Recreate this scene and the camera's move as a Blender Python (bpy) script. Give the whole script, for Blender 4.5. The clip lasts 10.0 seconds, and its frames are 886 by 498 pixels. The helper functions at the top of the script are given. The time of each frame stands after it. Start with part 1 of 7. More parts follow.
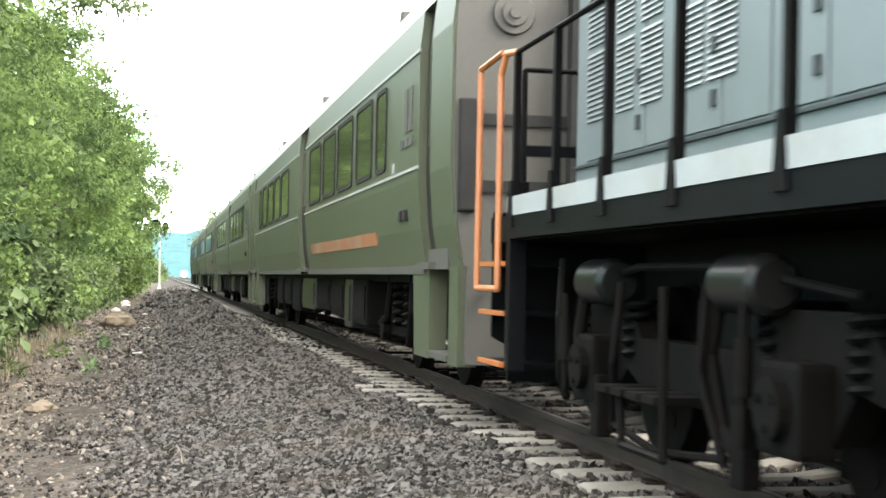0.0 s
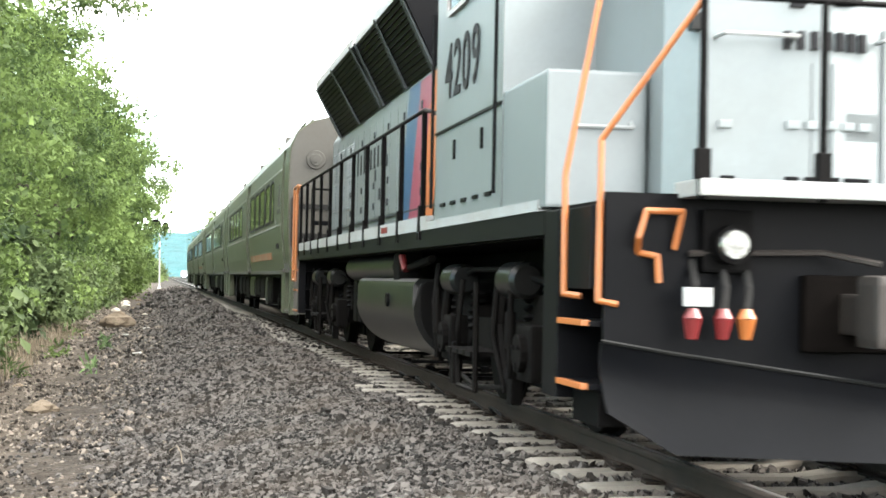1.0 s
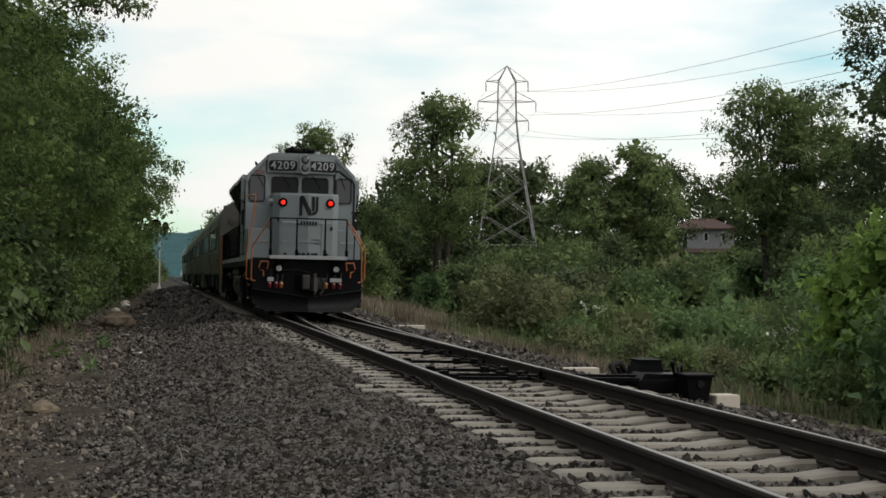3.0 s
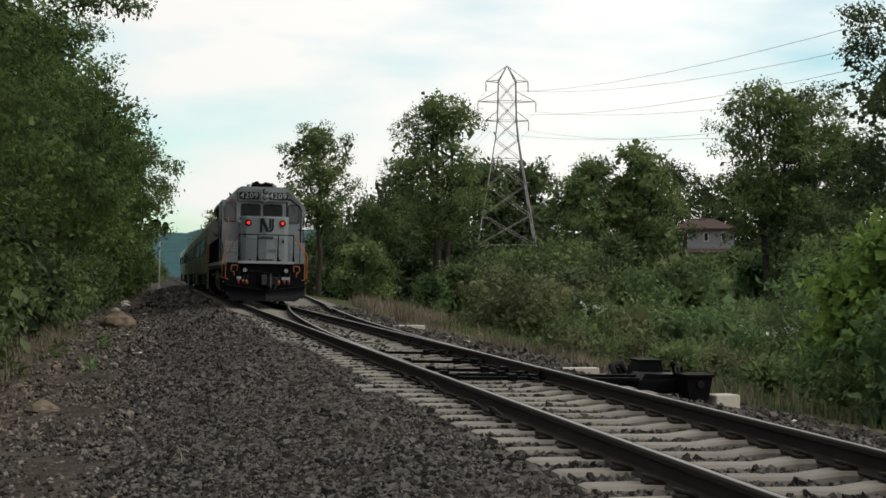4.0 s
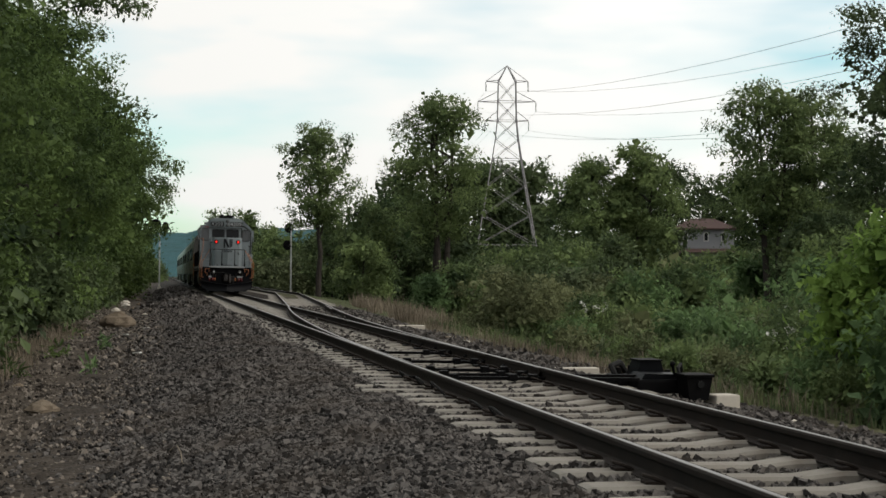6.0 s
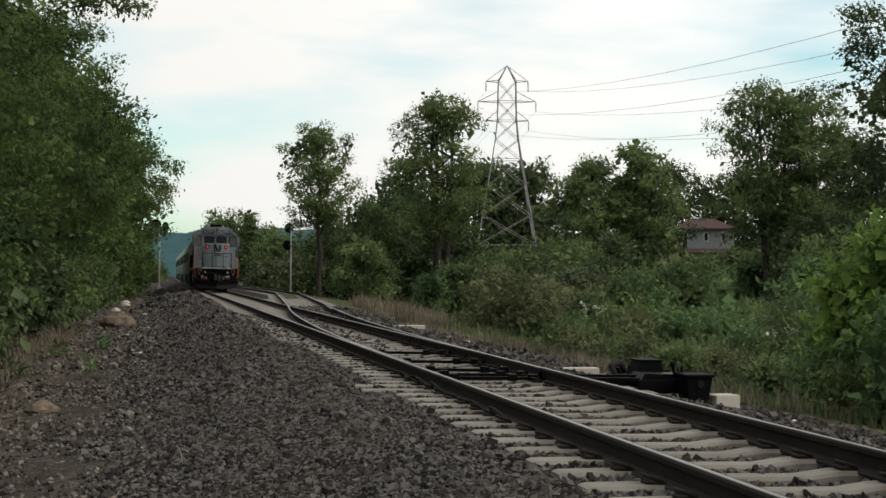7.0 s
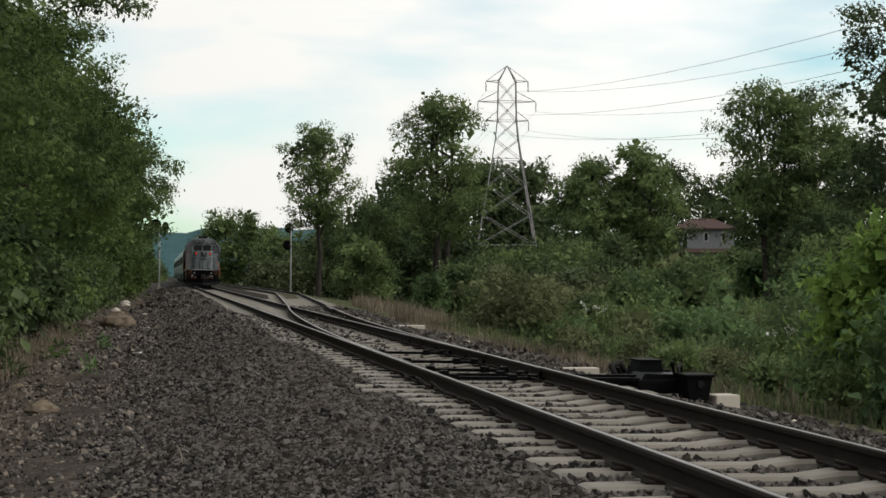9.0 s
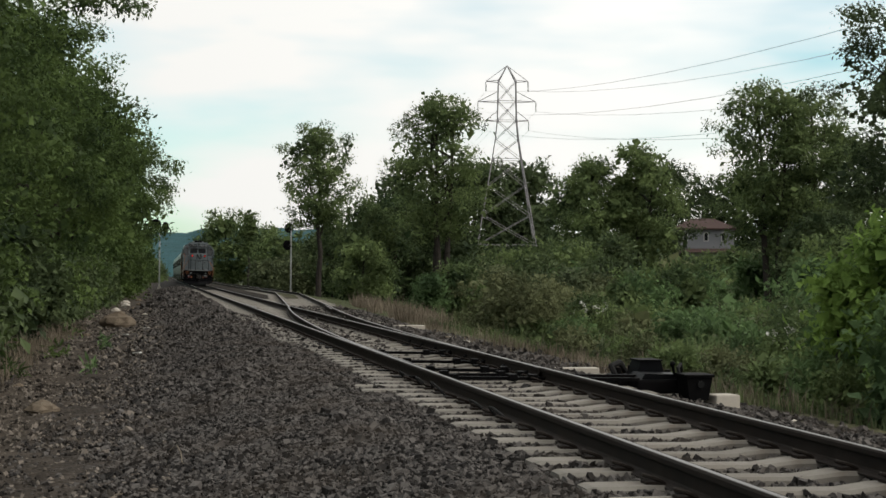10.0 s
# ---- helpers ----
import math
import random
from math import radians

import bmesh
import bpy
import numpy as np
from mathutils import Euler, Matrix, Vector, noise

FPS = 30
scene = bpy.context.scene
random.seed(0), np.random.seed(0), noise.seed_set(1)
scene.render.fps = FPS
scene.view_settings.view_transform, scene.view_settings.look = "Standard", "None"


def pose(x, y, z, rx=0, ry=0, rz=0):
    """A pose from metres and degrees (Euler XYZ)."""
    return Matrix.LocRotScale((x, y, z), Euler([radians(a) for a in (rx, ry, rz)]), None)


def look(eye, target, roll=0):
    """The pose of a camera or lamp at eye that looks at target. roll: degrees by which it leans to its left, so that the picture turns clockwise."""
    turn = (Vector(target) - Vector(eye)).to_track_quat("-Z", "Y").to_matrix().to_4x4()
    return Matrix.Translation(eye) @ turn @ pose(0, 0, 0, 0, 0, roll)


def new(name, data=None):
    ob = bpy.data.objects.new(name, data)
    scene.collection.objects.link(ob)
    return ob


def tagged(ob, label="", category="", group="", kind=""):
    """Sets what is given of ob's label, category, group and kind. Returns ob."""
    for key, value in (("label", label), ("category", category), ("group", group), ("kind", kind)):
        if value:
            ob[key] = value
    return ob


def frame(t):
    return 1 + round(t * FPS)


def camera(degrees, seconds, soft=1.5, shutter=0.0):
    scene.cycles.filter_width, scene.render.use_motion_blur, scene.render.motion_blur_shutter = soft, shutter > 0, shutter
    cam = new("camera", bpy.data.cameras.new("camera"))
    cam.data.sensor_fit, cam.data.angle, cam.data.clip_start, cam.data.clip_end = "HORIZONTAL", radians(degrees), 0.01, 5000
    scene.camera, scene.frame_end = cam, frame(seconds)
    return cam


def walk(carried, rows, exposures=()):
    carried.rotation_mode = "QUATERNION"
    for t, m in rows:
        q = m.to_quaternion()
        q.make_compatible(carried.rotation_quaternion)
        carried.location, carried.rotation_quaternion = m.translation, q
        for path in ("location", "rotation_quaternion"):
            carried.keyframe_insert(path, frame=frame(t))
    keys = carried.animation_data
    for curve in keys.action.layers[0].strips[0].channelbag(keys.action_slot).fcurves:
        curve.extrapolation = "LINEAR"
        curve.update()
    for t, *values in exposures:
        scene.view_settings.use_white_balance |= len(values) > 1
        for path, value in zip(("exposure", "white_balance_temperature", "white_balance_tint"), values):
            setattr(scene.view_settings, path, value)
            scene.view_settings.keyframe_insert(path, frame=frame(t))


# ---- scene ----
# ---------------- camera ----------------
cam = camera(33.29, 10.0, soft=1.6, shutter=0.14)
EYE = pose(-3.70, 0.0, 1.068, 90 + 1.042, 0, -10.778) @ pose(0, 0, 0, 0, 0, 0.3)
walk(cam, [(0.0, EYE), (10.0, EYE)],
     exposures=[(0.0, 2.78), (1.0, 2.72), (1.5, 2.32), (2.0, 1.14), (2.5, 0.05), (3.0, -0.30), (10.0, -0.34)])

# ---------------- world and sun ----------------
world = bpy.data.worlds.new("sky")
scene.world = world
world.use_nodes = True
wn, wl = world.node_tree.nodes, world.node_tree.links
wn.clear()
w_out = wn.new("ShaderNodeOutputWorld")
w_bg = wn.new("ShaderNodeBackground")
w_sky = wn.new("ShaderNodeTexSky")
w_sky.sky_type = "NISHITA"
w_sky.sun_disc = False
w_sky.sun_elevation = radians(43)
w_sky.sun_rotation = radians(120)
w_co = wn.new("ShaderNodeTexCoord")
w_map = wn.new("ShaderNodeMapping")
w_map.inputs["Scale"].default_value = (1.2, 1.2, 5.0)
w_map.inputs["Location"].default_value = (0.35, 0.1, 0.1)
w_noise = wn.new("ShaderNodeTexNoise")
w_noise.inputs["Scale"].default_value = 1.6
w_noise.inputs["Detail"].default_value = 5
w_ramp = wn.new("ShaderNodeValToRGB")
w_ramp.color_ramp.elements[0].position = 0.28
w_ramp.color_ramp.elements[0].color = (0.15, 0.15, 0.15, 1)
w_ramp.color_ramp.elements[1].position = 0.42
w_mix = wn.new("ShaderNodeMixRGB")
w_dot = wn.new("ShaderNodeVectorMath")
w_dot.operation = "DOT_PRODUCT"
w_dot.inputs[1].default_value = (0.631, -0.368, 0.683)
w_glow = wn.new("ShaderNodeMapRange")          # the overcast is brighter towards the veiled sun
w_glow.interpolation_type = "SMOOTHSTEP"
w_glow.inputs["From Min"].default_value = -0.9
w_glow.inputs["From Max"].default_value = 1.0
w_glow.inputs["To Min"].default_value = 7.7
w_glow.inputs["To Max"].default_value = 13.5
w_cloud = wn.new("ShaderNodeMixRGB")
w_cloud.blend_type = "MULTIPLY"
w_cloud.inputs[0].default_value = 1.0
w_cloud.inputs[1].default_value = (1.0, 0.992, 0.955, 1)
wl.new(w_co.outputs["Generated"], w_dot.inputs[0])
wl.new(w_dot.outputs["Value"], w_glow.inputs["Value"])
wl.new(w_glow.outputs[0], w_cloud.inputs[2])
wl.new(w_cloud.outputs["Color"], w_mix.inputs[2])
wl.new(w_co.outputs["Generated"], w_map.inputs["Vector"])
wl.new(w_map.outputs["Vector"], w_noise.inputs["Vector"])
w_side = wn.new("ShaderNodeMath")              # more broken cloud away from the sun
w_side.operation = "MULTIPLY_ADD"
w_side.inputs[1].default_value = 0.55
wl.new(w_dot.outputs["Value"], w_side.inputs[0])
wl.new(w_noise.outputs["Fac"], w_side.inputs[2])
wl.new(w_side.outputs[0], w_ramp.inputs["Fac"])
wl.new(w_ramp.outputs["Color"], w_mix.inputs[0])
w_tint = wn.new("ShaderNodeMixRGB")
w_tint.blend_type = "MULTIPLY"
w_tint.inputs[0].default_value = 1.0
w_tint.inputs[2].default_value = (1.28, 1.70, 1.52, 1)
wl.new(w_sky.outputs["Color"], w_tint.inputs[1])
wl.new(w_tint.outputs["Color"], w_mix.inputs[1])
wl.new(w_mix.outputs["Color"], w_bg.inputs["Color"])
w_bg.inputs["Strength"].default_value = 0.13
wl.new(w_bg.outputs["Background"], w_out.inputs["Surface"])

sun = new("sun", bpy.data.lights.new("sun", "SUN"))
sun.data.energy = 2.5
sun.data.angle = radians(20)
sun.data.color = (1.0, 0.95, 0.86)
sun.matrix_world = look((70, -30, 60), (0, 0, 0))


# ---------------- materials ----------------
def mat(name, color, rough=0.6, metal=0.0, var=0.25, scale=6.0, fine=60.0, bump=0.15, dist=0.01, dirt=None, dirt_amt=0.0,
        dirt_scale=1.5, spec=0.5, island=0.0, obj=0.0, coat=0.0):
    """A procedural surface: base colour with coarse and fine variation, stains of a second colour, relief."""
    m = bpy.data.materials.new(name)
    m.use_nodes = True
    nt, N, K = m.node_tree, m.node_tree.nodes, m.node_tree.links
    b = N["Principled BSDF"]
    b.inputs["Roughness"].default_value = rough
    b.inputs["Metallic"].default_value = metal
    b.inputs["Specular IOR Level"].default_value = spec
    b.inputs["Coat Weight"].default_value = coat
    co = N.new("ShaderNodeTexCoord")
    n1 = N.new("ShaderNodeTexNoise")
    n1.inputs["Scale"].default_value = scale
    n1.inputs["Detail"].default_value = 6
    n2 = N.new("ShaderNodeTexNoise")
    n2.inputs["Scale"].default_value = fine
    n2.inputs["Detail"].default_value = 3
    for n in (n1, n2):
        K.new(co.outputs["Object"], n.inputs["Vector"])
    add = N.new("ShaderNodeMath")
    add.operation = "MULTIPLY_ADD"
    add.inputs[1].default_value = 0.6
    K.new(n1.outputs["Fac"], add.inputs[0])
    half = N.new("ShaderNodeMath")
    half.operation = "MULTIPLY"
    half.inputs[1].default_value = 0.4
    K.new(n2.outputs["Fac"], half.inputs[0])
    K.new(half.outputs[0], add.inputs[2])
    last = add.outputs[0]
    if island or obj:
        if island:
            src = N.new("ShaderNodeNewGeometry").outputs["Random Per Island"]
        else:
            src = N.new("ShaderNodeObjectInfo").outputs["Random"]
        ma = N.new("ShaderNodeMath")
        ma.operation = "MULTIPLY_ADD"
        ma.inputs[1].default_value = island or obj
        K.new(src, ma.inputs[0])
        sub = N.new("ShaderNodeMath")
        sub.operation = "SUBTRACT"
        sub.inputs[1].default_value = (island or obj) / 2
        K.new(last, sub.inputs[0])
        K.new(sub.outputs[0], ma.inputs[2])
        last = ma.outputs[0]
    ramp = N.new("ShaderNodeValToRGB")
    e = ramp.color_ramp.elements
    e[0].position, e[1].position = 0.3, 0.7
    e[0].color = (*[c * (1 - var) for c in color], 1)
    e[1].color = (*[min(1, c * (1 + var)) for c in color], 1)
    K.new(last, ramp.inputs["Fac"])
    col = ramp.outputs["Color"]
    if dirt:
        n3 = N.new("ShaderNodeTexNoise")
        n3.inputs["Scale"].default_value = dirt_scale
        n3.inputs["Detail"].default_value = 8
        n3.inputs["Roughness"].default_value = 0.65
        K.new(co.outputs["Object"], n3.inputs["Vector"])
        r3 = N.new("ShaderNodeValToRGB")
        r3.color_ramp.elements[0].position = 0.45
        r3.color_ramp.elements[1].position = 0.72
        r3.color_ramp.elements[1].color = (dirt_amt, dirt_amt, dirt_amt, 1)
        K.new(n3.outputs["Fac"], r3.inputs["Fac"])
        mx = N.new("ShaderNodeMixRGB")
        mx.inputs[2].default_value = (*dirt, 1)
        K.new(r3.outputs["Color"], mx.inputs[0])
        K.new(col, mx.inputs[1])
        col = mx.outputs["Color"]
    K.new(col, b.inputs["Base Color"])
    if bump:
        bp = N.new("ShaderNodeBump")
        bp.inputs["Strength"].default_value = bump
        bp.inputs["Distance"].default_value = dist
        K.new(n2.outputs["Fac"], bp.inputs["Height"])
        K.new(bp.outputs["Normal"], b.inputs["Normal"])
    return m


def leaf_mat(name, dark, light, trans=0.25):
    m = bpy.data.materials.new(name)
    m.use_nodes = True
    N, K = m.node_tree.nodes, m.node_tree.links
    b = N["Principled BSDF"]
    b.inputs["Roughness"].default_value = 0.7
    b.inputs["Specular IOR Level"].default_value = 0.1
    g = N.new("ShaderNodeNewGeometry")
    co = N.new("ShaderNodeTexCoord")
    n = N.new("ShaderNodeTexNoise")
    n.inputs["Scale"].default_value = 0.55
    n.inputs["Detail"].default_value = 3
    K.new(co.outputs["Object"], n.inputs["Vector"])
    a = N.new("ShaderNodeMath")
    a.operation = "MULTIPLY_ADD"
    a.inputs[1].default_value = 0.26
    K.new(g.outputs["Random Per Island"], a.inputs[0])
    s = N.new("ShaderNodeMath")
    s.operation = "MULTIPLY_ADD"
    s.inputs[1].default_value = 2.3
    s.inputs[2].default_value = -0.93
    K.new(n.outputs["Fac"], s.inputs[0])
    oi = N.new("ShaderNodeObjectInfo")
    each = N.new("ShaderNodeMath")
    each.operation = "MULTIPLY_ADD"
    each.inputs[1].default_value = 0.36
    K.new(oi.outputs["Random"], each.inputs[0])
    K.new(s.outputs[0], each.inputs[2])
    K.new(each.outputs[0], a.inputs[2])
    r = N.new("ShaderNodeValToRGB")
    r.color_ramp.elements[0].position, r.color_ramp.elements[1].position = 0.1, 0.85
    r.color_ramp.elements[0].color = (*dark, 1)
    r.color_ramp.elements[1].color = (*light, 1)
    K.new(a.outputs[0], r.inputs["Fac"])
    K.new(r.outputs["Color"], b.inputs["Base Color"])
    t = N.new("ShaderNodeBsdfTranslucent")
    K.new(r.outputs["Color"], t.inputs["Color"])
    mx = N.new("ShaderNodeMixShader")
    mx.inputs[0].default_value = trans
    K.new(b.outputs[0], mx.inputs[1])
    K.new(t.outputs[0], mx.inputs[2])
    K.new(mx.outputs[0], N["Material Output"].inputs["Surface"])
    return m


def glass_mat(name, tint, rough=0.06, spec=0.5):
    m = bpy.data.materials.new(name)
    m.use_nodes = True
    b = m.node_tree.nodes["Principled BSDF"]
    b.inputs["Base Color"].default_value = (*tint, 1)
    b.inputs["Roughness"].default_value = rough
    b.inputs["Specular IOR Level"].default_value = spec
    b.inputs["Coat Weight"].default_value = 0.0
    b.inputs["Coat Roughness"].default_value = 0.03
    return m


def glow_mat(name, color, strength):
    m = bpy.data.materials.new(name)
    m.use_nodes = True
    b = m.node_tree.nodes["Principled BSDF"]
    b.inputs["Base Color"].default_value = (*[c * 0.25 for c in color], 1)
    b.inputs["Roughness"].default_value = 0.35
    b.inputs["Specular IOR Level"].default_value = 0.2
    b.inputs["Emission Color"].default_value = (*color, 1)
    b.inputs["Emission Strength"].default_value = strength
    return m


M = dict(
    leaf_wall=leaf_mat("leaf_wall", (0.021, 0.036, 0.013), (0.092, 0.134, 0.040), 0.38),
    leaf_mid=leaf_mat("leaf_mid", (0.029, 0.048, 0.021), (0.138, 0.182, 0.070), 0.38),
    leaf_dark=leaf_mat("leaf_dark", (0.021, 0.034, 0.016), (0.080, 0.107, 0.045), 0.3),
    leaf_bright=leaf_mat("leaf_bright", (0.075, 0.125, 0.028), (0.20, 0.30, 0.072), 0.45),
    leaf_fresh=leaf_mat("leaf_fresh", (0.036, 0.062, 0.026), (0.115, 0.180, 0.072), 0.35),
    leaf_olive=leaf_mat("leaf_olive", (0.044, 0.054, 0.025), (0.125, 0.136, 0.066)),
    leaf_bush=leaf_mat("leaf_bush", (0.038, 0.051, 0.025), (0.114, 0.134, 0.066)),
    grass=leaf_mat("grass_green", (0.035, 0.051, 0.023), (0.098, 0.124, 0.053)),
    straw=leaf_mat("grass_dry", (0.062, 0.052, 0.037), (0.175, 0.145, 0.108), 0.2),
    flower=mat("white_blossom", (0.45, 0.45, 0.42), 0.7),
    bark=mat("bark", (0.027,0.023,0.020), 0.9, var=0.4, scale=3, fine=25, bump=0.6, dist=0.03, spec=0.1),
    stone=mat("ballast_stone", (0.042, 0.0385, 0.036), 0.85, var=0.75, scale=9, fine=90, bump=0.3, island=1.15, dirt=(0.050, 0.040, 0.031), dirt_amt=0.5, dirt_scale=0.7, spec=0.1),
    pathstone=mat("path_gravel", (0.074, 0.064, 0.054), 0.9, var=0.8, scale=6, fine=60, bump=0.3, island=1.1, dirt=(0.12, 0.10, 0.083), dirt_amt=0.6, dirt_scale=1.5, spec=0.1),
    rock=mat("field_rock", (0.098,0.078,0.057), 0.85, var=0.3, scale=4, fine=30, bump=0.5, dist=0.02, spec=0.1),
    concrete=mat("tie_concrete", (0.148,0.139,0.123), 0.85, var=0.18, scale=4, fine=70, bump=0.25, dirt=(0.10, 0.085, 0.07), dirt_amt=0.7, dirt_scale=2.5, obj=0.35, spec=0.1),
    slab=mat("slab_concrete", (0.33, 0.305, 0.265), 0.85, var=0.15, scale=3, fine=60, bump=0.2, dirt=(0.28, 0.25, 0.2), dirt_amt=0.5, spec=0.1),
    rust=mat("rail_rust", (0.018,0.014,0.0115), 0.75, 0.2, var=0.35, scale=5, fine=80, bump=0.25, dirt=(0.014, 0.012, 0.011), dirt_amt=0.7, spec=0.1),
    steel=mat("rail_head", (0.17,0.166,0.16), 0.42, 1.0, var=0.12, scale=3, fine=50, bump=0.02),
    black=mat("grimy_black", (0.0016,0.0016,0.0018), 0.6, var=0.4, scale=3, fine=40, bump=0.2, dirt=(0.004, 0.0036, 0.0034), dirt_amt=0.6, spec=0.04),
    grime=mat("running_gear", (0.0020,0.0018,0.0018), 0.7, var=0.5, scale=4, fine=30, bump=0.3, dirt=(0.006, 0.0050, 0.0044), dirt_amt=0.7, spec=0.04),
    paint=mat("silver_grey_paint", (0.108, 0.127, 0.135), 0.36, 0.15, var=0.06, scale=1.2, fine=25, bump=0.03, dirt=(0.074, 0.084, 0.085), dirt_amt=0.5, dirt_scale=1.1),
    white=mat("white_stripe_paint", (0.175,0.188,0.195), 0.45, var=0.1, scale=2, fine=30, bump=0.03, dirt=(0.125, 0.108, 0.085), dirt_amt=0.6, dirt_scale=1.6),
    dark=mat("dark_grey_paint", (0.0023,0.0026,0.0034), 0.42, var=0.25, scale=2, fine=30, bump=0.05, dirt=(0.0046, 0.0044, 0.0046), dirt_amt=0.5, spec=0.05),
    ink=mat("black_lettering", (0.008,0.0085,0.01), 0.6, var=0.1, bump=0, spec=0.08),
    blue=mat("blue_paint", (0.014, 0.046, 0.100), 0.4, var=0.1, bump=0.02),
    magenta=mat("magenta_paint", (0.150,0.026,0.050), 0.4, var=0.1, bump=0.02),
    orange=mat("orange_paint", (0.26, 0.070, 0.014), 0.45, var=0.12, bump=0.02, dirt=(0.19, 0.07, 0.025), dirt_amt=0.5),
    handle=mat("orange_handrail", (0.215, 0.068, 0.015), 0.4, var=0.1, bump=0.02),
    tank=mat("tank_grey", (0.0060,0.0066,0.0068), 0.30, 0.1, var=0.2, scale=1.5, fine=25, bump=0.04, dirt=(0.010, 0.0092, 0.0085), dirt_amt=0.6, spec=0.15),
    coach=mat("coach_aluminium", (0.047, 0.055, 0.034), 0.40, 0.3, var=0.08, scale=0.9, fine=20, bump=0.03, dirt=(0.036, 0.040, 0.027), dirt_amt=0.55, dirt_scale=0.8, spec=0.4),
    coach_end=mat("coach_end_grey", (0.047,0.046,0.042), 0.5, 0.2, var=0.12, scale=1.5, fine=20, bump=0.04, dirt=(0.03, 0.026, 0.021), dirt_amt=0.5, spec=0.25),
    # dark door colour, lowered further to hold the shade of the recesses
    door=mat("door_and_recess_dark", (0.012,0.011,0.0105), 0.5, 0.2, var=0.15, bump=0.03, spec=0.15),
    stripe=mat("weathered_orange_stripe", (0.15,0.055,0.020), 0.5, var=0.25, scale=2, bump=0.03, dirt=(0.15, 0.15, 0.11), dirt_amt=0.8, dirt_scale=1.2),
    soot=mat("sooty_grille", (0.0030, 0.0025, 0.0023), 0.9, var=0.3, bump=0.1, spec=0.02),
    rubber=mat("rubber", (0.012, 0.012, 0.012), 0.8, bump=0.1, spec=0.1),
    iron=mat("coupler_iron", (0.008, 0.0058, 0.0047), 0.6, 0.2, var=0.4, scale=6, fine=40, bump=0.3, dirt=(0.013, 0.0095, 0.0078), dirt_amt=0.7, dirt_scale=4),
    reflector=mat("lamp_reflector", (0.16,0.165,0.16), 0.18, 0.9, var=0.3, scale=9, fine=30, bump=0.15),
    glass=glass_mat("tinted_glass", (0.014, 0.017, 0.012), 0.06, 0.22),
    cabglass=glass_mat("cab_glass", (0.004, 0.005, 0.006), 0.05, 0.1),
    lens=glass_mat("lamp_lens", (0.03, 0.032, 0.031), 0.10),
    red=glow_mat("red_marker", (1.0, 0.02, 0.012), 1.3),
    redhose=mat("red_plastic", (0.085,0.007,0.008), 0.4, var=0.1, bump=0),
    glow=glow_mat("white_lamp", (1.0, 0.97, 0.9), 6.0),
    galv=mat("galvanised_steel", (0.30,0.30,0.30), 0.5, 0.6, var=0.2, scale=1.5, fine=20, bump=0.05, dirt=(0.25, 0.22, 0.19), dirt_amt=0.5),
    pylon=mat("weathered_pylon_steel", (0.17, 0.16, 0.165), 0.6, 0.3, var=0.2, scale=1.5, fine=20, bump=0.05),
    fastener=mat("latch_grey", (0.028, 0.033, 0.036), 0.5, 0.1, var=0.2, bump=0.02, spec=0.2),
    sideglass=glass_mat("sky_lit_cab_glass", (0.010, 0.013, 0.015), 0.05, 0.42),
    siding=mat("house_siding", (0.165,0.168,0.18), 0.7, var=0.06, scale=0.6, fine=12, bump=0.1, spec=0.1),
    shingle=mat("roof_shingle", (0.048,0.031,0.028), 0.85, var=0.2, scale=2, fine=14, bump=0.4, spec=0.1),
    # distance haze is mixed into this bluish base colour
    hill=mat("hazed_far_woods", (0.020,0.056,0.062), 0.95, var=0.35, scale=0.05, fine=0.6, bump=0.5, dist=2.0, spec=0.1),
)


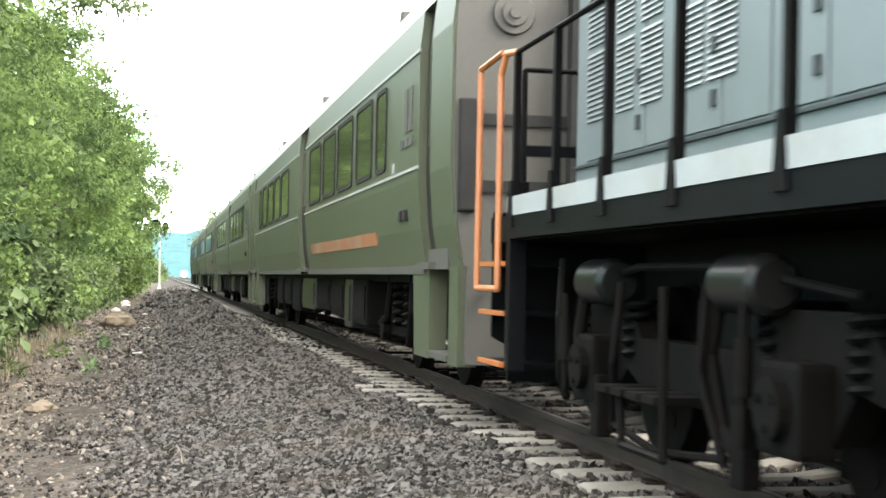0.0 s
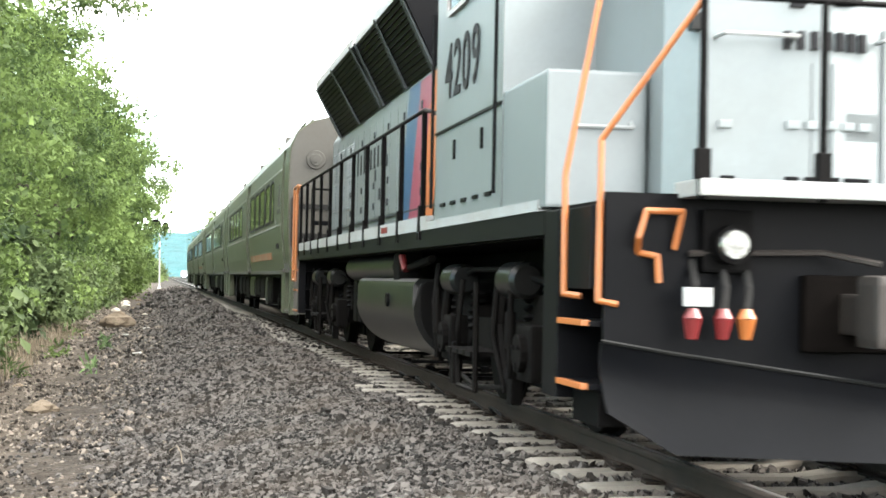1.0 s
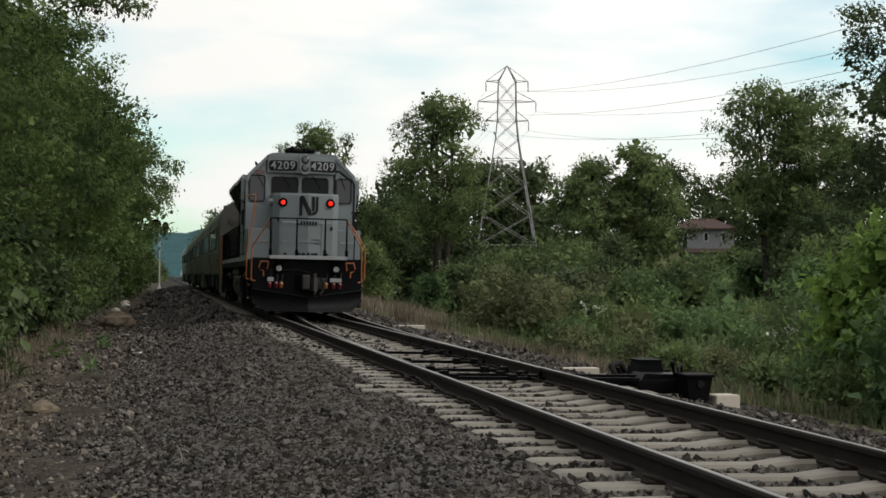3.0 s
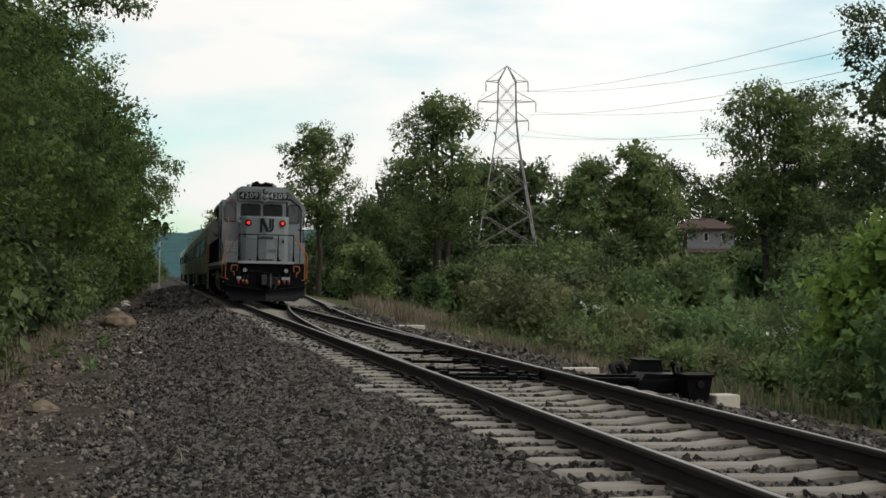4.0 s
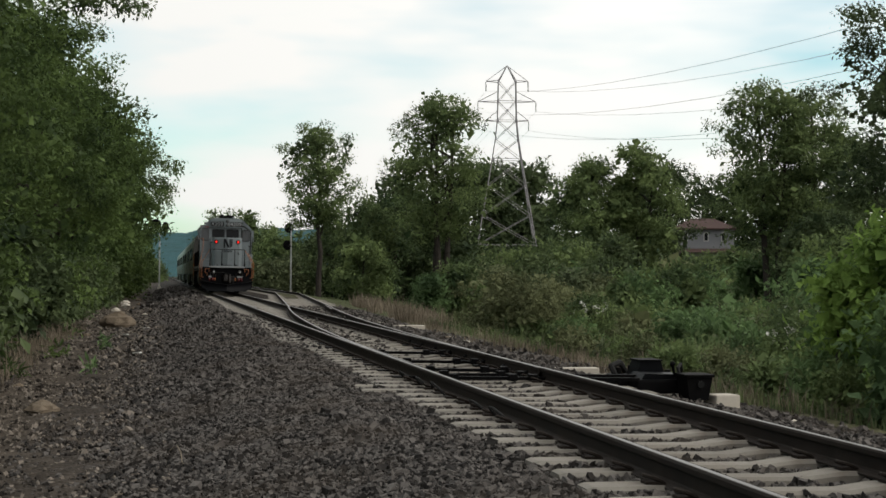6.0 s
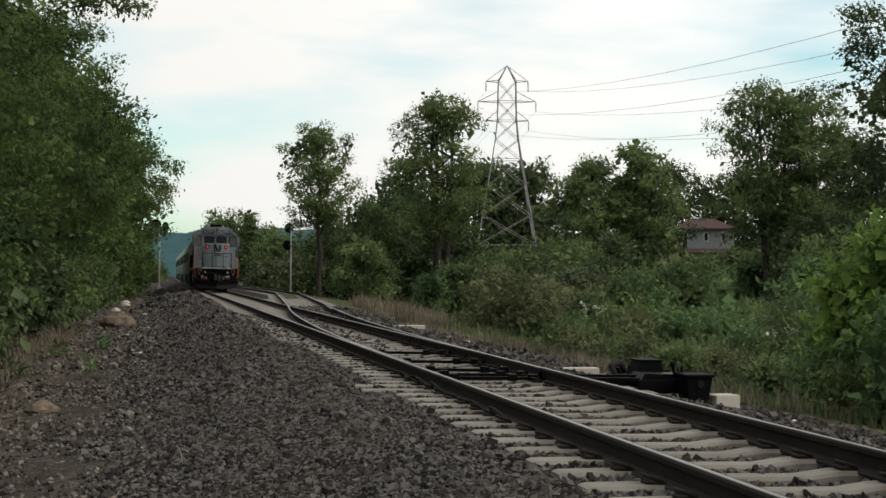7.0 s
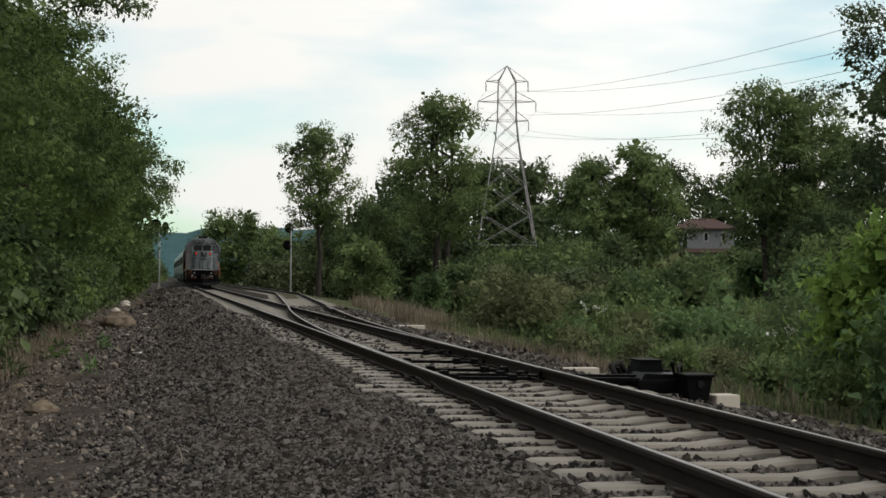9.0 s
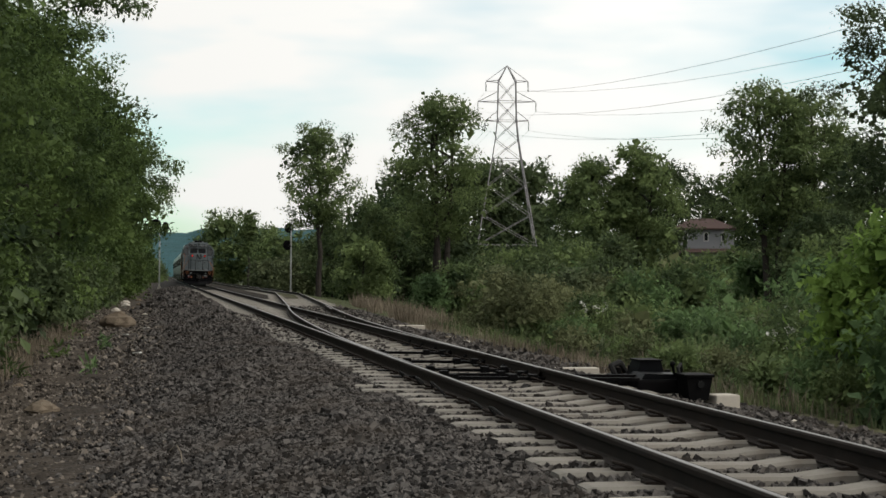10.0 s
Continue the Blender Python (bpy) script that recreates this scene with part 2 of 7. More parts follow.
def ground_mat():
    """Earth and gravel path, ballast bed darkened for gap shade, weedy verge: told apart by where they lie across the
    line.
    """
    m = bpy.data.materials.new("earth_and_ballast_gap_shade")
    m.use_nodes = True
    N, K = m.node_tree.nodes, m.node_tree.links
    b = N["Principled BSDF"]
    b.inputs["Roughness"].default_value = 0.95
    b.inputs["Specular IOR Level"].default_value = 0.08
    co = N.new("ShaderNodeTexCoord")
    sep = N.new("ShaderNodeSeparateXYZ")
    K.new(co.outputs["Object"], sep.inputs[0])
    wob = N.new("ShaderNodeTexNoise")
    wob.inputs["Scale"].default_value = 0.8
    wob.inputs["Detail"].default_value = 6
    K.new(co.outputs["Object"], wob.inputs["Vector"])
    x = N.new("ShaderNodeMath")
    x.operation = "MULTIPLY_ADD"
    x.inputs[1].default_value = 1.6
    K.new(wob.outputs["Fac"], x.inputs[0])
    K.new(sep.outputs["X"], x.inputs[2])
    mr = N.new("ShaderNodeMapRange")
    mr.inputs["From Min"].default_value = -10.0
    mr.inputs["From Max"].default_value = 10.0
    K.new(x.outputs[0], mr.inputs["Value"])
    band = N.new("ShaderNodeValToRGB")
    e = band.color_ramp.elements
    e[0].position, e[0].color = 0.19, (0.035, 0.04, 0.018, 1)
    e[1].position, e[1].color = 0.235, (0.050, 0.041, 0.032, 1)
    # ballast bed near black: shade between the stones is put into its colour
    for pos, c in ((0.27, (0.051, 0.043, 0.035)), (0.345, (0.030, 0.026, 0.023)), (0.62, (0.016, 0.015, 0.014)), (0.70, (0.03, 0.026, 0.021)), (0.74, (0.05, 0.05, 0.028)), (0.85, (0.04, 0.05, 0.02))):
        el = e.new(pos)
        el.color = (*c, 1)
    K.new(mr.outputs[0], band.inputs["Fac"])
    v = N.new("ShaderNodeTexVoronoi")
    v.inputs["Scale"].default_value = 19
    K.new(co.outputs["Object"], v.inputs["Vector"])
    n = N.new("ShaderNodeTexNoise")
    n.inputs["Scale"].default_value = 3.0
    n.inputs["Detail"].default_value = 9
    n.inputs["Roughness"].default_value = 0.7
    K.new(co.outputs["Object"], n.inputs["Vector"])
    r = N.new("ShaderNodeValToRGB")
    r.color_ramp.elements[0].position, r.color_ramp.elements[1].position = 0.3, 0.72
    r.color_ramp.elements[0].color = (0.45, 0.44, 0.42, 1)
    r.color_ramp.elements[1].color = (1.35, 1.32, 1.28, 1)
    K.new(n.outputs["Fac"], r.inputs["Fac"])
    mul = N.new("ShaderNodeMixRGB")
    mul.blend_type = "MULTIPLY"
    mul.inputs[0].default_value = 1.0
    K.new(band.outputs["Color"], mul.inputs[1])
    K.new(r.outputs["Color"], mul.inputs[2])
    bw = N.new("ShaderNodeRGBToBW")
    K.new(v.outputs["Color"], bw.inputs[0])
    r2 = N.new("ShaderNodeValToRGB")
    r2.color_ramp.elements[0].color = (0.6, 0.6, 0.6, 1)
    r2.color_ramp.elements[1].color = (1.3, 1.3, 1.3, 1)
    K.new(bw.outputs[0], r2.inputs["Fac"])
    mul2 = N.new("ShaderNodeMixRGB")
    mul2.blend_type = "MULTIPLY"
    mul2.inputs[0].default_value = 0.8
    K.new(mul.outputs["Color"], mul2.inputs[1])
    K.new(r2.outputs["Color"], mul2.inputs[2])
    K.new(mul2.outputs["Color"], b.inputs["Base Color"])
    bp = N.new("ShaderNodeBump")
    bp.inputs["Strength"].default_value = 0.7
    bp.inputs["Distance"].default_value = 0.04
    bp.invert = True
    K.new(v.outputs["Distance"], bp.inputs["Height"])
    K.new(bp.outputs["Normal"], b.inputs["Normal"])
    return m


M["ground"] = ground_mat()

# ---------------- mesh helpers ----------------
CANT = pose(0, 0, 0, 0, 0.906, 0)      # the line leans a little to its right


def part(name, bm, material, parent, label="", m=None, smooth=False):
    me = bpy.data.meshes.new(name)
    bmesh.ops.recalc_face_normals(bm, faces=bm.faces)
    if smooth:
        for f in bm.faces:
            f.smooth = True
        for ed in bm.edges:
            ed.smooth = ed.calc_face_angle(0.0) < 0.5 and max(abs(v.co.x) for v in ed.verts) > 1e-4
    bm.to_mesh(me)
    bm.free()
    me.materials.append(material)
    ob = new(name, me)
    if parent is not None:
        ob.parent = parent
    if m is not None:
        ob.matrix_basis = m
    if label:
        ob["label"] = label
    return ob


def share(name, me, parent, m, label=""):
    ob = new(name, me)
    ob.parent = parent
    ob.matrix_basis = m
    if label:
        ob["label"] = label
    return ob


def box(bm, x0, x1, y0, y1, z0, z1, bevel=0.0):
    vs = [bm.verts.new((x, y, z)) for z in (z0, z1) for y in (y0, y1) for x in (x0, x1)]
    fs = [(0, 1, 3, 2), (4, 6, 7, 5), (0, 4, 5, 1), (2, 3, 7, 6), (0, 2, 6, 4), (1, 5, 7, 3)]
    faces = [bm.faces.new([vs[i] for i in f]) for f in fs]
    if bevel:
        edges = list({e for f in faces for e in f.edges})
        bmesh.ops.bevel(bm, geom=edges, offset=bevel, segments=2, affect="EDGES", profile=0.7)
    return bm


def prism(bm, pts, axis, a, b):
    """A closed outline pts (u, v) pulled along axis from a to b; u, v are the other two axes in x, y, z order."""
    def at(u, v, w):
        return {"x": (w, u, v), "y": (u, w, v), "z": (u, v, w)}[axis]
    r0 = [bm.verts.new(at(u, v, a)) for u, v in pts]
    r1 = [bm.verts.new(at(u, v, b)) for u, v in pts]
    n = len(pts)
    bm.faces.new(r0)
    bm.faces.new(r1[::-1])
    for i in range(n):
        bm.faces.new((r0[i], r0[(i + 1) % n], r1[(i + 1) % n], r1[i]))
    return bm


def cyl(bm, p, q, r, r2=None, n=12, caps=True):
    p, q = Vector(p), Vector(q)
    d = (q - p).normalized()
    a = d.orthogonal().normalized()
    c = d.cross(a)
    r2 = r if r2 is None else r2
    k = [(math.cos(6.283185 * i / n), math.sin(6.283185 * i / n)) for i in range(n)]
    v0 = [bm.verts.new(p + (a * x + c * y) * r) for x, y in k]
    v1 = [bm.verts.new(q + (a * x + c * y) * r2) for x, y in k]
    for i in range(n):
        bm.faces.new((v0[i], v0[(i + 1) % n], v1[(i + 1) % n], v1[i]))
    if caps:
        bm.faces.new(v0[::-1])
        bm.faces.new(v1)
    return bm


def tube(bm, pts, r, n=8):
    """A bent pipe through pts, with ball joints at the bends."""
    for i in range(len(pts) - 1):
        cyl(bm, pts[i], pts[i + 1], r, n=n)
    for p in pts[1:-1]:
        bmesh.ops.create_icosphere(bm, subdivisions=1, radius=r * 1.06, matrix=Matrix.Translation(p))
    return bm


def rounded(x0, x1, z0, z1, r, n=4):
    out = []
    for cx, cz, a0 in ((x1 - r, z1 - r, 0), (x0 + r, z1 - r, 90), (x0 + r, z0 + r, 180), (x1 - r, z0 + r, 270)):
        for i in range(n + 1):
            a = radians(a0 + 90 * i / n)
            out.append((cx + r * math.cos(a), cz + r * math.sin(a)))
    return out


def ring(bm, outer, inner, axis, a, b):
    """A frame between two outlines of equal count."""
    def at(u, v, w):
        return {"x": (w, u, v), "y": (u, w, v), "z": (u, v, w)}[axis]
    q = [[bm.verts.new(at(u, v, w)) for u, v in pts] for pts in (outer, inner) for w in (a, b)]
    n = len(outer)
    for i in range(n):
        j = (i + 1) % n
        for s, t in ((0, 1), (1, 3), (3, 2), (2, 0)):
            bm.faces.new((q[s][i], q[s][j], q[t][j], q[t][i]))
    return bm


def raw_mesh(name, verts, faces, material, smooth_faces=False):
    """verts (n, 3) and faces (m, k) as arrays."""
    me = bpy.data.meshes.new(name)
    v, f = np.asarray(verts, np.float32), np.asarray(faces, np.int32)
    me.vertices.add(len(v))
    me.vertices.foreach_set("co", v.ravel())
    me.loops.add(f.size)
    me.loops.foreach_set("vertex_index", f.ravel())
    me.polygons.add(len(f))
    me.polygons.foreach_set("loop_start", np.arange(0, f.size, f.shape[1], dtype=np.int32))
    me.polygons.foreach_set("use_smooth", np.full(len(f), smooth_faces))
    me.update(calc_edges=True)
    me.materials.append(material)
    return me


def text_part(name, body, size, material, parent, m, squash=1.0, label=""):
    """Characters side by side, each a mesh of its own."""
    step = size * 0.57 * squash
    for k, ch in enumerate(body):
        cu = bpy.data.curves.new(name, "FONT")
        cu.body, cu.size, cu.align_x, cu.align_y, cu.extrude = ("6" if ch == "9" else ch), size, "CENTER", "CENTER", 0.004
        cu.offset = 0.003
        tmp = new(name, cu)
        me = bpy.data.meshes.new_from_object(tmp.evaluated_get(bpy.context.evaluated_depsgraph_get()))
        bpy.data.objects.remove(tmp)
        if ch == "9":                      # the built-in 9 is the 6 upside down
            zs = [v.co.xy for v in me.vertices]
            cx, cy = (min(q.x for q in zs) + max(q.x for q in zs)) / 2, (min(q.y for q in zs) + max(q.y for q in zs)) / 2
            me.transform(Matrix.Translation((cx, cy, 0)) @ Matrix.Rotation(math.pi, 4, "Z") @ Matrix.Translation((-cx, -cy, 0)))
        me.transform(Matrix.Diagonal((squash, 1, 1, 1)))
        bm = bmesh.new()
        bm.from_mesh(me)
        bmesh.ops.remove_doubles(bm, verts=bm.verts, dist=0.0004)
        bm.to_mesh(me)
        bm.free()
        me.polygons.foreach_set("use_smooth", [False] * len(me.polygons))
        me.materials.clear()
        me.materials.append(material)
        share(name, me, parent, m @ Matrix.Translation(((k - (len(body) - 1) / 2) * step, 0, 0)), label)
# ---------------- ground ----------------
def smooth(a, b, t):
    t = np.clip((t - a) / (b - a), 0, 1)
    return t * t * (3 - 2 * t)


def second_centre(y):
    """Where the joining line's centre lies across, at y along the line."""
    y = np.asarray(y, float)
    t = np.clip(y - 16.6, 0, None)
    c = np.where(t < 36, t * t * 1.506 / 36 ** 2, 1.506 + (t - 36) * 0.066)
    return np.where(y > 96, 4.43 - 0.0, np.minimum(c, 4.43))


def ground_z(x, y):
    x, y = np.asarray(x, float), np.asarray(y, float)
    edge = np.maximum(second_centre(y), 0) + 2.0
    z = -0.205 - np.clip(x, -2.2, 2.2) * 0.0158
    z = z - 0.035 * (np.abs(x) < 0.72) * (y < 60)
    z = z - 0.40 * smooth(1.85, 4.6, -x) + 0.75 * smooth(6.5, 13.0, -x)
    z = z - 0.13 * smooth(-0.6, -0.1, x - edge) - 0.21 * smooth(0, 1.5, x - edge) - 0.9 * smooth(1.5, 6.0, x - edge)
    z = z + 2.0 * smooth(14, 45, x - edge) + 1.5 * smooth(40, 90, x)
    return z


def build_ground():
    xs = np.concatenate([[-2500, -900, -300, -120, -60, -35, -22], np.arange(-16, -7, 1.0), np.arange(-7, 6, 0.13), np.arange(6, 16, 0.6),
                         [18, 22, 28, 36, 46, 60, 80, 110, 160, 300, 700, 2500]])
    ys = np.concatenate([[-2500, -600, -150, -60, -30, -15], np.arange(-8, 6, 1.0), np.arange(6, 26, 0.13), np.arange(26, 60, 0.5), np.arange(60, 200, 4),
                         [220, 260, 320, 400, 520, 700, 1000, 1600, 3000]])
    X, Y = np.meshgrid(xs, ys)
    Z = ground_z(X, Y)
    rng = np.random.default_rng(5)
    near = (np.abs(X) < 8) & (Y > 0) & (Y < 60)
    Z = Z + near * rng.normal(0, 0.012, Z.shape)
    lump = np.sin(X * 1.7 + np.sin(Y * 0.9)) * np.sin(Y * 1.1 + X * 0.6) * 0.03
    Z = Z + lump * ((X < -4.4) & (X > -9))
    nx, ny = len(xs), len(ys)
    i = (np.arange(ny - 1)[:, None] * nx + np.arange(nx - 1)[None]).ravel()
    me = raw_mesh("ground", np.stack([X, Y, Z], -1).reshape(-1, 3), np.stack([i, i + 1, i + 1 + nx, i + nx], 1), M["ground"])
    me.polygons.foreach_set("use_smooth", [True] * len(me.polygons))
    tagged(new("ground", me), "bare earth path, grey ballast bed and weedy verge", "ground", kind="structure")


build_ground()


def build_hill():
    rng = np.random.default_rng(8)
    n, rows = 220, 7
    a = np.linspace(-1.1, 1.2, n)
    top = 30 + 7 * np.sin(a * 5.0 + 1.0) + 4 * np.sin(a * 17) + rng.normal(0, 0.7, n)
    v = []
    for k in range(rows):
        f = k / (rows - 1)
        r = 900 + 260 * f
        v.append(np.stack([np.sin(a) * r, np.cos(a) * r, -3 + (top + rng.normal(0, 0.6, n)) * f ** 0.8], -1))
    i = (np.arange(rows - 1)[:, None] * n + np.arange(n - 1)[None]).ravel()
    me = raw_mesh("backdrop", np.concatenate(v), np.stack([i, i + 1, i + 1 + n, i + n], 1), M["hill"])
    tagged(new("backdrop", me), "far wooded hillside, haze put into its bluish green colour", "hill", kind="structure")


build_hill()

# ---------------- railway track ----------------
track = tagged(new("track"), "ballasted railway line with rusty rails on concrete ties", "railway track", kind="structure")
track.matrix_basis = CANT
RAIL = [(-0.075, -0.172), (0.075, -0.172), (0.075, -0.160), (0.020, -0.142), (0.010, -0.128), (0.010, -0.050), (0.036, -0.040), (0.038, -0.012), (0.030, 0.0),
        (-0.030, 0.0), (-0.038, -0.012), (-0.036, -0.040), (-0.010, -0.050), (-0.010, -0.128), (-0.020, -0.142), (-0.075, -0.160)]


def rail(ys, xs, name="rail", taper=False):
    """A rail swept along the line; its running surface is a part of its own, polished by wheels."""
    bm, hd = bmesh.new(), bmesh.new()
    last = lasth = None
    for k, (y, x) in enumerate(zip(ys, xs)):
        s = 1.0
        if taper:
            s = min(1.0, 0.25 + k / 8)
        row = [bm.verts.new((x + u * s, y, v)) for u, v in RAIL]
        rh = [hd.verts.new((x + u * s, y, v)) for u, v in ((-0.019, 0.0005), (-0.013, 0.003), (0.013, 0.003), (0.019, 0.0005))]
        if last:
            for i in range(len(RAIL)):
                j = (i + 1) % len(RAIL)
                bm.faces.new((last[i], last[j], row[j], row[i]))
            for i in range(3):
                hd.faces.new((lasth[i], lasth[i + 1], rh[i + 1], rh[i]))
        else:
            bm.faces.new(row)
        last, lasth = row, rh
    ob = part(name, bm, M["rust"], track, "rust-brown steel rail")
    part("running_surface", hd, M["steel"], ob, "wheel-polished rail head")
    return ob


def tie_mesh(half, name="tie"):
    """A concrete tie: a thick seat under each rail, a slimmer dipped middle."""
    bm = bmesh.new()
    prof = [(-half, -0.012, 0.115), (-half + 0.04, 0.0, 0.125), (-0.95, 0.004, 0.13), (-0.55, 0.0, 0.13), (-0.30, -0.032, 0.115), (0.30, -0.032, 0.115), (0.55, 0.0, 0.13), (0.95, 0.004, 0.13),
            (half - 0.04, 0.0, 0.125), (half, -0.012, 0.115)]
    last = None
    for x, z, w in prof:
        row = [bm.verts.new((x, -w - 0.02, -0.22)), bm.verts.new((x, -w, z - 0.022)), bm.verts.new((x, -w + 0.022, z)), bm.verts.new((x, w - 0.022, z)), bm.verts.new((x, w, z - 0.022)), bm.verts.new((x, w + 0.02, -0.22))]
        if last:
            for i in range(5):
                bm.faces.new((last[i], last[i + 1], row[i + 1], row[i]))
        else:
            bm.faces.new(row)
        last = row
    bm.faces.new(last[::-1])
    bmesh.ops.recalc_face_normals(bm, faces=bm.faces)
    me = bpy.data.meshes.new(name)
    bm.to_mesh(me)
    bm.free()
    me.materials.append(M["concrete"])
    return me


def clip_mesh():
    bm = bmesh.new()
    box(bm, -0.06, 0.06, -0.055, 0.055, 0, 0.022, 0.006)
    tube(bm, [(-0.05, -0.05, 0.02), (0.05, -0.045, 0.05), (0.055, 0.0, 0.052), (0.02, 0.045, 0.045), (-0.045, 0.05, 0.02)], 0.013, 6)
    me = bpy.data.meshes.new("rail_clip")
    bm.to_mesh(me)
    bm.free()
    me.materials.append(M["rust"])
    return me


def build_track():
    straight = list(np.arange(-30, 60, 3.0)) + list(np.arange(60, 700, 20.0))
    rail(straight, [-0.753] * len(straight))
    # the stock rail on the far side bends away with the joining line; the straight rail begins at the switch point
    ys = list(np.arange(-30, 16, 3.0)) + list(np.arange(16.6, 110, 1.5)) + list(np.arange(110, 700, 20.0))
    rail(ys, [0.753 + float(second_centre(y)) for y in ys])
    ys = list(np.arange(17.0, 60, 1.0)) + list(np.arange(60, 700, 20.0))
    rail(ys, [0.753 - (0.05 if y < 18 else 0.02 if y < 20 else 0.0) for y in ys], "switch_rail", True)
    ys = list(np.arange(17.0, 110, 1.0)) + list(np.arange(110, 700, 20.0))
    rail(ys, [-0.753 + max(0.05, float(second_centre(y))) for y in ys], "switch_rail", True)
    rng = np.random.default_rng(3)
    me, long_me, clip = tie_mesh(1.30), tie_mesh(1.62), clip_mesh()
    longer = [tie_mesh(1.32 + k * 0.3) for k in range(1, 8)]
    for i in range(-6, 190):
        y = 8.315 + i * 0.605
        c = float(second_centre(y))
        if c < 0.12:
            data, x = (long_me, 0.02) if i in (12, 13) else (me, 0.0)
        elif c < 3.3:
            data, x = longer[min(6, int(c / 0.6))], c / 2
        else:
            data, x = me, 0.0
        t = share("tie", data, track, pose(x + rng.normal(0, 0.012), y + rng.normal(0, 0.012), -0.158, 0, 0, rng.normal(0, 0.35)))
        if i < 60:
            for s in (-0.753, 0.753):
                for d in (-0.115, 0.115):
                    share("rail_clip", clip, t, pose(s + d - x, 0, 0.0, 0, 0, 0 if d > 0 else 180))
        if c >= 3.3:
            share("tie", me, track, pose(c, y + 0.05, -0.158))
    # frog guard rails
    for x, a, b in ((-0.753 + 0.11, 48, 55), (0.753 + 1.506 - 0.11, 48.5, 55)):
        yy = list(np.arange(a, b, 0.5))
        rail(yy, [x + (0.0 if x < 0 else float(second_centre(y)) - 1.506) for y in yy], "guard_rail")
    # bonding cables looped beside the near rail and rods that throw the points
    for k, (y, h) in enumerate(((12.2, 0.10), (13.0, 0.09), (15.0, 0.11), (15.9, 0.10), (17.0, 0.09))):
        bm = bmesh.new()
        tube(bm, [(-0.86 - 0.10 * math.sin(a), y + 0.22 * math.cos(a), -0.15 + h * math.sin(a)) for a in np.linspace(0, math.pi, 8)], 0.012, 6)
        part("bond_cable", bm, M["rubber"], track)
    for y, x0, x1 in ((16.9, -0.9, 1.9), (17.5, -0.7, 2.1), (18.4, -0.7, 0.7), (20.2, -0.7, 0.8), (22.6, -0.7, 0.9)):
        bm = bmesh.new()
        box(bm, x0, x1, y - 0.035, y + 0.035, -0.14, -0.10, 0.006)
        for x in (-0.60, -0.35, 0.35, 0.60):
            box(bm, x - 0.05, x + 0.05, y - 0.07, y + 0.07, -0.15, -0.07, 0.01)
        part("switch_rod", bm, M["black"], track, "greasy black switch rod")
    for y in np.arange(17.4, 27, 1.21):
        for s in (-1, 1):
            bm = bmesh.new()
            box(bm, s * 0.753 - 0.24, s * 0.753 + 0.24, y - 0.10, y + 0.10, -0.156, -0.135, 0.004)
            cyl(bm, (s * 0.58, y, -0.14), (s * 0.66, y, -0.06), 0.025, n=6)
            part("slide_plate", bm, M["black"], track)


build_track()


def stones(n, x0, x1, y0, y1, size, seed, lift=0.0, only=None):
    """Crushed stones: jittered, turned boxes lying on the bed."""
    rng = np.random.default_rng(seed)
    x, y = rng.uniform(x0, x1, n), rng.uniform(y0, y1, n)
    if only is not None:
        keep = only(x, y)
        x, y = x[keep], y[keep]
        n = len(x)
    s = size * rng.lognormal(0, 0.24, n)
    base = np.array([[a, b, c] for c in (-1, 1) for b in (-1, 1) for a in (-1, 1)], float) * 0.5
    v = base[None] * (1 + rng.uniform(-0.22, 0.2, (n, 8, 1))) + rng.uniform(-0.14, 0.14, (n, 8, 3))
    v = v * (s[:, None] * rng.uniform(0.42, 1.42, (n, 3)))[:, None]
    q = rng.normal(size=(n, 4))
    q /= np.linalg.norm(q, axis=1)[:, None]
    w, a, b, c = q.T
    R = np.stack([1 - 2 * (b * b + c * c), 2 * (a * b - c * w), 2 * (a * c + b * w), 2 * (a * b + c * w), 1 - 2 * (a * a + c * c), 2 * (b * c - a * w),
                  2 * (a * c - b * w), 2 * (b * c + a * w), 1 - 2 * (a * a + b * b)], -1).reshape(n, 3, 3)
    v = np.einsum("nij,nkj->nki", R, v)
    z = ground_z(x, y) + lift + s * rng.uniform(0.05, 0.45, n)
    v = v + np.stack([x, y, z], -1)[:, None]
    f = np.array([(4, 5, 7, 6), (0, 2, 3, 1), (0, 1, 5, 4), (2, 6, 7, 3), (0, 4, 6, 2), (1, 3, 7, 5)])
    return v.reshape(-1, 3), (f[None] + 8 * np.arange(n)[:, None, None]).reshape(-1, 4)


def join(chunks):
    vs, fs, k = [], [], 0
    for v, f in chunks:
        vs.append(v)
        fs.append(f + k)
        k += len(v)
    return np.concatenate(vs), np.concatenate(fs)


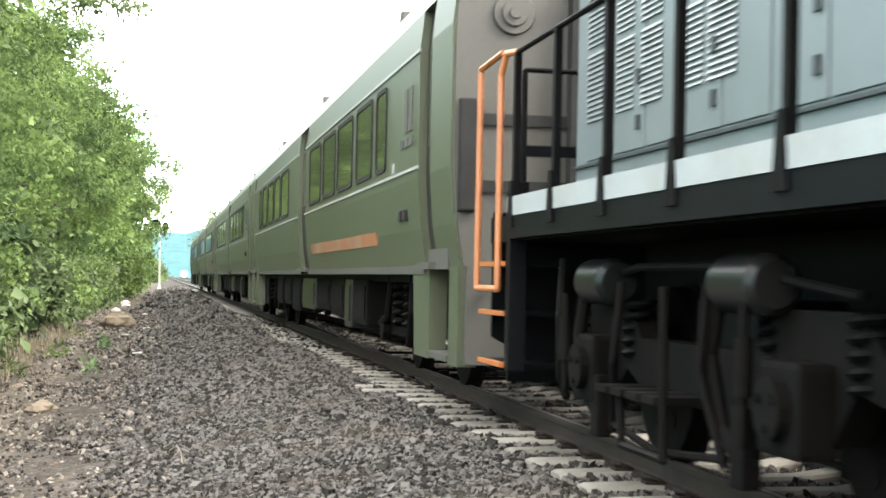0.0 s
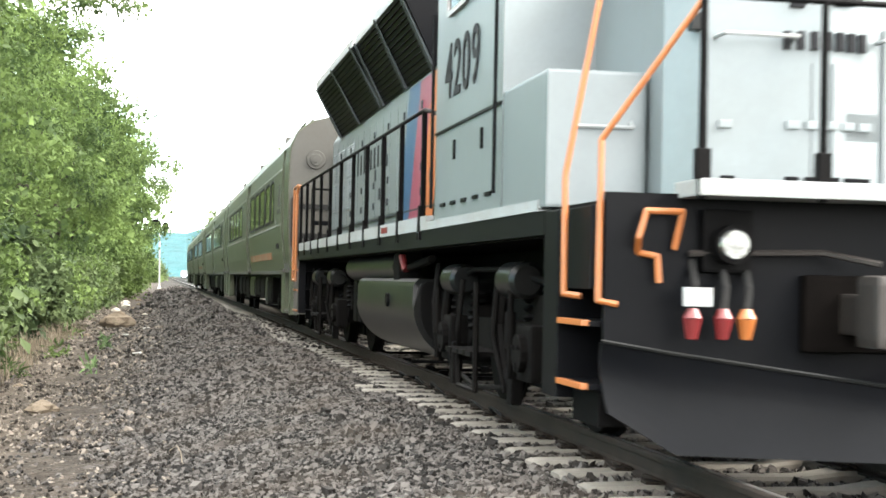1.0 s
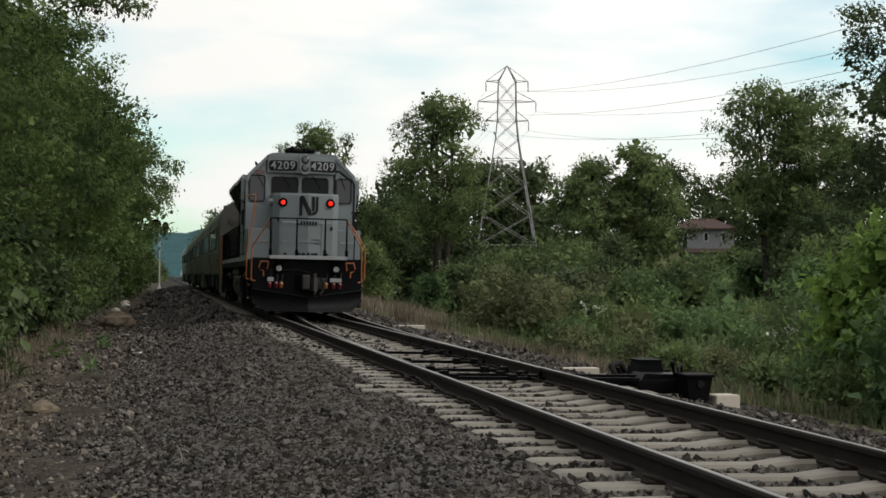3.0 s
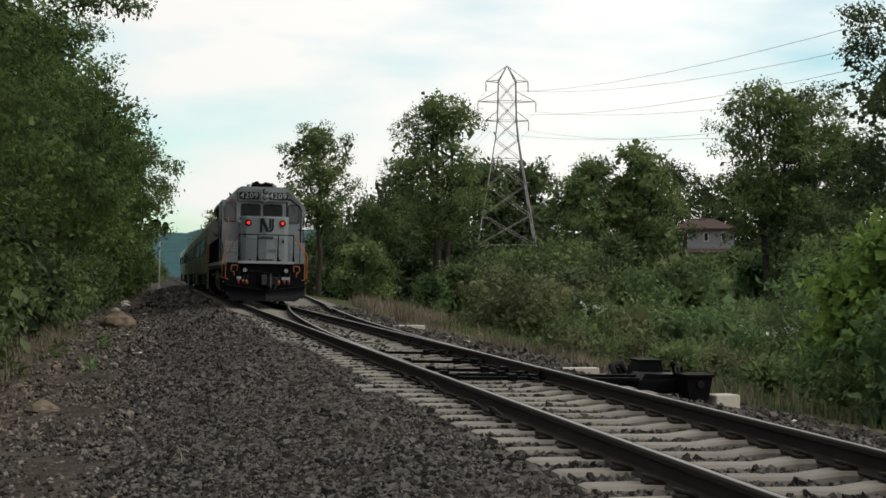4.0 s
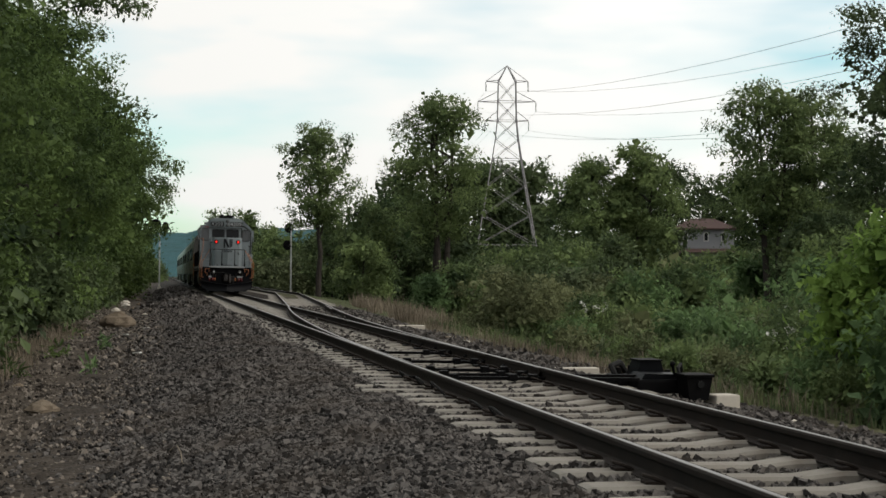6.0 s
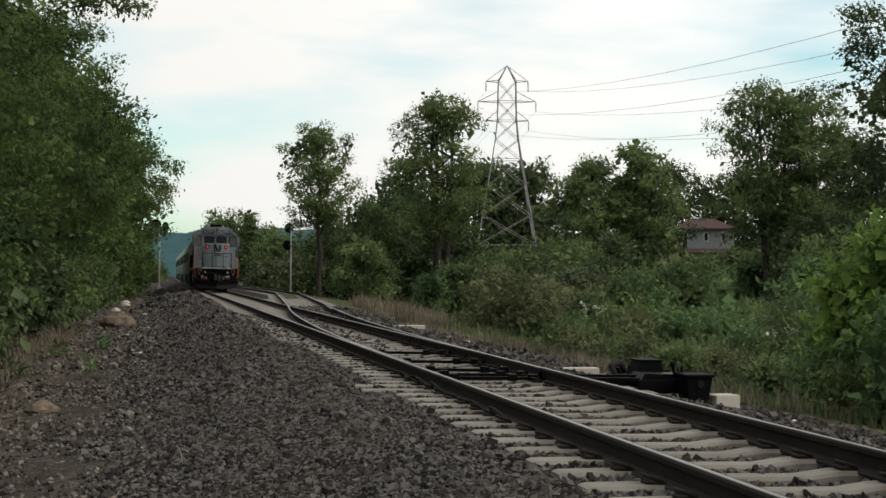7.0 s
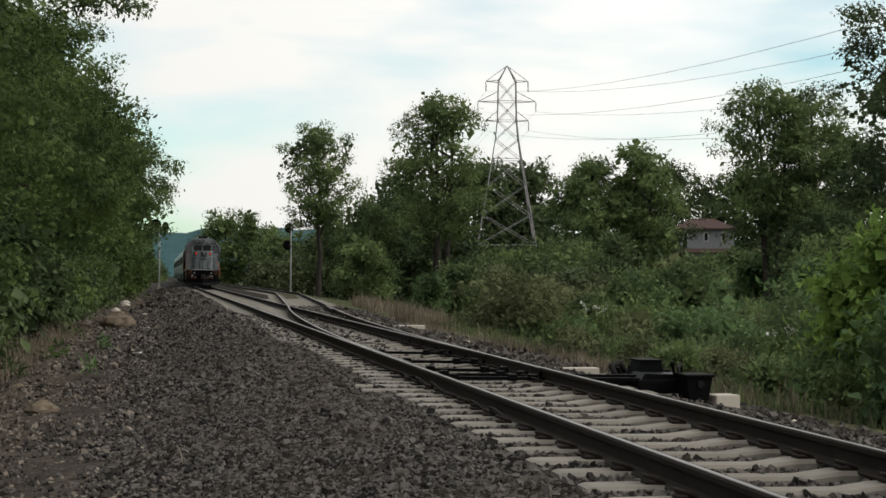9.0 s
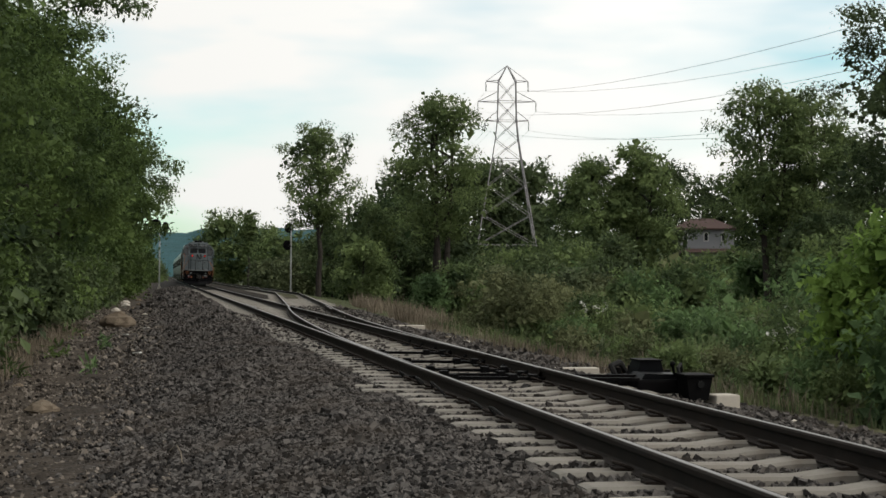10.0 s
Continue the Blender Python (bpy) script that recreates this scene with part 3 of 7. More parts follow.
def build_ballast():
    def off_ties(x, y):
        ph = ((y - 8.315) / 0.605 + 0.5) % 1.0 - 0.5
        return (np.abs(ph) > np.where(np.abs(x) < 0.45, 0.13, 0.25)) | (np.abs(x) > 1.34)

    def thin(x, y):
        return np.random.default_rng(2).uniform(size=len(x)) < np.clip((x + 4.5) / 1.5, 0.07, 1)

    ch = [stones(52000, -5.0, -1.36, 7.5, 16, 0.0255, 11, only=thin), stones(30000, -5.0, -1.38, 16, 30, 0.033, 12, only=thin), stones(12000, -5.0, -1.38, 30, 60, 0.050, 13, only=thin),
          stones(4000, -5.0, -1.36, 60, 150, 0.11, 14, only=thin),
          stones(14000, -1.4, 1.4, 7, 24, 0.034, 15, 0.006, off_ties), stones(6000, -1.40, -0.84, 7, 30, 0.030, 20, 0.004, off_ties), stones(6000, -1.4, 2.6, 24, 45, 0.05, 28, 0.01, off_ties), stones(7500, 1.3, 3.7, 9, 24, 0.040, 16), stones(6000, 1.3, 4.2, 24, 60, 0.06, 17),
          ]
    v, f = join(ch)
    v2, f2 = join([stones(7500, -8.0, -3.6, 8, 26, 0.025, 18), stones(5000, -8.0, -3.6, 26, 70, 0.045, 19)])
    tagged(new("path_gravel", raw_mesh("path_gravel", v2, f2, M["pathstone"])), "mixed brown and pale gravel on the earth path", "gravel", kind="stuff")
    tagged(new("ballast", raw_mesh("ballast", v, f, M["stone"])), "crushed grey stone ballast", "ballast", kind="stuff")


build_ballast()

# ---------------- plants ----------------
def leaf_cloud(rng, blobs, n, size, droop=0.3, shell=0.72, sprig=14, spread=0.30, wide=0.5):
    """Leaves in sprigs over a set of ellipsoids (x, y, z, rx, ry, rz)."""
    B = np.array(blobs, float)
    area = (B[:, 3] * B[:, 4] + B[:, 4] * B[:, 5] + B[:, 3] * B[:, 5])
    k = max(1, n // sprig)
    pick = rng.choice(len(B), k, p=area / area.sum())
    d = rng.normal(size=(k, 3))
    d /= np.linalg.norm(d, axis=1)[:, None]
    r = shell + (1.06 - shell) * rng.uniform(size=k) ** 0.7
    wob = 1 + 0.16 * np.sin(d[:, 0] * 7 + pick * 2.1) * np.sin(d[:, 2] * 6 + d[:, 1] * 5 + pick) + 0.05 * rng.normal(size=k)
    c = B[pick, :3] + d * B[pick, 3:] * (r * wob)[:, None]
    out = np.repeat(d, sprig, 0)
    n = k * sprig
    p = np.repeat(c, sprig, 0) + rng.normal(size=(n, 3)) * spread * np.array([1, 1, 0.7])
    ax = out * 0.5 + rng.normal(size=(n, 3)) * 0.75
    ax[:, 2] -= droop
    ax /= np.linalg.norm(ax, axis=1)[:, None]
    nm = out * 0.35 + rng.normal(size=(n, 3)) * 0.45 + np.array([0, 0, 0.9])
    side = np.cross(ax, nm)
    side /= np.linalg.norm(side, axis=1)[:, None] + 1e-6
    nm = np.cross(side, ax)
    L = (size * rng.lognormal(0, 0.28, n))[:, None]
    W = L * wide * 0.5
    v = np.stack([p, p + ax * L * 0.5 + side * W + nm * L * 0.08, p + ax * L, p + ax * L * 0.5 - side * W + nm * L * 0.08], 1)
    return v.reshape(-1, 3), (np.arange(n)[:, None] * 4 + np.arange(4)[None])


def limb(bm, p, q, r0, r1, rng, n=7, steps=4, wig=0.06):
    pts = [Vector(p).lerp(Vector(q), i / steps) for i in range(steps + 1)]
    ln = (Vector(q) - Vector(p)).length
    for i in range(1, steps):
        pts[i] += Vector(rng.normal(size=3)) * ln * wig
    for i in range(steps):
        a, b = r0 + (r1 - r0) * i / steps, r0 + (r1 - r0) * (i + 1) / steps
        cyl(bm, pts[i], pts[i + 1], a, b, n, False)


def tree(name, x, y, height, r, leaves, size, material, seed, label, low=0.25, trunks=1, nblob=9, lean=(0, 0), ry=None, category="tree", shell=0.72, group="", squash=0.75, extra=(), clumps=6, tight=1.35):
    leaves, size = int(leaves * 0.63), size * 1.14
    rng = np.random.default_rng(seed)
    z0 = float(ground_z(x, y)) - 0.05
    ob = tagged(new(name), label, category, group)
    ob.matrix_basis = pose(x, y, z0)
    ry = ry or r
    blobs = []
    for i in range(nblob):
        f = (i + 0.5) / nblob
        h = height * (low + (1 - low) * f)
        taper = math.sin(math.pi * (0.18 + 0.70 * f)) ** 0.8
        a = i * 2.4 + rng.uniform(0, 1)
        br = r * (0.50 + 0.16 * rng.uniform()) * (0.65 + 0.35 * taper)
        off = max(0.0, r * taper - br * 0.85)
        bz = br * squash
        h = min(h, height - bz)
        blobs.append((math.cos(a) * off + lean[0] * f, math.sin(a) * off * ry / r + lean[1] * f, max(h, bz * 0.8), br, br * ry / r, bz))
    bm = bmesh.new()
    for t in range(trunks):
        a = t * 2.1
        base = Vector((math.cos(a) * 0.22 * (trunks > 1), math.sin(a) * 0.22 * (trunks > 1), 0))
        top = Vector((lean[0] * 0.7 + math.cos(a) * r * 0.25 * (trunks > 1), lean[1] * 0.7 + math.sin(a) * r * 0.25 * (trunks > 1), height * 0.82))
        tr = 0.016 * height + 0.03
        limb(bm, base, top, tr, tr * 0.25, rng, 8, 6, 0.008)
        for b in blobs[t::trunks]:
            h = min(max(b[2] - b[3] * 0.7, height * 0.12), height * 0.75)
            limb(bm, base.lerp(top, min(0.95, h / (height * 0.82))), (b[0], b[1], b[2] + b[5] * 0.3), tr * 0.4, tr * 0.08, rng, 5)
    part("trunk", bm, M["bark"], ob, "grey-brown bark trunk and limbs")
    heart = [(x1, y1, z1, rx1 * 0.72, ry1 * 0.72, rz1 * 0.72) for x1, y1, z1, rx1, ry1, rz1 in blobs]
    small = list(extra)
    for bx, by, bz, rx, r2, rz in blobs:
        for _ in range(clumps):
            d = Vector(rng.normal(size=3)).normalized()
            k = 0.24 + 0.2 * rng.uniform()
            e = 0.6 + 0.42 * rng.uniform()
            small.append((bx + d.x * rx * e, by + d.y * r2 * e, max(bz + d.z * rz * e, rz * k * 0.6), rx * k, r2 * k, rz * k * 0.66))
    blobs = small
    core = leaf_cloud(rng, heart, int(60 + leaves * 0.13), size * 1.7, shell=0.1, spread=r * 0.08, wide=0.9)
    v, f = leaf_cloud(rng, blobs, leaves, size, shell=shell, spread=size * tight)
    v, f = join([(v, f), core])
    crown = new("crown", raw_mesh("crown", v, f, M[material]))
    crown.parent = ob
    return ob


def build_left_wood():
    lab = "dense green deciduous tree beside the railway path"
    rows = [(-9.6, 19, 9, 3.2, 46000, 0.095), (-9.2, 26, 10.5, 3.5, 44000, 0.10), (-9.6, 33, 11, 3.8, 42000, 0.115), (-9.8, 42, 12, 4.1, 38000, 0.13), (-9.4, 52, 11.5, 4.3, 34000, 0.15),
            (-9.2, 64, 12.5, 4.4, 32000, 0.17), (-9.0, 78, 13, 4.6, 28000, 0.20), (-8.8, 94, 13.5, 5.0, 26000, 0.23), (-8.4, 112, 14, 5.2, 24000, 0.26), (-8.4, 132, 14, 5.3, 22000, 0.29), (-9.5, 152, 13, 4.8, 18000, 0.33)]
    bough = {5: [(4.0, 0.0, 8.0, 0.9, 1.2, 0.7), (2.9, 0.3, 9.3, 0.9, 1.2, 0.7), (4.8, 0.2, 6.5, 0.9, 1.2, 0.7), (4.0, 1.0, 6.9, 0.9, 1.2, 0.8), (3.2, 0.6, 8.4, 0.9, 1.2, 0.8)], 3: [(5.2, 1.5, 9.05, 0.6, 1.0, 0.28), (4.7, 1.6, 9.25, 0.7, 1.0, 0.35), (4.1, 1.8, 9.4, 0.8, 1.0, 0.45), (3.4, 2.0, 9.4, 0.8, 1.0, 0.5)], 8: [(5.6, 0, 9.5, 0.7, 1.2, 0.5), (5.3, 1, 8.3, 0.7, 1.0, 0.5)], 9: [(5.7, 0, 11.2, 0.8, 1.0, 0.5)]}
    for k, (x, y, h, r, n, s) in enumerate(rows):
        tree("tree", x, y, h, r, int(n * 0.92), s * 0.85, "leaf_wall", 40 + k, lab, 0.14, nblob=15, group="trees beside the path", shell=0.62, clumps=4, tight=1.2, extra=bough.get(k, ()))
    # backing row added to close gaps; darker leaf colour stands for deep shade
    for k in range(9):
        tree("tree", -16.5, 24 + k * 15, 9 + 0.5 * k, 5.0, 4500, 0.50, "leaf_dark", 80 + k, "dark backing tree deep in the wood, shade put into leaves", 0.05, nblob=8, group="trees deep in the wood", shell=0.5)
    rng = np.random.default_rng(77)
    for k in range(16):
        y = 17.5 + k * 3.2 + k * k * 0.28
        r = 1.05 + 0.25 * rng.uniform() + k * 0.03
        tree("shrub", -6.75 - 0.45 * r + rng.normal(0, 0.12), y, 1.7 + 0.9 * rng.uniform() + k * 0.05, r, 5000, 0.10 + 0.009 * k, ("leaf_wall", "leaf_dark")[k % 3 > 0], 140 + k, "leafy green shrub at the path's edge", 0.1, nblob=6, category="shrub",
             group="shrubs beside the path", shell=0.5)


build_left_wood()


def build_right_wood():
    T = [  # name, x, y, height, r, leaves, leaf size, material, low, trunks, label
        ("tree", 12.0, 150, 18.0, 4.2, 24000, 0.23, "leaf_mid", 0.42, 1, "tall slender tree with open crown and bare trunk"),
        ("tree", 16.6, 108, 16.1, 4.0, 34000, 0.19, "leaf_mid", 0.36, 3, "tall many-stemmed tree with a feathery green crown"),
        ("tree", 12.4, 116, 8.8, 3.6, 14000, 0.28, "leaf_mid", 0.05, 1, "low dense green tree leafy to the ground"),
        ("tree", 16.5, 128, 11.5, 3.6, 11000, 0.32, "leaf_dark", 0.1, 1, "dark green tree in the thicket"),
        ("tree", 20.3, 128, 9.5, 3.2, 10000, 0.32, "leaf_dark", 0.05, 1, "dark green tree in the thicket"),
        ("tree", 27.0, 147, 4.6, 4.2, 11000, 0.36, "leaf_dark", 0.05, 1, "dark green tree in the thicket"),
        ("tree", 21.5, 160, 10.0, 4.2, 9000, 0.40, "leaf_dark", 0.05, 1, "dark green tree in the thicket"),
        ("tree", 16.0, 172, 9.0, 4.0, 9000, 0.40, "leaf_dark", 0.05, 1, "dark green tree in the thicket"),
        ("tree", 36.5, 165, 4.6, 4.5, 11000, 0.38, "leaf_mid", 0.05, 1, "round-crowned green tree in the far thicket"),
        ("tree", 42.0, 154, 14.2, 5.0, 20000, 0.34, "leaf_mid", 0.08, 1, "round-crowned green tree in the far thicket"),
        ("tree", 47.0, 152, 15.2, 4.6, 20000, 0.34, "leaf_mid", 0.1, 2, "round-crowned green tree in the far thicket"),
        ("tree", 53.3, 162, 14.2, 4.0, 10000, 0.36, "leaf_dark", 0.1, 1, "dark green tree in the far thicket"),
        ("tree", 54.0, 236, 12.0, 6.0, 8000, 0.66, "leaf_dark", 0.03, 1, "dark green tree in the far thicket"),
        ("tree", 21.0, 186, 10.5, 5.0, 7000, 0.42, "leaf_dark", 0.03, 1, "dark green tree at the back of the thicket"),
        ("tree", 27.0, 184, 11.5, 5.0, 7000, 0.42, "leaf_dark", 0.03, 1, "dark green tree at the back of the thicket"),
        ("tree", 33.0, 186, 8.0, 4.4, 7000, 0.42, "leaf_mid", 0.03, 1, "dark green tree at the back of the thicket"),
        ("tree", 41.0, 186, 5.0, 5.0, 7000, 0.42, "leaf_dark", 0.03, 1, "dark green tree at the back of the thicket"),
        ("tree", 48.0, 182, 12.5, 5.0, 7000, 0.42, "leaf_dark", 0.03, 1, "dark green tree at the back of the thicket"),
        ("tree", 55.0, 180, 12.5, 5.0, 7000, 0.42, "leaf_dark", 0.03, 1, "dark green tree at the back of the thicket"),
        ("tree", 76.0, 180, 13.0, 5.0, 7000, 0.42, "leaf_dark", 0.03, 1, "dark green tree beside the house"),
        ("tree", 40.0, 118, 2.6, 3.6, 8000, 0.28, "leaf_mid", 0.03, 1, "low green thicket tree"),
        ("tree", 33.0, 120, 6.0, 4.0, 8000, 0.28, "leaf_dark", 0.03, 1, "low green thicket tree"),
        ("tree", 27.0, 112, 5.4, 3.8, 8000, 0.28, "leaf_mid", 0.03, 1, "low green thicket tree"),
        ("tree", 22.0, 98, 4.2, 3.0, 8000, 0.25, "leaf_dark", 0.03, 1, "low green thicket tree"),
        ("shrub", 56.0, 150, 2.4, 4.0, 7000, 0.3, "leaf_mid", 0.03, 1, "green thicket shrub before the house"),
        ("shrub", 61.0, 152, 2.2, 4.0, 7000, 0.3, "leaf_bush", 0.03, 1, "green thicket shrub before the house"),
        ("tree", 84.0, 214, 16.0, 7.0, 10000, 0.5, "leaf_dark", 0.03, 1, "dark green tree behind the house"),
        ("tree", 68.0, 218, 15.5, 7.0, 8000, 0.5, "leaf_dark", 0.03, 1, "dark green tree behind the house"),
        ("tree", 78.0, 216, 15.0, 7.0, 8000, 0.5, "leaf_dark", 0.03, 1, "dark green tree behind the house"),
        ("tree", 90.0, 212, 16.0, 7.0, 8000, 0.5, "leaf_dark", 0.03, 1, "dark green tree behind the house"),
        ("tree", 46.0, 235, 20.0, 7.0, 13000, 0.72, "leaf_dark", 0.1, 1, "dark green tree in the far thicket"),
        ("tree", 58.0, 250, 20.5, 7.0, 13000, 0.72, "leaf_dark", 0.1, 1, "dark green tree in the far thicket"),
        ("tree", 26.9, 71, 12.4, 3.3, 30000, 0.15, "leaf_mid", 0.36, 2, "large dark tree with spiky upright shoots"),
        ("tree", 29.0, 71, 11.8, 2.9, 24000, 0.15, "leaf_mid", 0.2, 1, "large dark tree with spiky upright shoots"),
        ("tree", 32.5, 74, 10.0, 3.2, 15000, 0.24, "leaf_dark", 0.1, 1, "large dark tree with a ragged crown"),
        ("tree", 27.6, 66, 5.4, 2.8, 12000, 0.2, "leaf_dark", 0.05, 1, "dark green tree leafy to the ground"),
        ("tree", 25.0, 60, 4.4, 2.4, 9000, 0.17, "leaf_mid", 0.03, 1, "green tree leafy to the ground in the thicket"),
        ("shrub", 22.5, 56, 3.2, 2.2, 8000, 0.16, "leaf_fresh", 0.03, 1, "leafy green shrub in the thicket"),
        ("tree", 12.25, 30, 9.0, 2.2, 24000, 0.085, "leaf_dark", 0.42, 1, "dark overhanging tree beside the line"),
        ("tree", 7.4, 262, 13.0, 5.5, 9000, 0.55, "leaf_mid", 0.05, 1, "round green tree beyond the bend of the line"),
        ("tree", 13.5, 262, 11.0, 5.0, 8000, 0.55, "leaf_mid", 0.05, 1, "round green tree beyond the bend of the line"),
        ("tree", 9.9, 234, 12.0, 1.7, 3500, 0.4, "leaf_mid", 0.45, 1, "thin spindly tree above the hedge"),
        ("tree", 13.6, 215, 9.0, 4.2, 8000, 0.45, "leaf_mid", 0.03, 1, "green tree leafy to the ground beyond the signal"),
        ("tree", 18.6, 215, 9.0, 4.6, 8000, 0.45, "leaf_dark", 0.03, 1, "green tree leafy to the ground beyond the signal"),
        ("shrub", 13.2, 185, 5.2, 2.8, 7000, 0.35, "leaf_bush", 0.03, 1, "pale green shrub beside the far line"),
        ("shrub", 10.6, 200, 4.0, 2.6, 6000, 0.35, "leaf_bush", 0.03, 1, "pale green shrub beside the far line"),
        ("shrub", -6.5, 98, 4.2, 1.9, 6000, 0.20, "leaf_wall", 0.03, 1, "leafy green shrub at the path's far edge"),
        ("shrub", -6.5, 118, 5.0, 2.0, 6000, 0.23, "leaf_wall", 0.03, 1, "leafy green shrub at the path's far edge"),
        ("shrub", -6.6, 138, 5.8, 2.1, 6000, 0.26, "leaf_wall", 0.03, 1, "leafy green shrub at the path's far edge"),
        ("tree", -6.7, 158, 7.4, 2.2, 7000, 0.28, "leaf_wall", 0.03, 1, "leafy green tree beside the signal"),
        ("shrub", -5.8, 300, 4.6, 2.6, 4000, 0.45, "leaf_mid", 0.03, 1, "green shrub far along the line"),
        ("shrub", -9.0, 285, 5.2, 3.0, 4000, 0.45, "leaf_dark", 0.03, 1, "green shrub far along the line"),
        ("shrub", -4.6, 330, 4.0, 2.2, 3500, 0.45, "leaf_dark", 0.03, 1, "green shrub far along the line"),
        ("shrub", 10.2, 103, 4.8, 2.0, 8000, 0.19, "leaf_mid", 0.05, 1, "yellow-green shrub at the foot of the trees"),
        ("shrub", 7.9, 47, 2.75, 2.2, 22000, 0.085, "leaf_olive", 0.03, 1, "broad grey-green rounded shrub"),
        ("shrub", 12.2, 88, 2.5, 1.05, 5000, 0.18, "leaf_fresh", 0.05, 1, "yellow-green shrub at the foot of the trees"),
        ("shrub", 14.4, 90, 3.2, 1.6, 6000, 0.2, "leaf_mid", 0.03, 1, "green shrub in the verge"),
        ("shrub", 6.05, 18.5, 3.15, 0.72, 4600, 0.11, "leaf_bright", 0.38, 2, "bright yellow-green sapling with long drooping leaves"),
        ("shrub", 5.75, 19.3, 2.35, 0.5, 2600, 0.105, "leaf_bright", 0.55, 2, "bright yellow-green sapling with long drooping leaves"),
        ("shrub", 5.35, 16.6, 1.8, 0.75, 4000, 0.12, "leaf_fresh", 0.05, 2, "green sapling with long drooping leaves"),
        ("shrub", 6.6, 20.5, 2.7, 1.0, 7000, 0.13, "leaf_fresh", 0.05, 2, "green sapling with long drooping leaves"),
    ]
    for k, (nm, x, y, h, r, n, s, m, low, tk, lab) in enumerate(T):
        tree(nm, x, y, h, r, n, s * (0.86 if nm == "tree" else 1.0), m, 300 + k, lab, low, tk, nblob=14 if "tall" in lab or "spiky" in lab else 10, category=nm, shell=0.55, clumps=9 if "tall" in lab or "spiky" in lab else 6)
    rng = np.random.default_rng(9)
    for k in range(46):
        y = 17 + 2.0 * k + rng.uniform(-1, 1)
        x = 6.6 + rng.uniform() * (4 + y * 0.20) + max(0, (y - 40) * 0.07)
        r = 0.9 + 0.8 * rng.uniform() + y * 0.006
        m = ("leaf_mid", "leaf_fresh", "leaf_dark", "leaf_fresh", "leaf_bush", "leaf_mid", "leaf_olive")[k * 3 % 7]
        tree("shrub", x, y, (0.40 + 0.60 * rng.uniform() + y * 0.004) if y < 66 else (1.3 + 1.3 * rng.uniform() + y * 0.010), r * (0.95 if y < 66 else 1.15), 3300, 0.095 + y * 0.0018, m, 500 + k, "tangled green undergrowth shrub on the verge", 0.05, nblob=6, category="shrub", group="undergrowth shrubs", shell=0.45)


build_right_wood()
# ---------------- train: where the locomotive's nose stands along the line, time by time ----------------
LOCO = [(0, -6.98), (0.5, 0.48), (1.0, 8.03), (1.5, 15.68), (2.0, 23.36), (2.5, 31.07), (4.0, 54.4), (5.5, 78.2), (7.0, 102.4), (8.5, 127.1), (10.0, 152.07)]
WHEELS = []


def coil(bm, x, y, z0, z1, r, wire, turns=5):
    """One helical spring standing upright."""
    n = turns * 10
    last = None
    for k in range(n + 1):
        a, z = k * 6.2832 / 10, z0 + (z1 - z0) * k / n
        row = [bm.verts.new((x + (r + wire * math.cos(b)) * math.cos(a), y + (r + wire * math.cos(b)) * math.sin(a), z + wire * math.sin(b))) for b in (0, 1.5708, 3.1416, 4.7124)]
        for i in range(4):
            if last:
                bm.faces.new((last[i], last[(i + 1) % 4], row[(i + 1) % 4], row[i]))
        last = row


def wheelset(parent, y, r, name="wheelset"):
    """An axle with two flanged wheels; it rolls."""
    bm = bmesh.new()
    cyl(bm, (-0.95, 0, 0), (0.95, 0, 0), 0.08, n=12)
    for s in (-1, 1):
        cyl(bm, (s * 0.70, 0, 0), (s * 0.82, 0, 0), r, r * 0.99, n=28)
        cyl(bm, (s * 0.68, 0, 0), (s * 0.70, 0, 0), r + 0.028, n=28)
        cyl(bm, (s * 0.82, 0, 0), (s * 0.86, 0, 0), r * 0.35, n=14)
        for k in range(6):
            a = k * 1.047
            cyl(bm, (s * 0.815, r * 0.62 * math.cos(a), r * 0.62 * math.sin(a)), (s * 0.828, r * 0.62 * math.cos(a), r * 0.62 * math.sin(a)), 0.05, n=8)
    ob = part(name, bm, M["grime"], parent)
    ob.matrix_basis = pose(0, y, r)
    WHEELS.append((ob, y, r))
    return ob


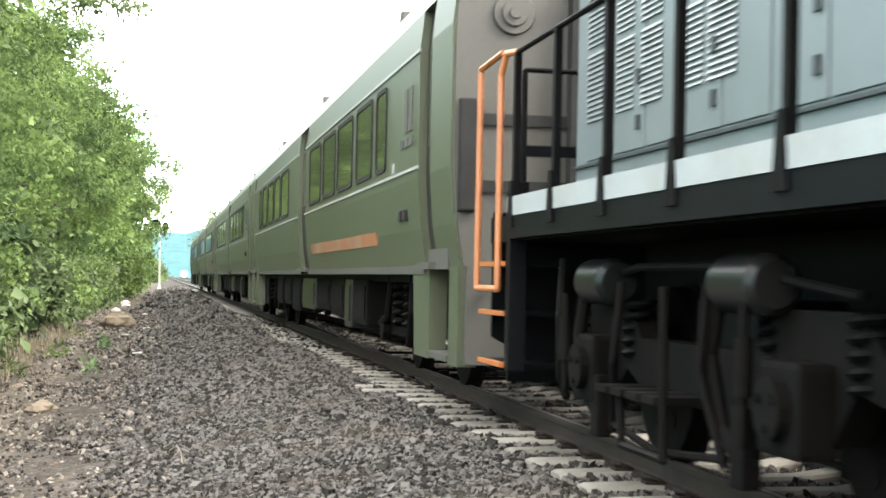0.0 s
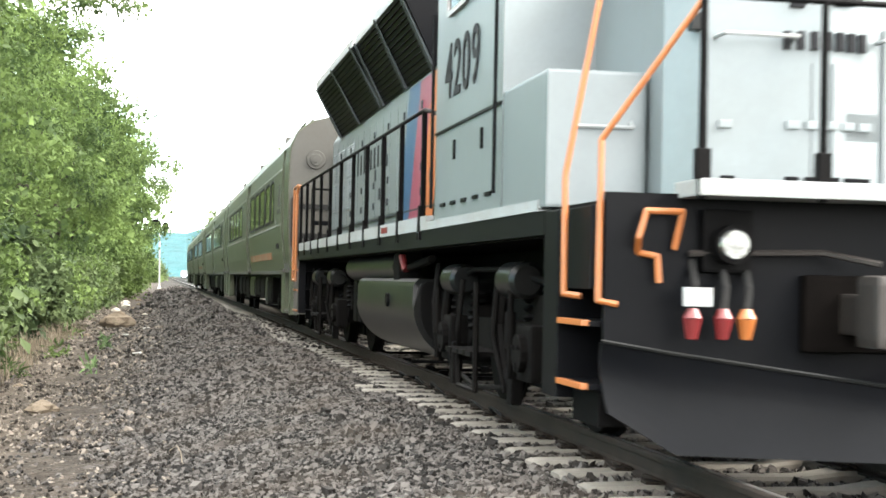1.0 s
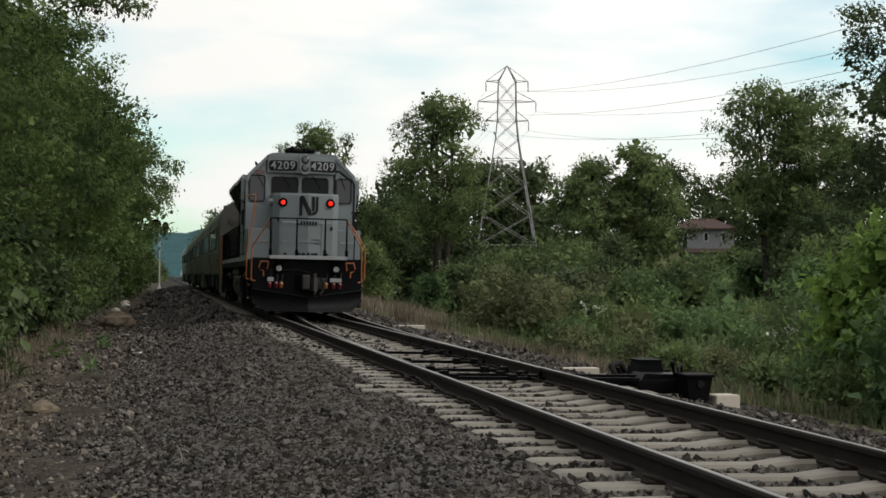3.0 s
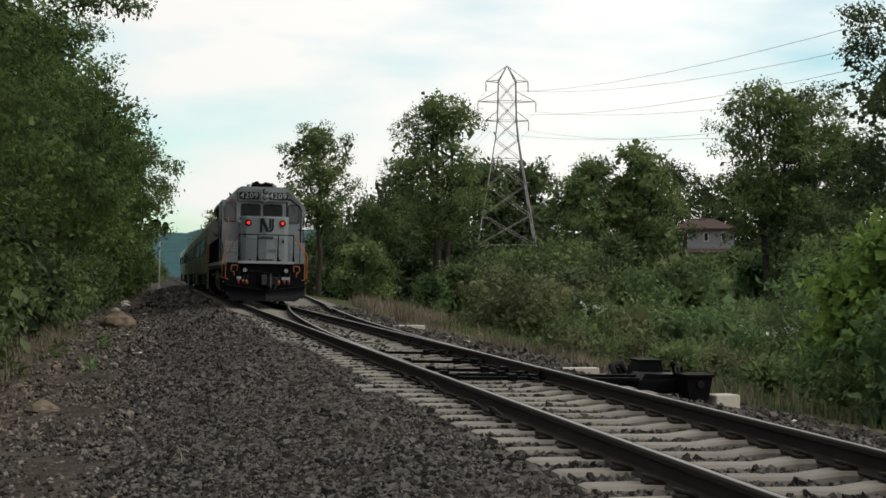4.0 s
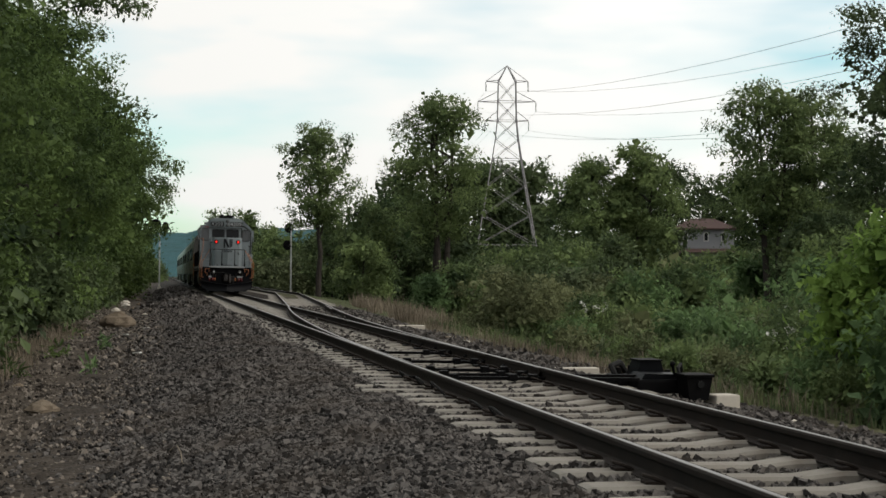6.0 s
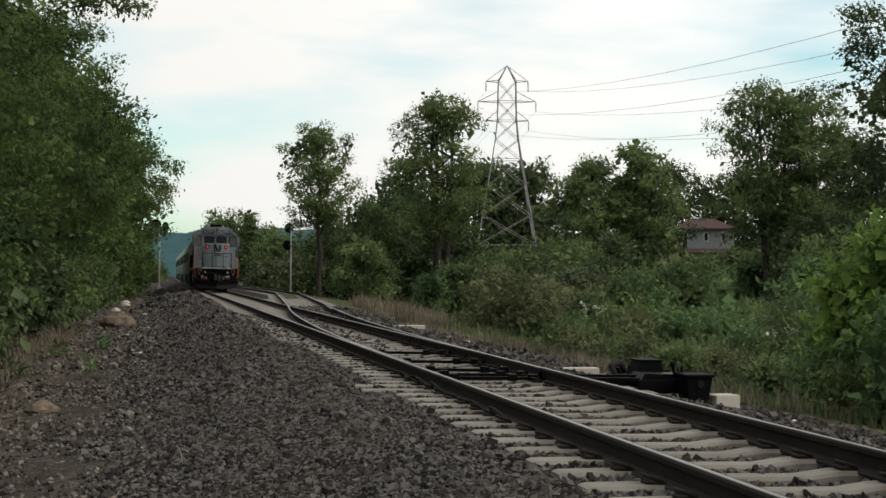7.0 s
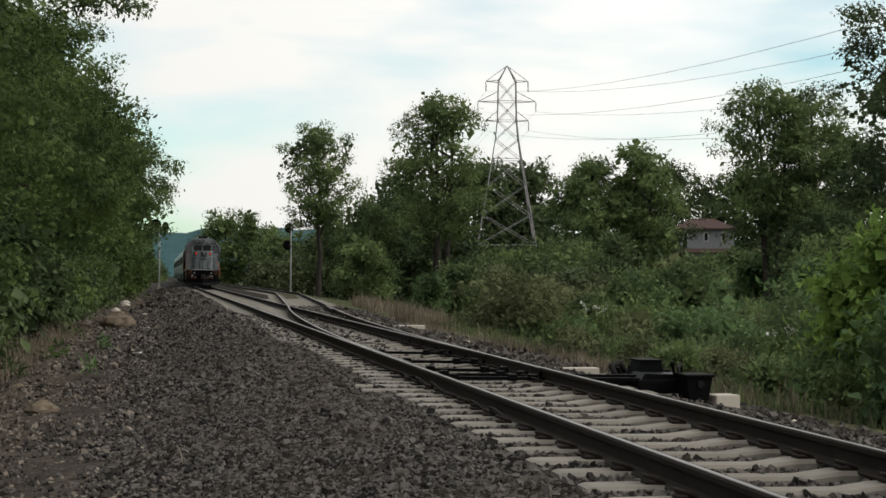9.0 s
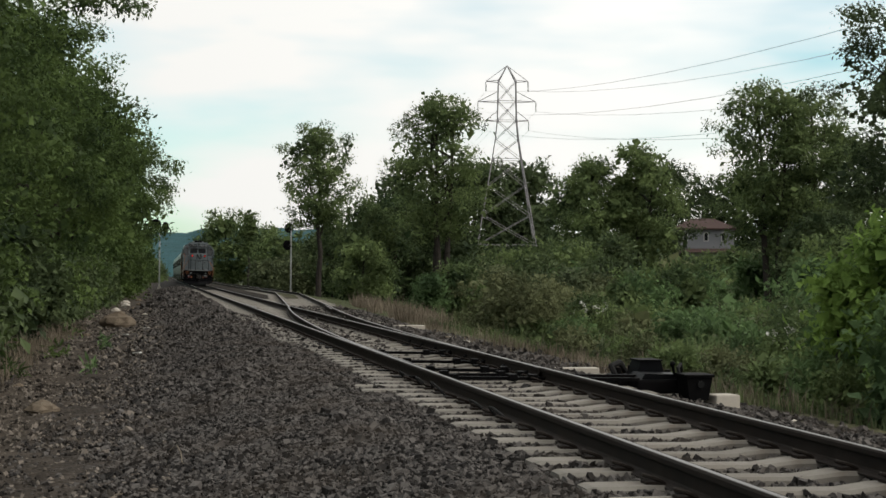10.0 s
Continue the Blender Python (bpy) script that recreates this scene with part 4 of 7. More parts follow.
def loco_truck(loco, yc):
    tr = new("truck")
    tr.parent = loco
    tr.matrix_basis = pose(0, yc, 0)
    for s in (-1, 1):
        # cast side frame with dropped middle
        bm = bmesh.new()
        prism(bm, [(-2.05, 0.72), (-1.75, 0.92), (-1.05, 0.92), (-0.75, 0.72), (0.75, 0.72), (1.05, 0.92), (1.75, 0.92), (2.05, 0.72), (2.0, 0.58), (1.75, 0.62), (1.55, 0.40), (1.2, 0.40), (1.0, 0.55),
                   (0.65, 0.42), (-0.65, 0.42), (-1.0, 0.55), (-1.2, 0.40), (-1.55, 0.40), (-1.75, 0.62), (-2.0, 0.58)], "x", s * 1.02, s * 1.17)
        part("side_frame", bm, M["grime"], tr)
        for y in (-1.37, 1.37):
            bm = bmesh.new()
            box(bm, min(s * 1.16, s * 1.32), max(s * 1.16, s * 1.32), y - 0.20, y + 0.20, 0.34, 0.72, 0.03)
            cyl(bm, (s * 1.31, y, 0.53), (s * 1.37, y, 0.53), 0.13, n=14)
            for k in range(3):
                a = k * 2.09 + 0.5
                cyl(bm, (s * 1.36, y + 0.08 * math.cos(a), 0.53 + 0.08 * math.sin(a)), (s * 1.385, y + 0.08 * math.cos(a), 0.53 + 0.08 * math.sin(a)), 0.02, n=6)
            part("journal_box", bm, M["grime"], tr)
            for d in (-0.42, 0.42):
                bm = bmesh.new()
                coil(bm, s * 1.12, y + d, 0.60, 0.92, 0.085, 0.02)
                part("coil_spring", bm, M["black"], tr)
        for y in (-1.15, 0.95):
            bm = bmesh.new()
            cyl(bm, (s * 1.25, y, 1.02), (s * 1.25, y + 0.42, 1.02), 0.13, 0.13, 28)
            cyl(bm, (s * 1.25, y - 0.04, 1.02), (s * 1.25, y, 1.02), 0.10, 0.13, 28)
            cyl(bm, (s * 1.25, y + 0.42, 1.02), (s * 1.25, y + 0.70, 1.0), 0.035, n=8)
            part("brake_cylinder", bm, M["tank"], tr, "grey brake cylinder", smooth=True)
            bm = bmesh.new()
            tube(bm, [(s * 1.27, y + 0.5, 1.05), (s * 1.30, y + 0.56, 0.7), (s * 1.28, y + 0.45, 0.38), (s * 1.24, y + 0.25, 0.22)], 0.04, 8)
            rig = part("brake_rigging", bm, M["grime"], tr)
            bm = bmesh.new()
            box(bm, min(s * 1.22, s * 1.31), max(s * 1.22, s * 1.31), y + 0.15, y + 0.30, 0.15, 0.5, 0.02)
            part("brake_shoe", bm, M["grime"], rig)
        for pts, rr in (([(s * 1.20, -1.85, 0.98), (s * 1.24, -0.6, 1.10), (s * 1.24, 0.6, 1.10), (s * 1.20, 1.85, 0.98)], 0.022), ([(s * 1.33, -0.62, 1.02), (s * 1.36, -0.62, 0.62), (s * 1.30, -0.78, 0.22)], 0.022),
                        ([(s * 1.33, 0.62, 1.02), (s * 1.36, 0.66, 0.60), (s * 1.30, 0.82, 0.22)], 0.022), ([(s * 1.30, -0.80, 0.26), (s * 1.34, 0.0, 0.20), (s * 1.30, 0.84, 0.26)], 0.020), ([(s * 1.28, 1.95, 1.15), (s * 1.34, 1.80, 0.80), (s * 1.30, 1.92, 0.45), (s * 1.22, 2.05, 0.30)], 0.028)):
            bm = bmesh.new()
            tube(bm, pts, rr, 7)
            part("brake_pipe", bm, M["grime"], tr)
        for y in (-1.37, 1.37):
            bm = bmesh.new()
            cyl(bm, (s * 1.34, y + 0.30, 0.34), (s * 1.34, y + 0.30, 0.95), 0.022, 0.022, 10)
            cyl(bm, (s * 1.34, y + 0.30, 0.55), (s * 1.34, y + 0.30, 0.80), 0.040, 0.040, 10)
            part("damper", bm, M["grime"], tr, "upright hydraulic damper", smooth=True)
        bm = bmesh.new()
        for k in range(4):
            box(bm, min(s * 1.18, s * 1.46), max(s * 1.18, s * 1.46), -0.30 + k * 0.25, -0.10 + k * 0.25, 0.45, 0.485)
        tube(bm, [(s * 1.42, -0.30, 1.0), (s * 1.42, -0.32, 0.2), (s * 1.42, 0.30, 0.2), (s * 1.42, 0.34, 0.45)], 0.022, 6)
        part("truck_step", bm, M["grime"], tr, "slatted steel truck step")
    bm = bmesh.new()
    box(bm, -1.0, 1.0, -0.4, 0.4, 0.55, 0.95, 0.05)
    box(bm, -0.6, 0.6, -1.9, 1.9, 0.35, 0.75, 0.05)
    part("bolster", bm, M["black"], tr)
    for y in (-0.95, 0.95):
        bm = bmesh.new()
        box(bm, -0.66, 0.66, y - 0.42, y + 0.42, 0.14, 0.85, 0.06)
        part("traction_motor", bm, M["black"], tr, "grimy black traction motor")
    for y in (-1.37, 1.37):
        wheelset(tr, y, 0.5)


def build_loco():
    loco = tagged(new("locomotive"), "silver-grey diesel locomotive with orange handrails and a black plow", "locomotive")
    P = lambda name, bm, m, label="": part(name, bm, M[m], loco, label)
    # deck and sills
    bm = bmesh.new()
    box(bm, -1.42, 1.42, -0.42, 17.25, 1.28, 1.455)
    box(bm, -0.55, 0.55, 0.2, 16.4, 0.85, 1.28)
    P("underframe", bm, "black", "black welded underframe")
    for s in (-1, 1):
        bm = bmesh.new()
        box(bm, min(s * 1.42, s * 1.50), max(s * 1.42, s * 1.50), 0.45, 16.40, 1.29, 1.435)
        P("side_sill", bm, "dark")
        bm = bmesh.new()
        box(bm, min(s * 1.42, s * 1.506), max(s * 1.42, s * 1.506), 4.40, 16.40, 1.437, 1.56)
        box(bm, min(s * 1.42, s * 1.506), max(s * 1.42, s * 1.506), 0.60, 4.40, 1.437, 1.505)
        P("sill_stripe", bm, "white", "weathered white sill stripe")
        bm = bmesh.new()
        box(bm, min(s * 1.4, s * 1.51), max(s * 1.4, s * 1.51), 6.6, 7.0, 1.47, 1.53)
        P("warning_plate", bm, "redhose", "small red and white warning plate")
    # front and rear buffer plates with step wells
    for y0, y1 in ((-0.46, -0.42), (17.25, 17.29)):
        bm = bmesh.new()
        prism(bm, [(-1.40, 1.50), (1.40, 1.50), (1.40, 0.62), (1.28, 0.55), (1.28, 0.30), (-1.28, 0.30), (-1.28, 0.55), (-1.40, 0.62)], "y", y0, y1)
        P("pilot_plate", bm, "dark", "dark pilot plate")
    for s in (-1, 1):
        bm = bmesh.new()
        box(bm, min(s * 1.15, s * 1.50), max(s * 1.15, s * 1.50), 0.12, 0.44, 0.36, 1.43, 0.01)
        P("step_side_plate", bm, "dark", "dark step side plate")
        bm = bmesh.new()
        box(bm, min(s * 1.36, s * 1.48), max(s * 1.36, s * 1.48), 16.42, 16.52, 0.42, 1.43, 0.008)
        P("step_side_plate", bm, "dark", "dark step side plate")
        bm = bmesh.new()
        box(bm, min(s * 1.32, s * 1.47), max(s * 1.32, s * 1.47), -0.41, 0.12, 0.98, 1.43, 0.008)
        P("step_side_plate", bm, "dark", "dark step side plate")
        bm = bmesh.new()
        box(bm, min(s * 0.98, s * 1.40), max(s * 0.98, s * 1.40), -0.38, 0.12, 0.24, 0.43, 0.01)
        P("step_bracket", bm, "black", "black steel bracket under the steps")
        for z in (0.46, 0.80, 1.13):
            for a, b in ((-0.40, 0.12), (16.52, 17.25)):
                if z > 1 and a < 0:
                    continue
                bm = bmesh.new()
                box(bm, min(s * 1.06, s * 1.46), max(s * 1.06, s * 1.46), a, b, z - 0.02, z + 0.01)
                st = P("step", bm, "dark", "steel step tread")
                bm = bmesh.new()
                box(bm, min(s * 1.462, s * 1.505), max(s * 1.462, s * 1.505), a + 0.01, b - 0.01, z - 0.018, z + 0.014, 0.005)
                part("step_edge", bm, M["handle"], st, "orange painted step edge")
    bm = bmesh.new()
    box(bm, -1.0, 1.0, -0.80, -0.40, 1.475, 1.565, 0.012)
    P("anticlimber", bm, "white", "white-edged front walkway ledge")
    # plow
    for back_y in (0.035,):
        bm = bmesh.new()
        top = [(-1.43, -0.52, 0.70), (-1.08, -0.62, 0.645), (0.0, -0.94, 0.50), (1.08, -0.62, 0.645), (1.43, -0.52, 0.70)]
        bot = [(-1.40, -0.56, 0.33), (-1.08, -0.72, 0.13), (0.0, -1.12, 0.13), (1.08, -0.72, 0.13), (1.40, -0.56, 0.33)]
        rows = []
        for back in (0, back_y):
            for k in range(7):
                f = k / 6
                rows.append([bm.verts.new((p[0] * (1 - f) + q[0] * f, p[1] * (1 - f) + q[1] * f + 0.07 * math.sin(math.pi * f) + back, p[2] * (1 - f) + q[2] * f)) for p, q in zip(top, bot)])
        for k in range(6):
            for i in range(4):
                for a in (k, k + 7):
                    bm.faces.new((rows[a][i], rows[a][i + 1], rows[a + 1][i + 1], rows[a + 1][i]))
            for i in (0, 4):
                bm.faces.new((rows[k][i], rows[k + 1][i], rows[k + 8][i], rows[k + 7][i]))
        for a, b in ((0, 7), (6, 13)):
            for i in range(4):
                bm.faces.new((rows[a][i], rows[a][i + 1], rows[b][i + 1], rows[b][i]))
        part("plow", bm, M["dark"], loco, "scuffed dark steel V-shaped snow plow", smooth=True)
        bm = bmesh.new()
        tube(bm, [(x, y - 0.006, z + 0.006) for x, y, z in top], 0.012, 6)
        P("plow_edge", bm, "tank")
    # coupler
    for y, d in ((-0.46, -1), (17.29, 1)):
        bm = bmesh.new()
        box(bm, -0.30, 0.32, min(y, y + d * 0.08), max(y, y + d * 0.08), 0.66, 1.08, 0.03)
        P("draft_pocket", bm, "soot", "black coupler pocket")
        bm = bmesh.new()
        box(bm, -0.10, 0.10, min(y, y + d * 0.5), max(y, y + d * 0.5), 0.76, 0.98, 0.02)
        box(bm, -0.17, 0.02, min(y + d * 0.40, y + d * 0.66), max(y + d * 0.40, y + d * 0.66), 0.70, 1.08, 0.05)
        prism(bm, [(0.02, y + d * 0.42), (0.20, y + d * 0.46), (0.22, y + d * 0.60), (0.12, y + d * 0.70), (0.05, y + d * 0.62), (0.09, y + d * 0.55)], "z", 0.66, 1.02)
        cyl(bm, (0.15, y + d * 0.52, 0.58), (0.15, y + d * 0.52, 1.12), 0.045, n=10)
        P("coupler", bm, "iron", "rusty knuckle coupler")
        bm = bmesh.new()
        tube(bm, [(-0.95, y + d * 0.05, 1.18), (-0.2, y + d * 0.08, 1.20), (0.05, y + d * 0.25, 1.14)], 0.018, 6)
        P("uncoupling_lever", bm, "iron")
        bm = bmesh.new()
        tube(bm, [(0.34, y + d * 0.1, 1.0), (0.42, y + d * 0.28, 0.86), (0.38, y + d * 0.34, 0.66), (0.30, y + d * 0.40, 0.58)], 0.03, 8)
        P("brake_hose", bm, "rubber")
        bm = bmesh.new()
        box(bm, 0.26, 0.50, min(y, y + d * 0.14), max(y, y + d * 0.14), 0.72, 1.0, 0.03)
        P("buffer_block", bm, "iron", "worn steel buffer block")
    # ditch lights
    for s in (-1, 1):
        bm = bmesh.new()
        box(bm, s * 0.738 - 0.14, s * 0.738 + 0.14, -0.53, -0.44, 1.08, 1.42, 0.02)
        cyl(bm, (s * 0.738, -0.62, 1.23), (s * 0.738, -0.50, 1.23), 0.105, n=20)
        h = P("ditch_light", bm, "black", "black ditch light housing")
        bm = bmesh.new()
        cyl(bm, (s * 0.738, -0.645, 1.23), (s * 0.738, -0.621, 1.23), 0.075, 0.088, 20)
        part("lens", bm, M["reflector"], h, "clear round lamp lens")
    # hoses and glad hands
    for x, m, l in ((-0.97, "redhose", "red hose coupling"), (-0.80, "redhose", "red hose coupling"), (-0.67, "handle", "orange hose coupling"), (0.48, "handle", "orange hose coupling"), (0.68, "redhose", "red hose coupling"), (0.84, "redhose", "red hose coupling")):
        bm = bmesh.new()
        tube(bm, [(x + 0.05, -0.47, 1.14), (x + 0.03, -0.59, 1.0), (x, -0.62, 0.84)], 0.022, 6)
        hose = P("air_hose", bm, "rubber", "black rubber hose")
        bm = bmesh.new()
        cyl(bm, (x, -0.63, 0.84), (x, -0.62, 0.73), 0.052, 0.030, 14)
        cyl(bm, (x, -0.63, 0.89), (x, -0.63, 0.84), 0.026, 0.052, 14)
        part("hose_coupling", bm, M[m], hose, l)
    for x in (-0.95, 0.66, 0.80):
        bm = bmesh.new()
        box(bm, x - 0.08, x + 0.08, -0.66, -0.64, 0.90, 1.0, 0.004)
        P("tag_plate", bm, "white", "small white marking plate")
    # nose
    bm = bmesh.new()
    prism(bm, [(-0.86, 1.62), (-0.86, 0.22), (-0.70, 0.05), (0.04, -0.10), (0.70, 0.05), (0.86, 0.22), (0.86, 1.62)], "z", 1.46, 3.22)
    top = [e for e in bm.edges if all(v.co.z > 3.2 and v.co.y < 1.6 for v in e.verts)]
    bmesh.ops.bevel(bm, geom=top, offset=0.05, segments=3, affect="EDGES")
    P("nose", bm, "paint", "silver-grey short nose hood")

    def face_y(x):
        return 0.05 - 0.15 * (1 - abs(x - 0.04) / 0.74) if abs(x) < 0.7 else 0.05
    for x0, x1, z0, z1 in ((-0.66, -0.08, 1.52, 2.52), (-0.07, 0.03, 1.52, 2.30), (0.05, 0.36, 1.52, 2.30), (0.40, 0.66, 1.52, 2.52), (0.14, 0.36, 1.86, 2.02)):
        bm = bmesh.new()
        ya, yb = face_y(x0) - 0.012, face_y(x1) - 0.012
        vs = [bm.verts.new(c) for c in ((x0, ya, z0), (x1, yb, z0), (x1, yb, z1), (x0, ya, z1), (x0, ya + 0.02, z0), (x1, yb + 0.02, z0), (x1, yb + 0.02, z1), (x0, ya + 0.02, z1))]
        for f in ((0, 1, 2, 3), (4, 7, 6, 5), (0, 4, 5, 1), (1, 5, 6, 2), (2, 6, 7, 3), (3, 7, 4, 0)):
            bm.faces.new([vs[i] for i in f])
        d = P("nose_door", bm, "paint")
        for x, z in ((x0 + 0.12, z0 + 0.10), (x1 - 0.10, z0 + 0.10), (x0 + 0.10, z0 + 0.42), (x1 - 0.10, z0 + 0.42)):
            if z1 - z0 > 0.5:
                bm = bmesh.new()
                yy = face_y(x) - 0.03
                box(bm, x - 0.04, x + 0.04, yy, yy + 0.03, z - 0.025, z + 0.025, 0.008)
                part("latch", bm, M["dark"] if z < z0 + 0.2 else M["paint"], d)
    for x0, x1 in ((-0.62, -0.18), (0.35, 0.66)):
        bm = bmesh.new()
        tube(bm, [(x0, face_y(x0), 2.44), (x0, -0.14, 2.44), (x1, -0.14, 2.44), (x1, face_y(x1), 2.44)], 0.012, 6)
        P("grab_iron", bm, "white")
    for s in (-1, 1):
        bm = bmesh.new()
        x = s * 0.622
        cyl(bm, (x, -0.03, 2.962), (x, 0.08, 2.962), 0.115, 0.13, 24)
        ml = P("marker_light", bm, "black", "round black marker light rim")
        bm = bmesh.new()
        cyl(bm, (x, -0.045, 2.962), (x, -0.031, 2.962), 0.042, 0.060, 20)
        part("lens", bm, M["red"], ml, "glowing red marker lens")
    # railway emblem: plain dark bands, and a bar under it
    bend = [(0.13 + 0.17 * math.cos(radians(k)), 2.80 - 0.165 * math.sin(radians(-k))) for k in range(0, -100, -15)]
    bend_in = [(0.13 + 0.105 * math.cos(radians(k)), 2.80 - 0.09 * math.sin(radians(-k))) for k in range(-90, 10, 15)]
    for pts in ([(-0.20, 2.62), (-0.20, 3.09), (-0.18, 3.13), (-0.145, 3.15), (-0.12, 3.15), (-0.12, 2.62)], [(-0.119, 3.15), (-0.09, 3.14), (-0.06, 3.10), (0.112, 2.74), (0.112, 2.635), (0.05, 2.635), (0.02, 2.66), (-0.119, 2.95)],
                [(0.30, 3.13)] + bend + bend_in + [(0.235, 3.13)],
                [(0.130, 2.76), (0.165, 2.74), (0.195, 2.77), (0.200, 2.82), (0.200, 3.13), (0.130, 3.13)]):
        bm = bmesh.new()
        prism(bm, pts, "y", -0.026, 0.0)
        for v in bm.verts:
            v.co.y += face_y(v.co.x)
        P("emblem", bm, "ink", "black painted emblem band")
    for k in range(7):
        bm = bmesh.new()
        x = -0.24 + k * 0.077
        box(bm, x, x + 0.042, face_y(x + 0.027) - 0.03, face_y(x + 0.027), 2.375, 2.48)
        P("lettering_bar", bm, "ink", "row of small black lettering")
    for k, z in enumerate((4.00, 3.94, 3.88)):
        bm = bmesh.new()
        box(bm, -1.28 + 0.02 * (k % 2), -1.02, 1.588, 1.599, z - 0.14, z - 0.105)
        P("lettering_bar", bm, "redhose", "small red warning lettering")
    for x, z in ((-0.74, 2.52), (0.66, 2.30)):
        bm = bmesh.new()
        box(bm, x - 0.035, x + 0.035, -0.01, 0.06, z - 0.05, z + 0.05, 0.006)
        P("data_plate", bm, "tank")
    bm = bmesh.new()
    cyl(bm, (-0.86, 0.42, 2.98), (-0.97, 0.42, 2.98), 0.10, 0.08, 14)
    P("nose_horn", bm, "paint")
    # low boxes beside the nose
    for s in (-1, 1):
        bm = bmesh.new()
        box(bm, min(s * 0.88, s * 1.495), max(s * 0.88, s * 1.495), 0.45, 1.60, 1.456, 2.28, 0.02)
        P("locker", bm, "paint", "silver-grey walkway locker")
        bm = bmesh.new()
        tube(bm, [(s * 1.32, 0.46, 1.98), (s * 1.32, 0.41, 1.94), (s * 0.98, 0.41, 1.94), (s * 0.98, 0.46, 1.98)], 0.012, 6)
        P("grab_iron", bm, "white")
    # cab
    sec = [(-1.50, 1.46), (-1.50, 3.62), (-1.42, 3.80), (-0.92, 4.30), (-0.80, 4.35), (0.80, 4.35), (0.92, 4.30), (1.42, 3.80), (1.50, 3.62), (1.50, 1.46)]
    bm = bmesh.new()
    prism(bm, sec, "y", 1.60, 4.05)
    P("cab", bm, "paint", "silver-grey operator's cab")
    bm = bmesh.new()
    prism(bm, [(-1.52, 3.60), (-1.44, 3.82), (-0.93, 4.33), (-0.80, 4.38), (0.80, 4.38), (0.93, 4.33), (1.44, 3.82), (1.52, 3.60), (1.44, 3.60), (1.38, 3.76), (0.90, 4.25), (-0.90, 4.25), (-1.38, 3.76), (-1.44, 3.60)], "y", 1.52, 4.12)
    P("cab_roof", bm, "paint", "grey chamfered cab roof")

    def pane(x0, x1, z0, z1, y, name="cab_window", glazing="cabglass"):
        bm = bmesh.new()
        ring(bm, rounded(x0 - 0.035, x1 + 0.035, z0 - 0.035, z1 + 0.035, 0.09), rounded(x0, x1, z0, z1, 0.06), "y", y - 0.025, y + 0.01)
        w = P(name, bm, "rubber", "black rubber window seal")
        bm = bmesh.new()
        prism(bm, rounded(x0, x1, z0, z1, 0.06), "y", y - 0.008, y + 0.005)
        part("pane", bm, M[glazing], w, "dark cab glass")
        return w
    pane(-1.40, -1.02, 3.07, 3.74, 1.60, glazing="sideglass")
    pane(0.96, 1.34, 3.07, 3.70, 1.60, glazing="sideglass")
    pane(-0.79, -0.12, 3.26, 3.70, 1.60)
    pane(0.04, 0.70, 3.26, 3.70, 1.60)
    for x0, x1 in ((-1.20, -1.02), (-0.55, -0.30), (0.30, 0.52), (1.05, 1.2)):
        bm = bmesh.new()
        cyl(bm, (x0, 1.565, 3.78), (x1, 1.565, 3.44), 0.010, n=6)
        P("wiper", bm, "black")
    # wide black surround of the door on the far side
    bm = bmesh.new()
    tube(bm, [(0.90, 1.585, 2.0), (0.90, 1.585, 3.93), (1.02, 1.585, 3.93), (1.44, 1.585, 3.62), (1.44, 1.585, 2.0)], 0.028, 6)
    P("door_seal", bm, "rubber", "black rubber door surround")
    # number boards in their housing
    bm = bmesh.new()
    prism(bm, [(-0.98, 1.60), (-0.94, 1.48), (-0.10, 1.34), (0.20, 1.34), (0.88, 1.48), (0.92, 1.60)], "z", 3.84, 4.30)
    P("number_housing", bm, "paint", "grey number board housing")
    for sx, x, ang in ((-1, -0.53, -9.46), (1, 0.54, 11.6)):
        b = pose(x, 1.402 if sx < 0 else 1.402, 4.03, 0, 0, ang)
        bm = bmesh.new()
        prism(bm, rounded(-0.385, 0.385, -0.14, 0.14, 0.09), "y", -0.02, 0.012)
        nb = part("number_board", bm, M["ink"], loco, "black illuminated number board", b)
        text_part("numeral", "4209", 0.30, M["white"], nb, pose(0, -0.024, -0.005, 90, 0, 0), 1.0, "white numerals")
    bm = bmesh.new()
    prism(bm, rounded(-0.09, 0.19, 3.80, 4.36, 0.12), "y", 1.22, 1.40)
    hl = P("headlight", bm, "paint", "twin headlight casing")
    for z in (3.97, 4.19):
        bm = bmesh.new()
        cyl(bm, (0.05, 1.195, z), (0.05, 1.225, z), 0.098, 0.108, 20)
        rim = part("lamp_rim", bm, M["ink"], hl, "black lamp rim")
        bm = bmesh.new()
        cyl(bm, (0.05, 1.180, z), (0.05, 1.194, z), 0.060, 0.080, 20)
        part("lens", bm, M["lens"], rim, "unlit round lamp lens")
    # roof clutter
    bm = bmesh.new()
    for k in range(7):
        bmesh.ops.create_icosphere(bm, subdivisions=2, radius=0.095 + 0.02 * math.sin(k * 2.2), matrix=Matrix.Translation((-0.33 + k * 0.115, 2.3, 4.50 + 0.03 * math.sin(k * 1.7))))
    box(bm, -0.42, 0.48, 2.2, 2.4, 4.36, 4.47)
    P("horn_cluster", bm, "black", "cluster of black air horns")
    for x in (-0.52, 0.46):
        bm = bmesh.new()
        cyl(bm, (x, 2.2, 4.37), (x, 2.2, 4.50), 0.085, 0.075, 14)
        P("antenna_dome", bm, "white", "pale antenna dome")
    bm = bmesh.new()
    cyl(bm, (-1.2, 1.8, 4.03), (-1.26, 1.7, 4.13), 0.05, 0.02, 10)
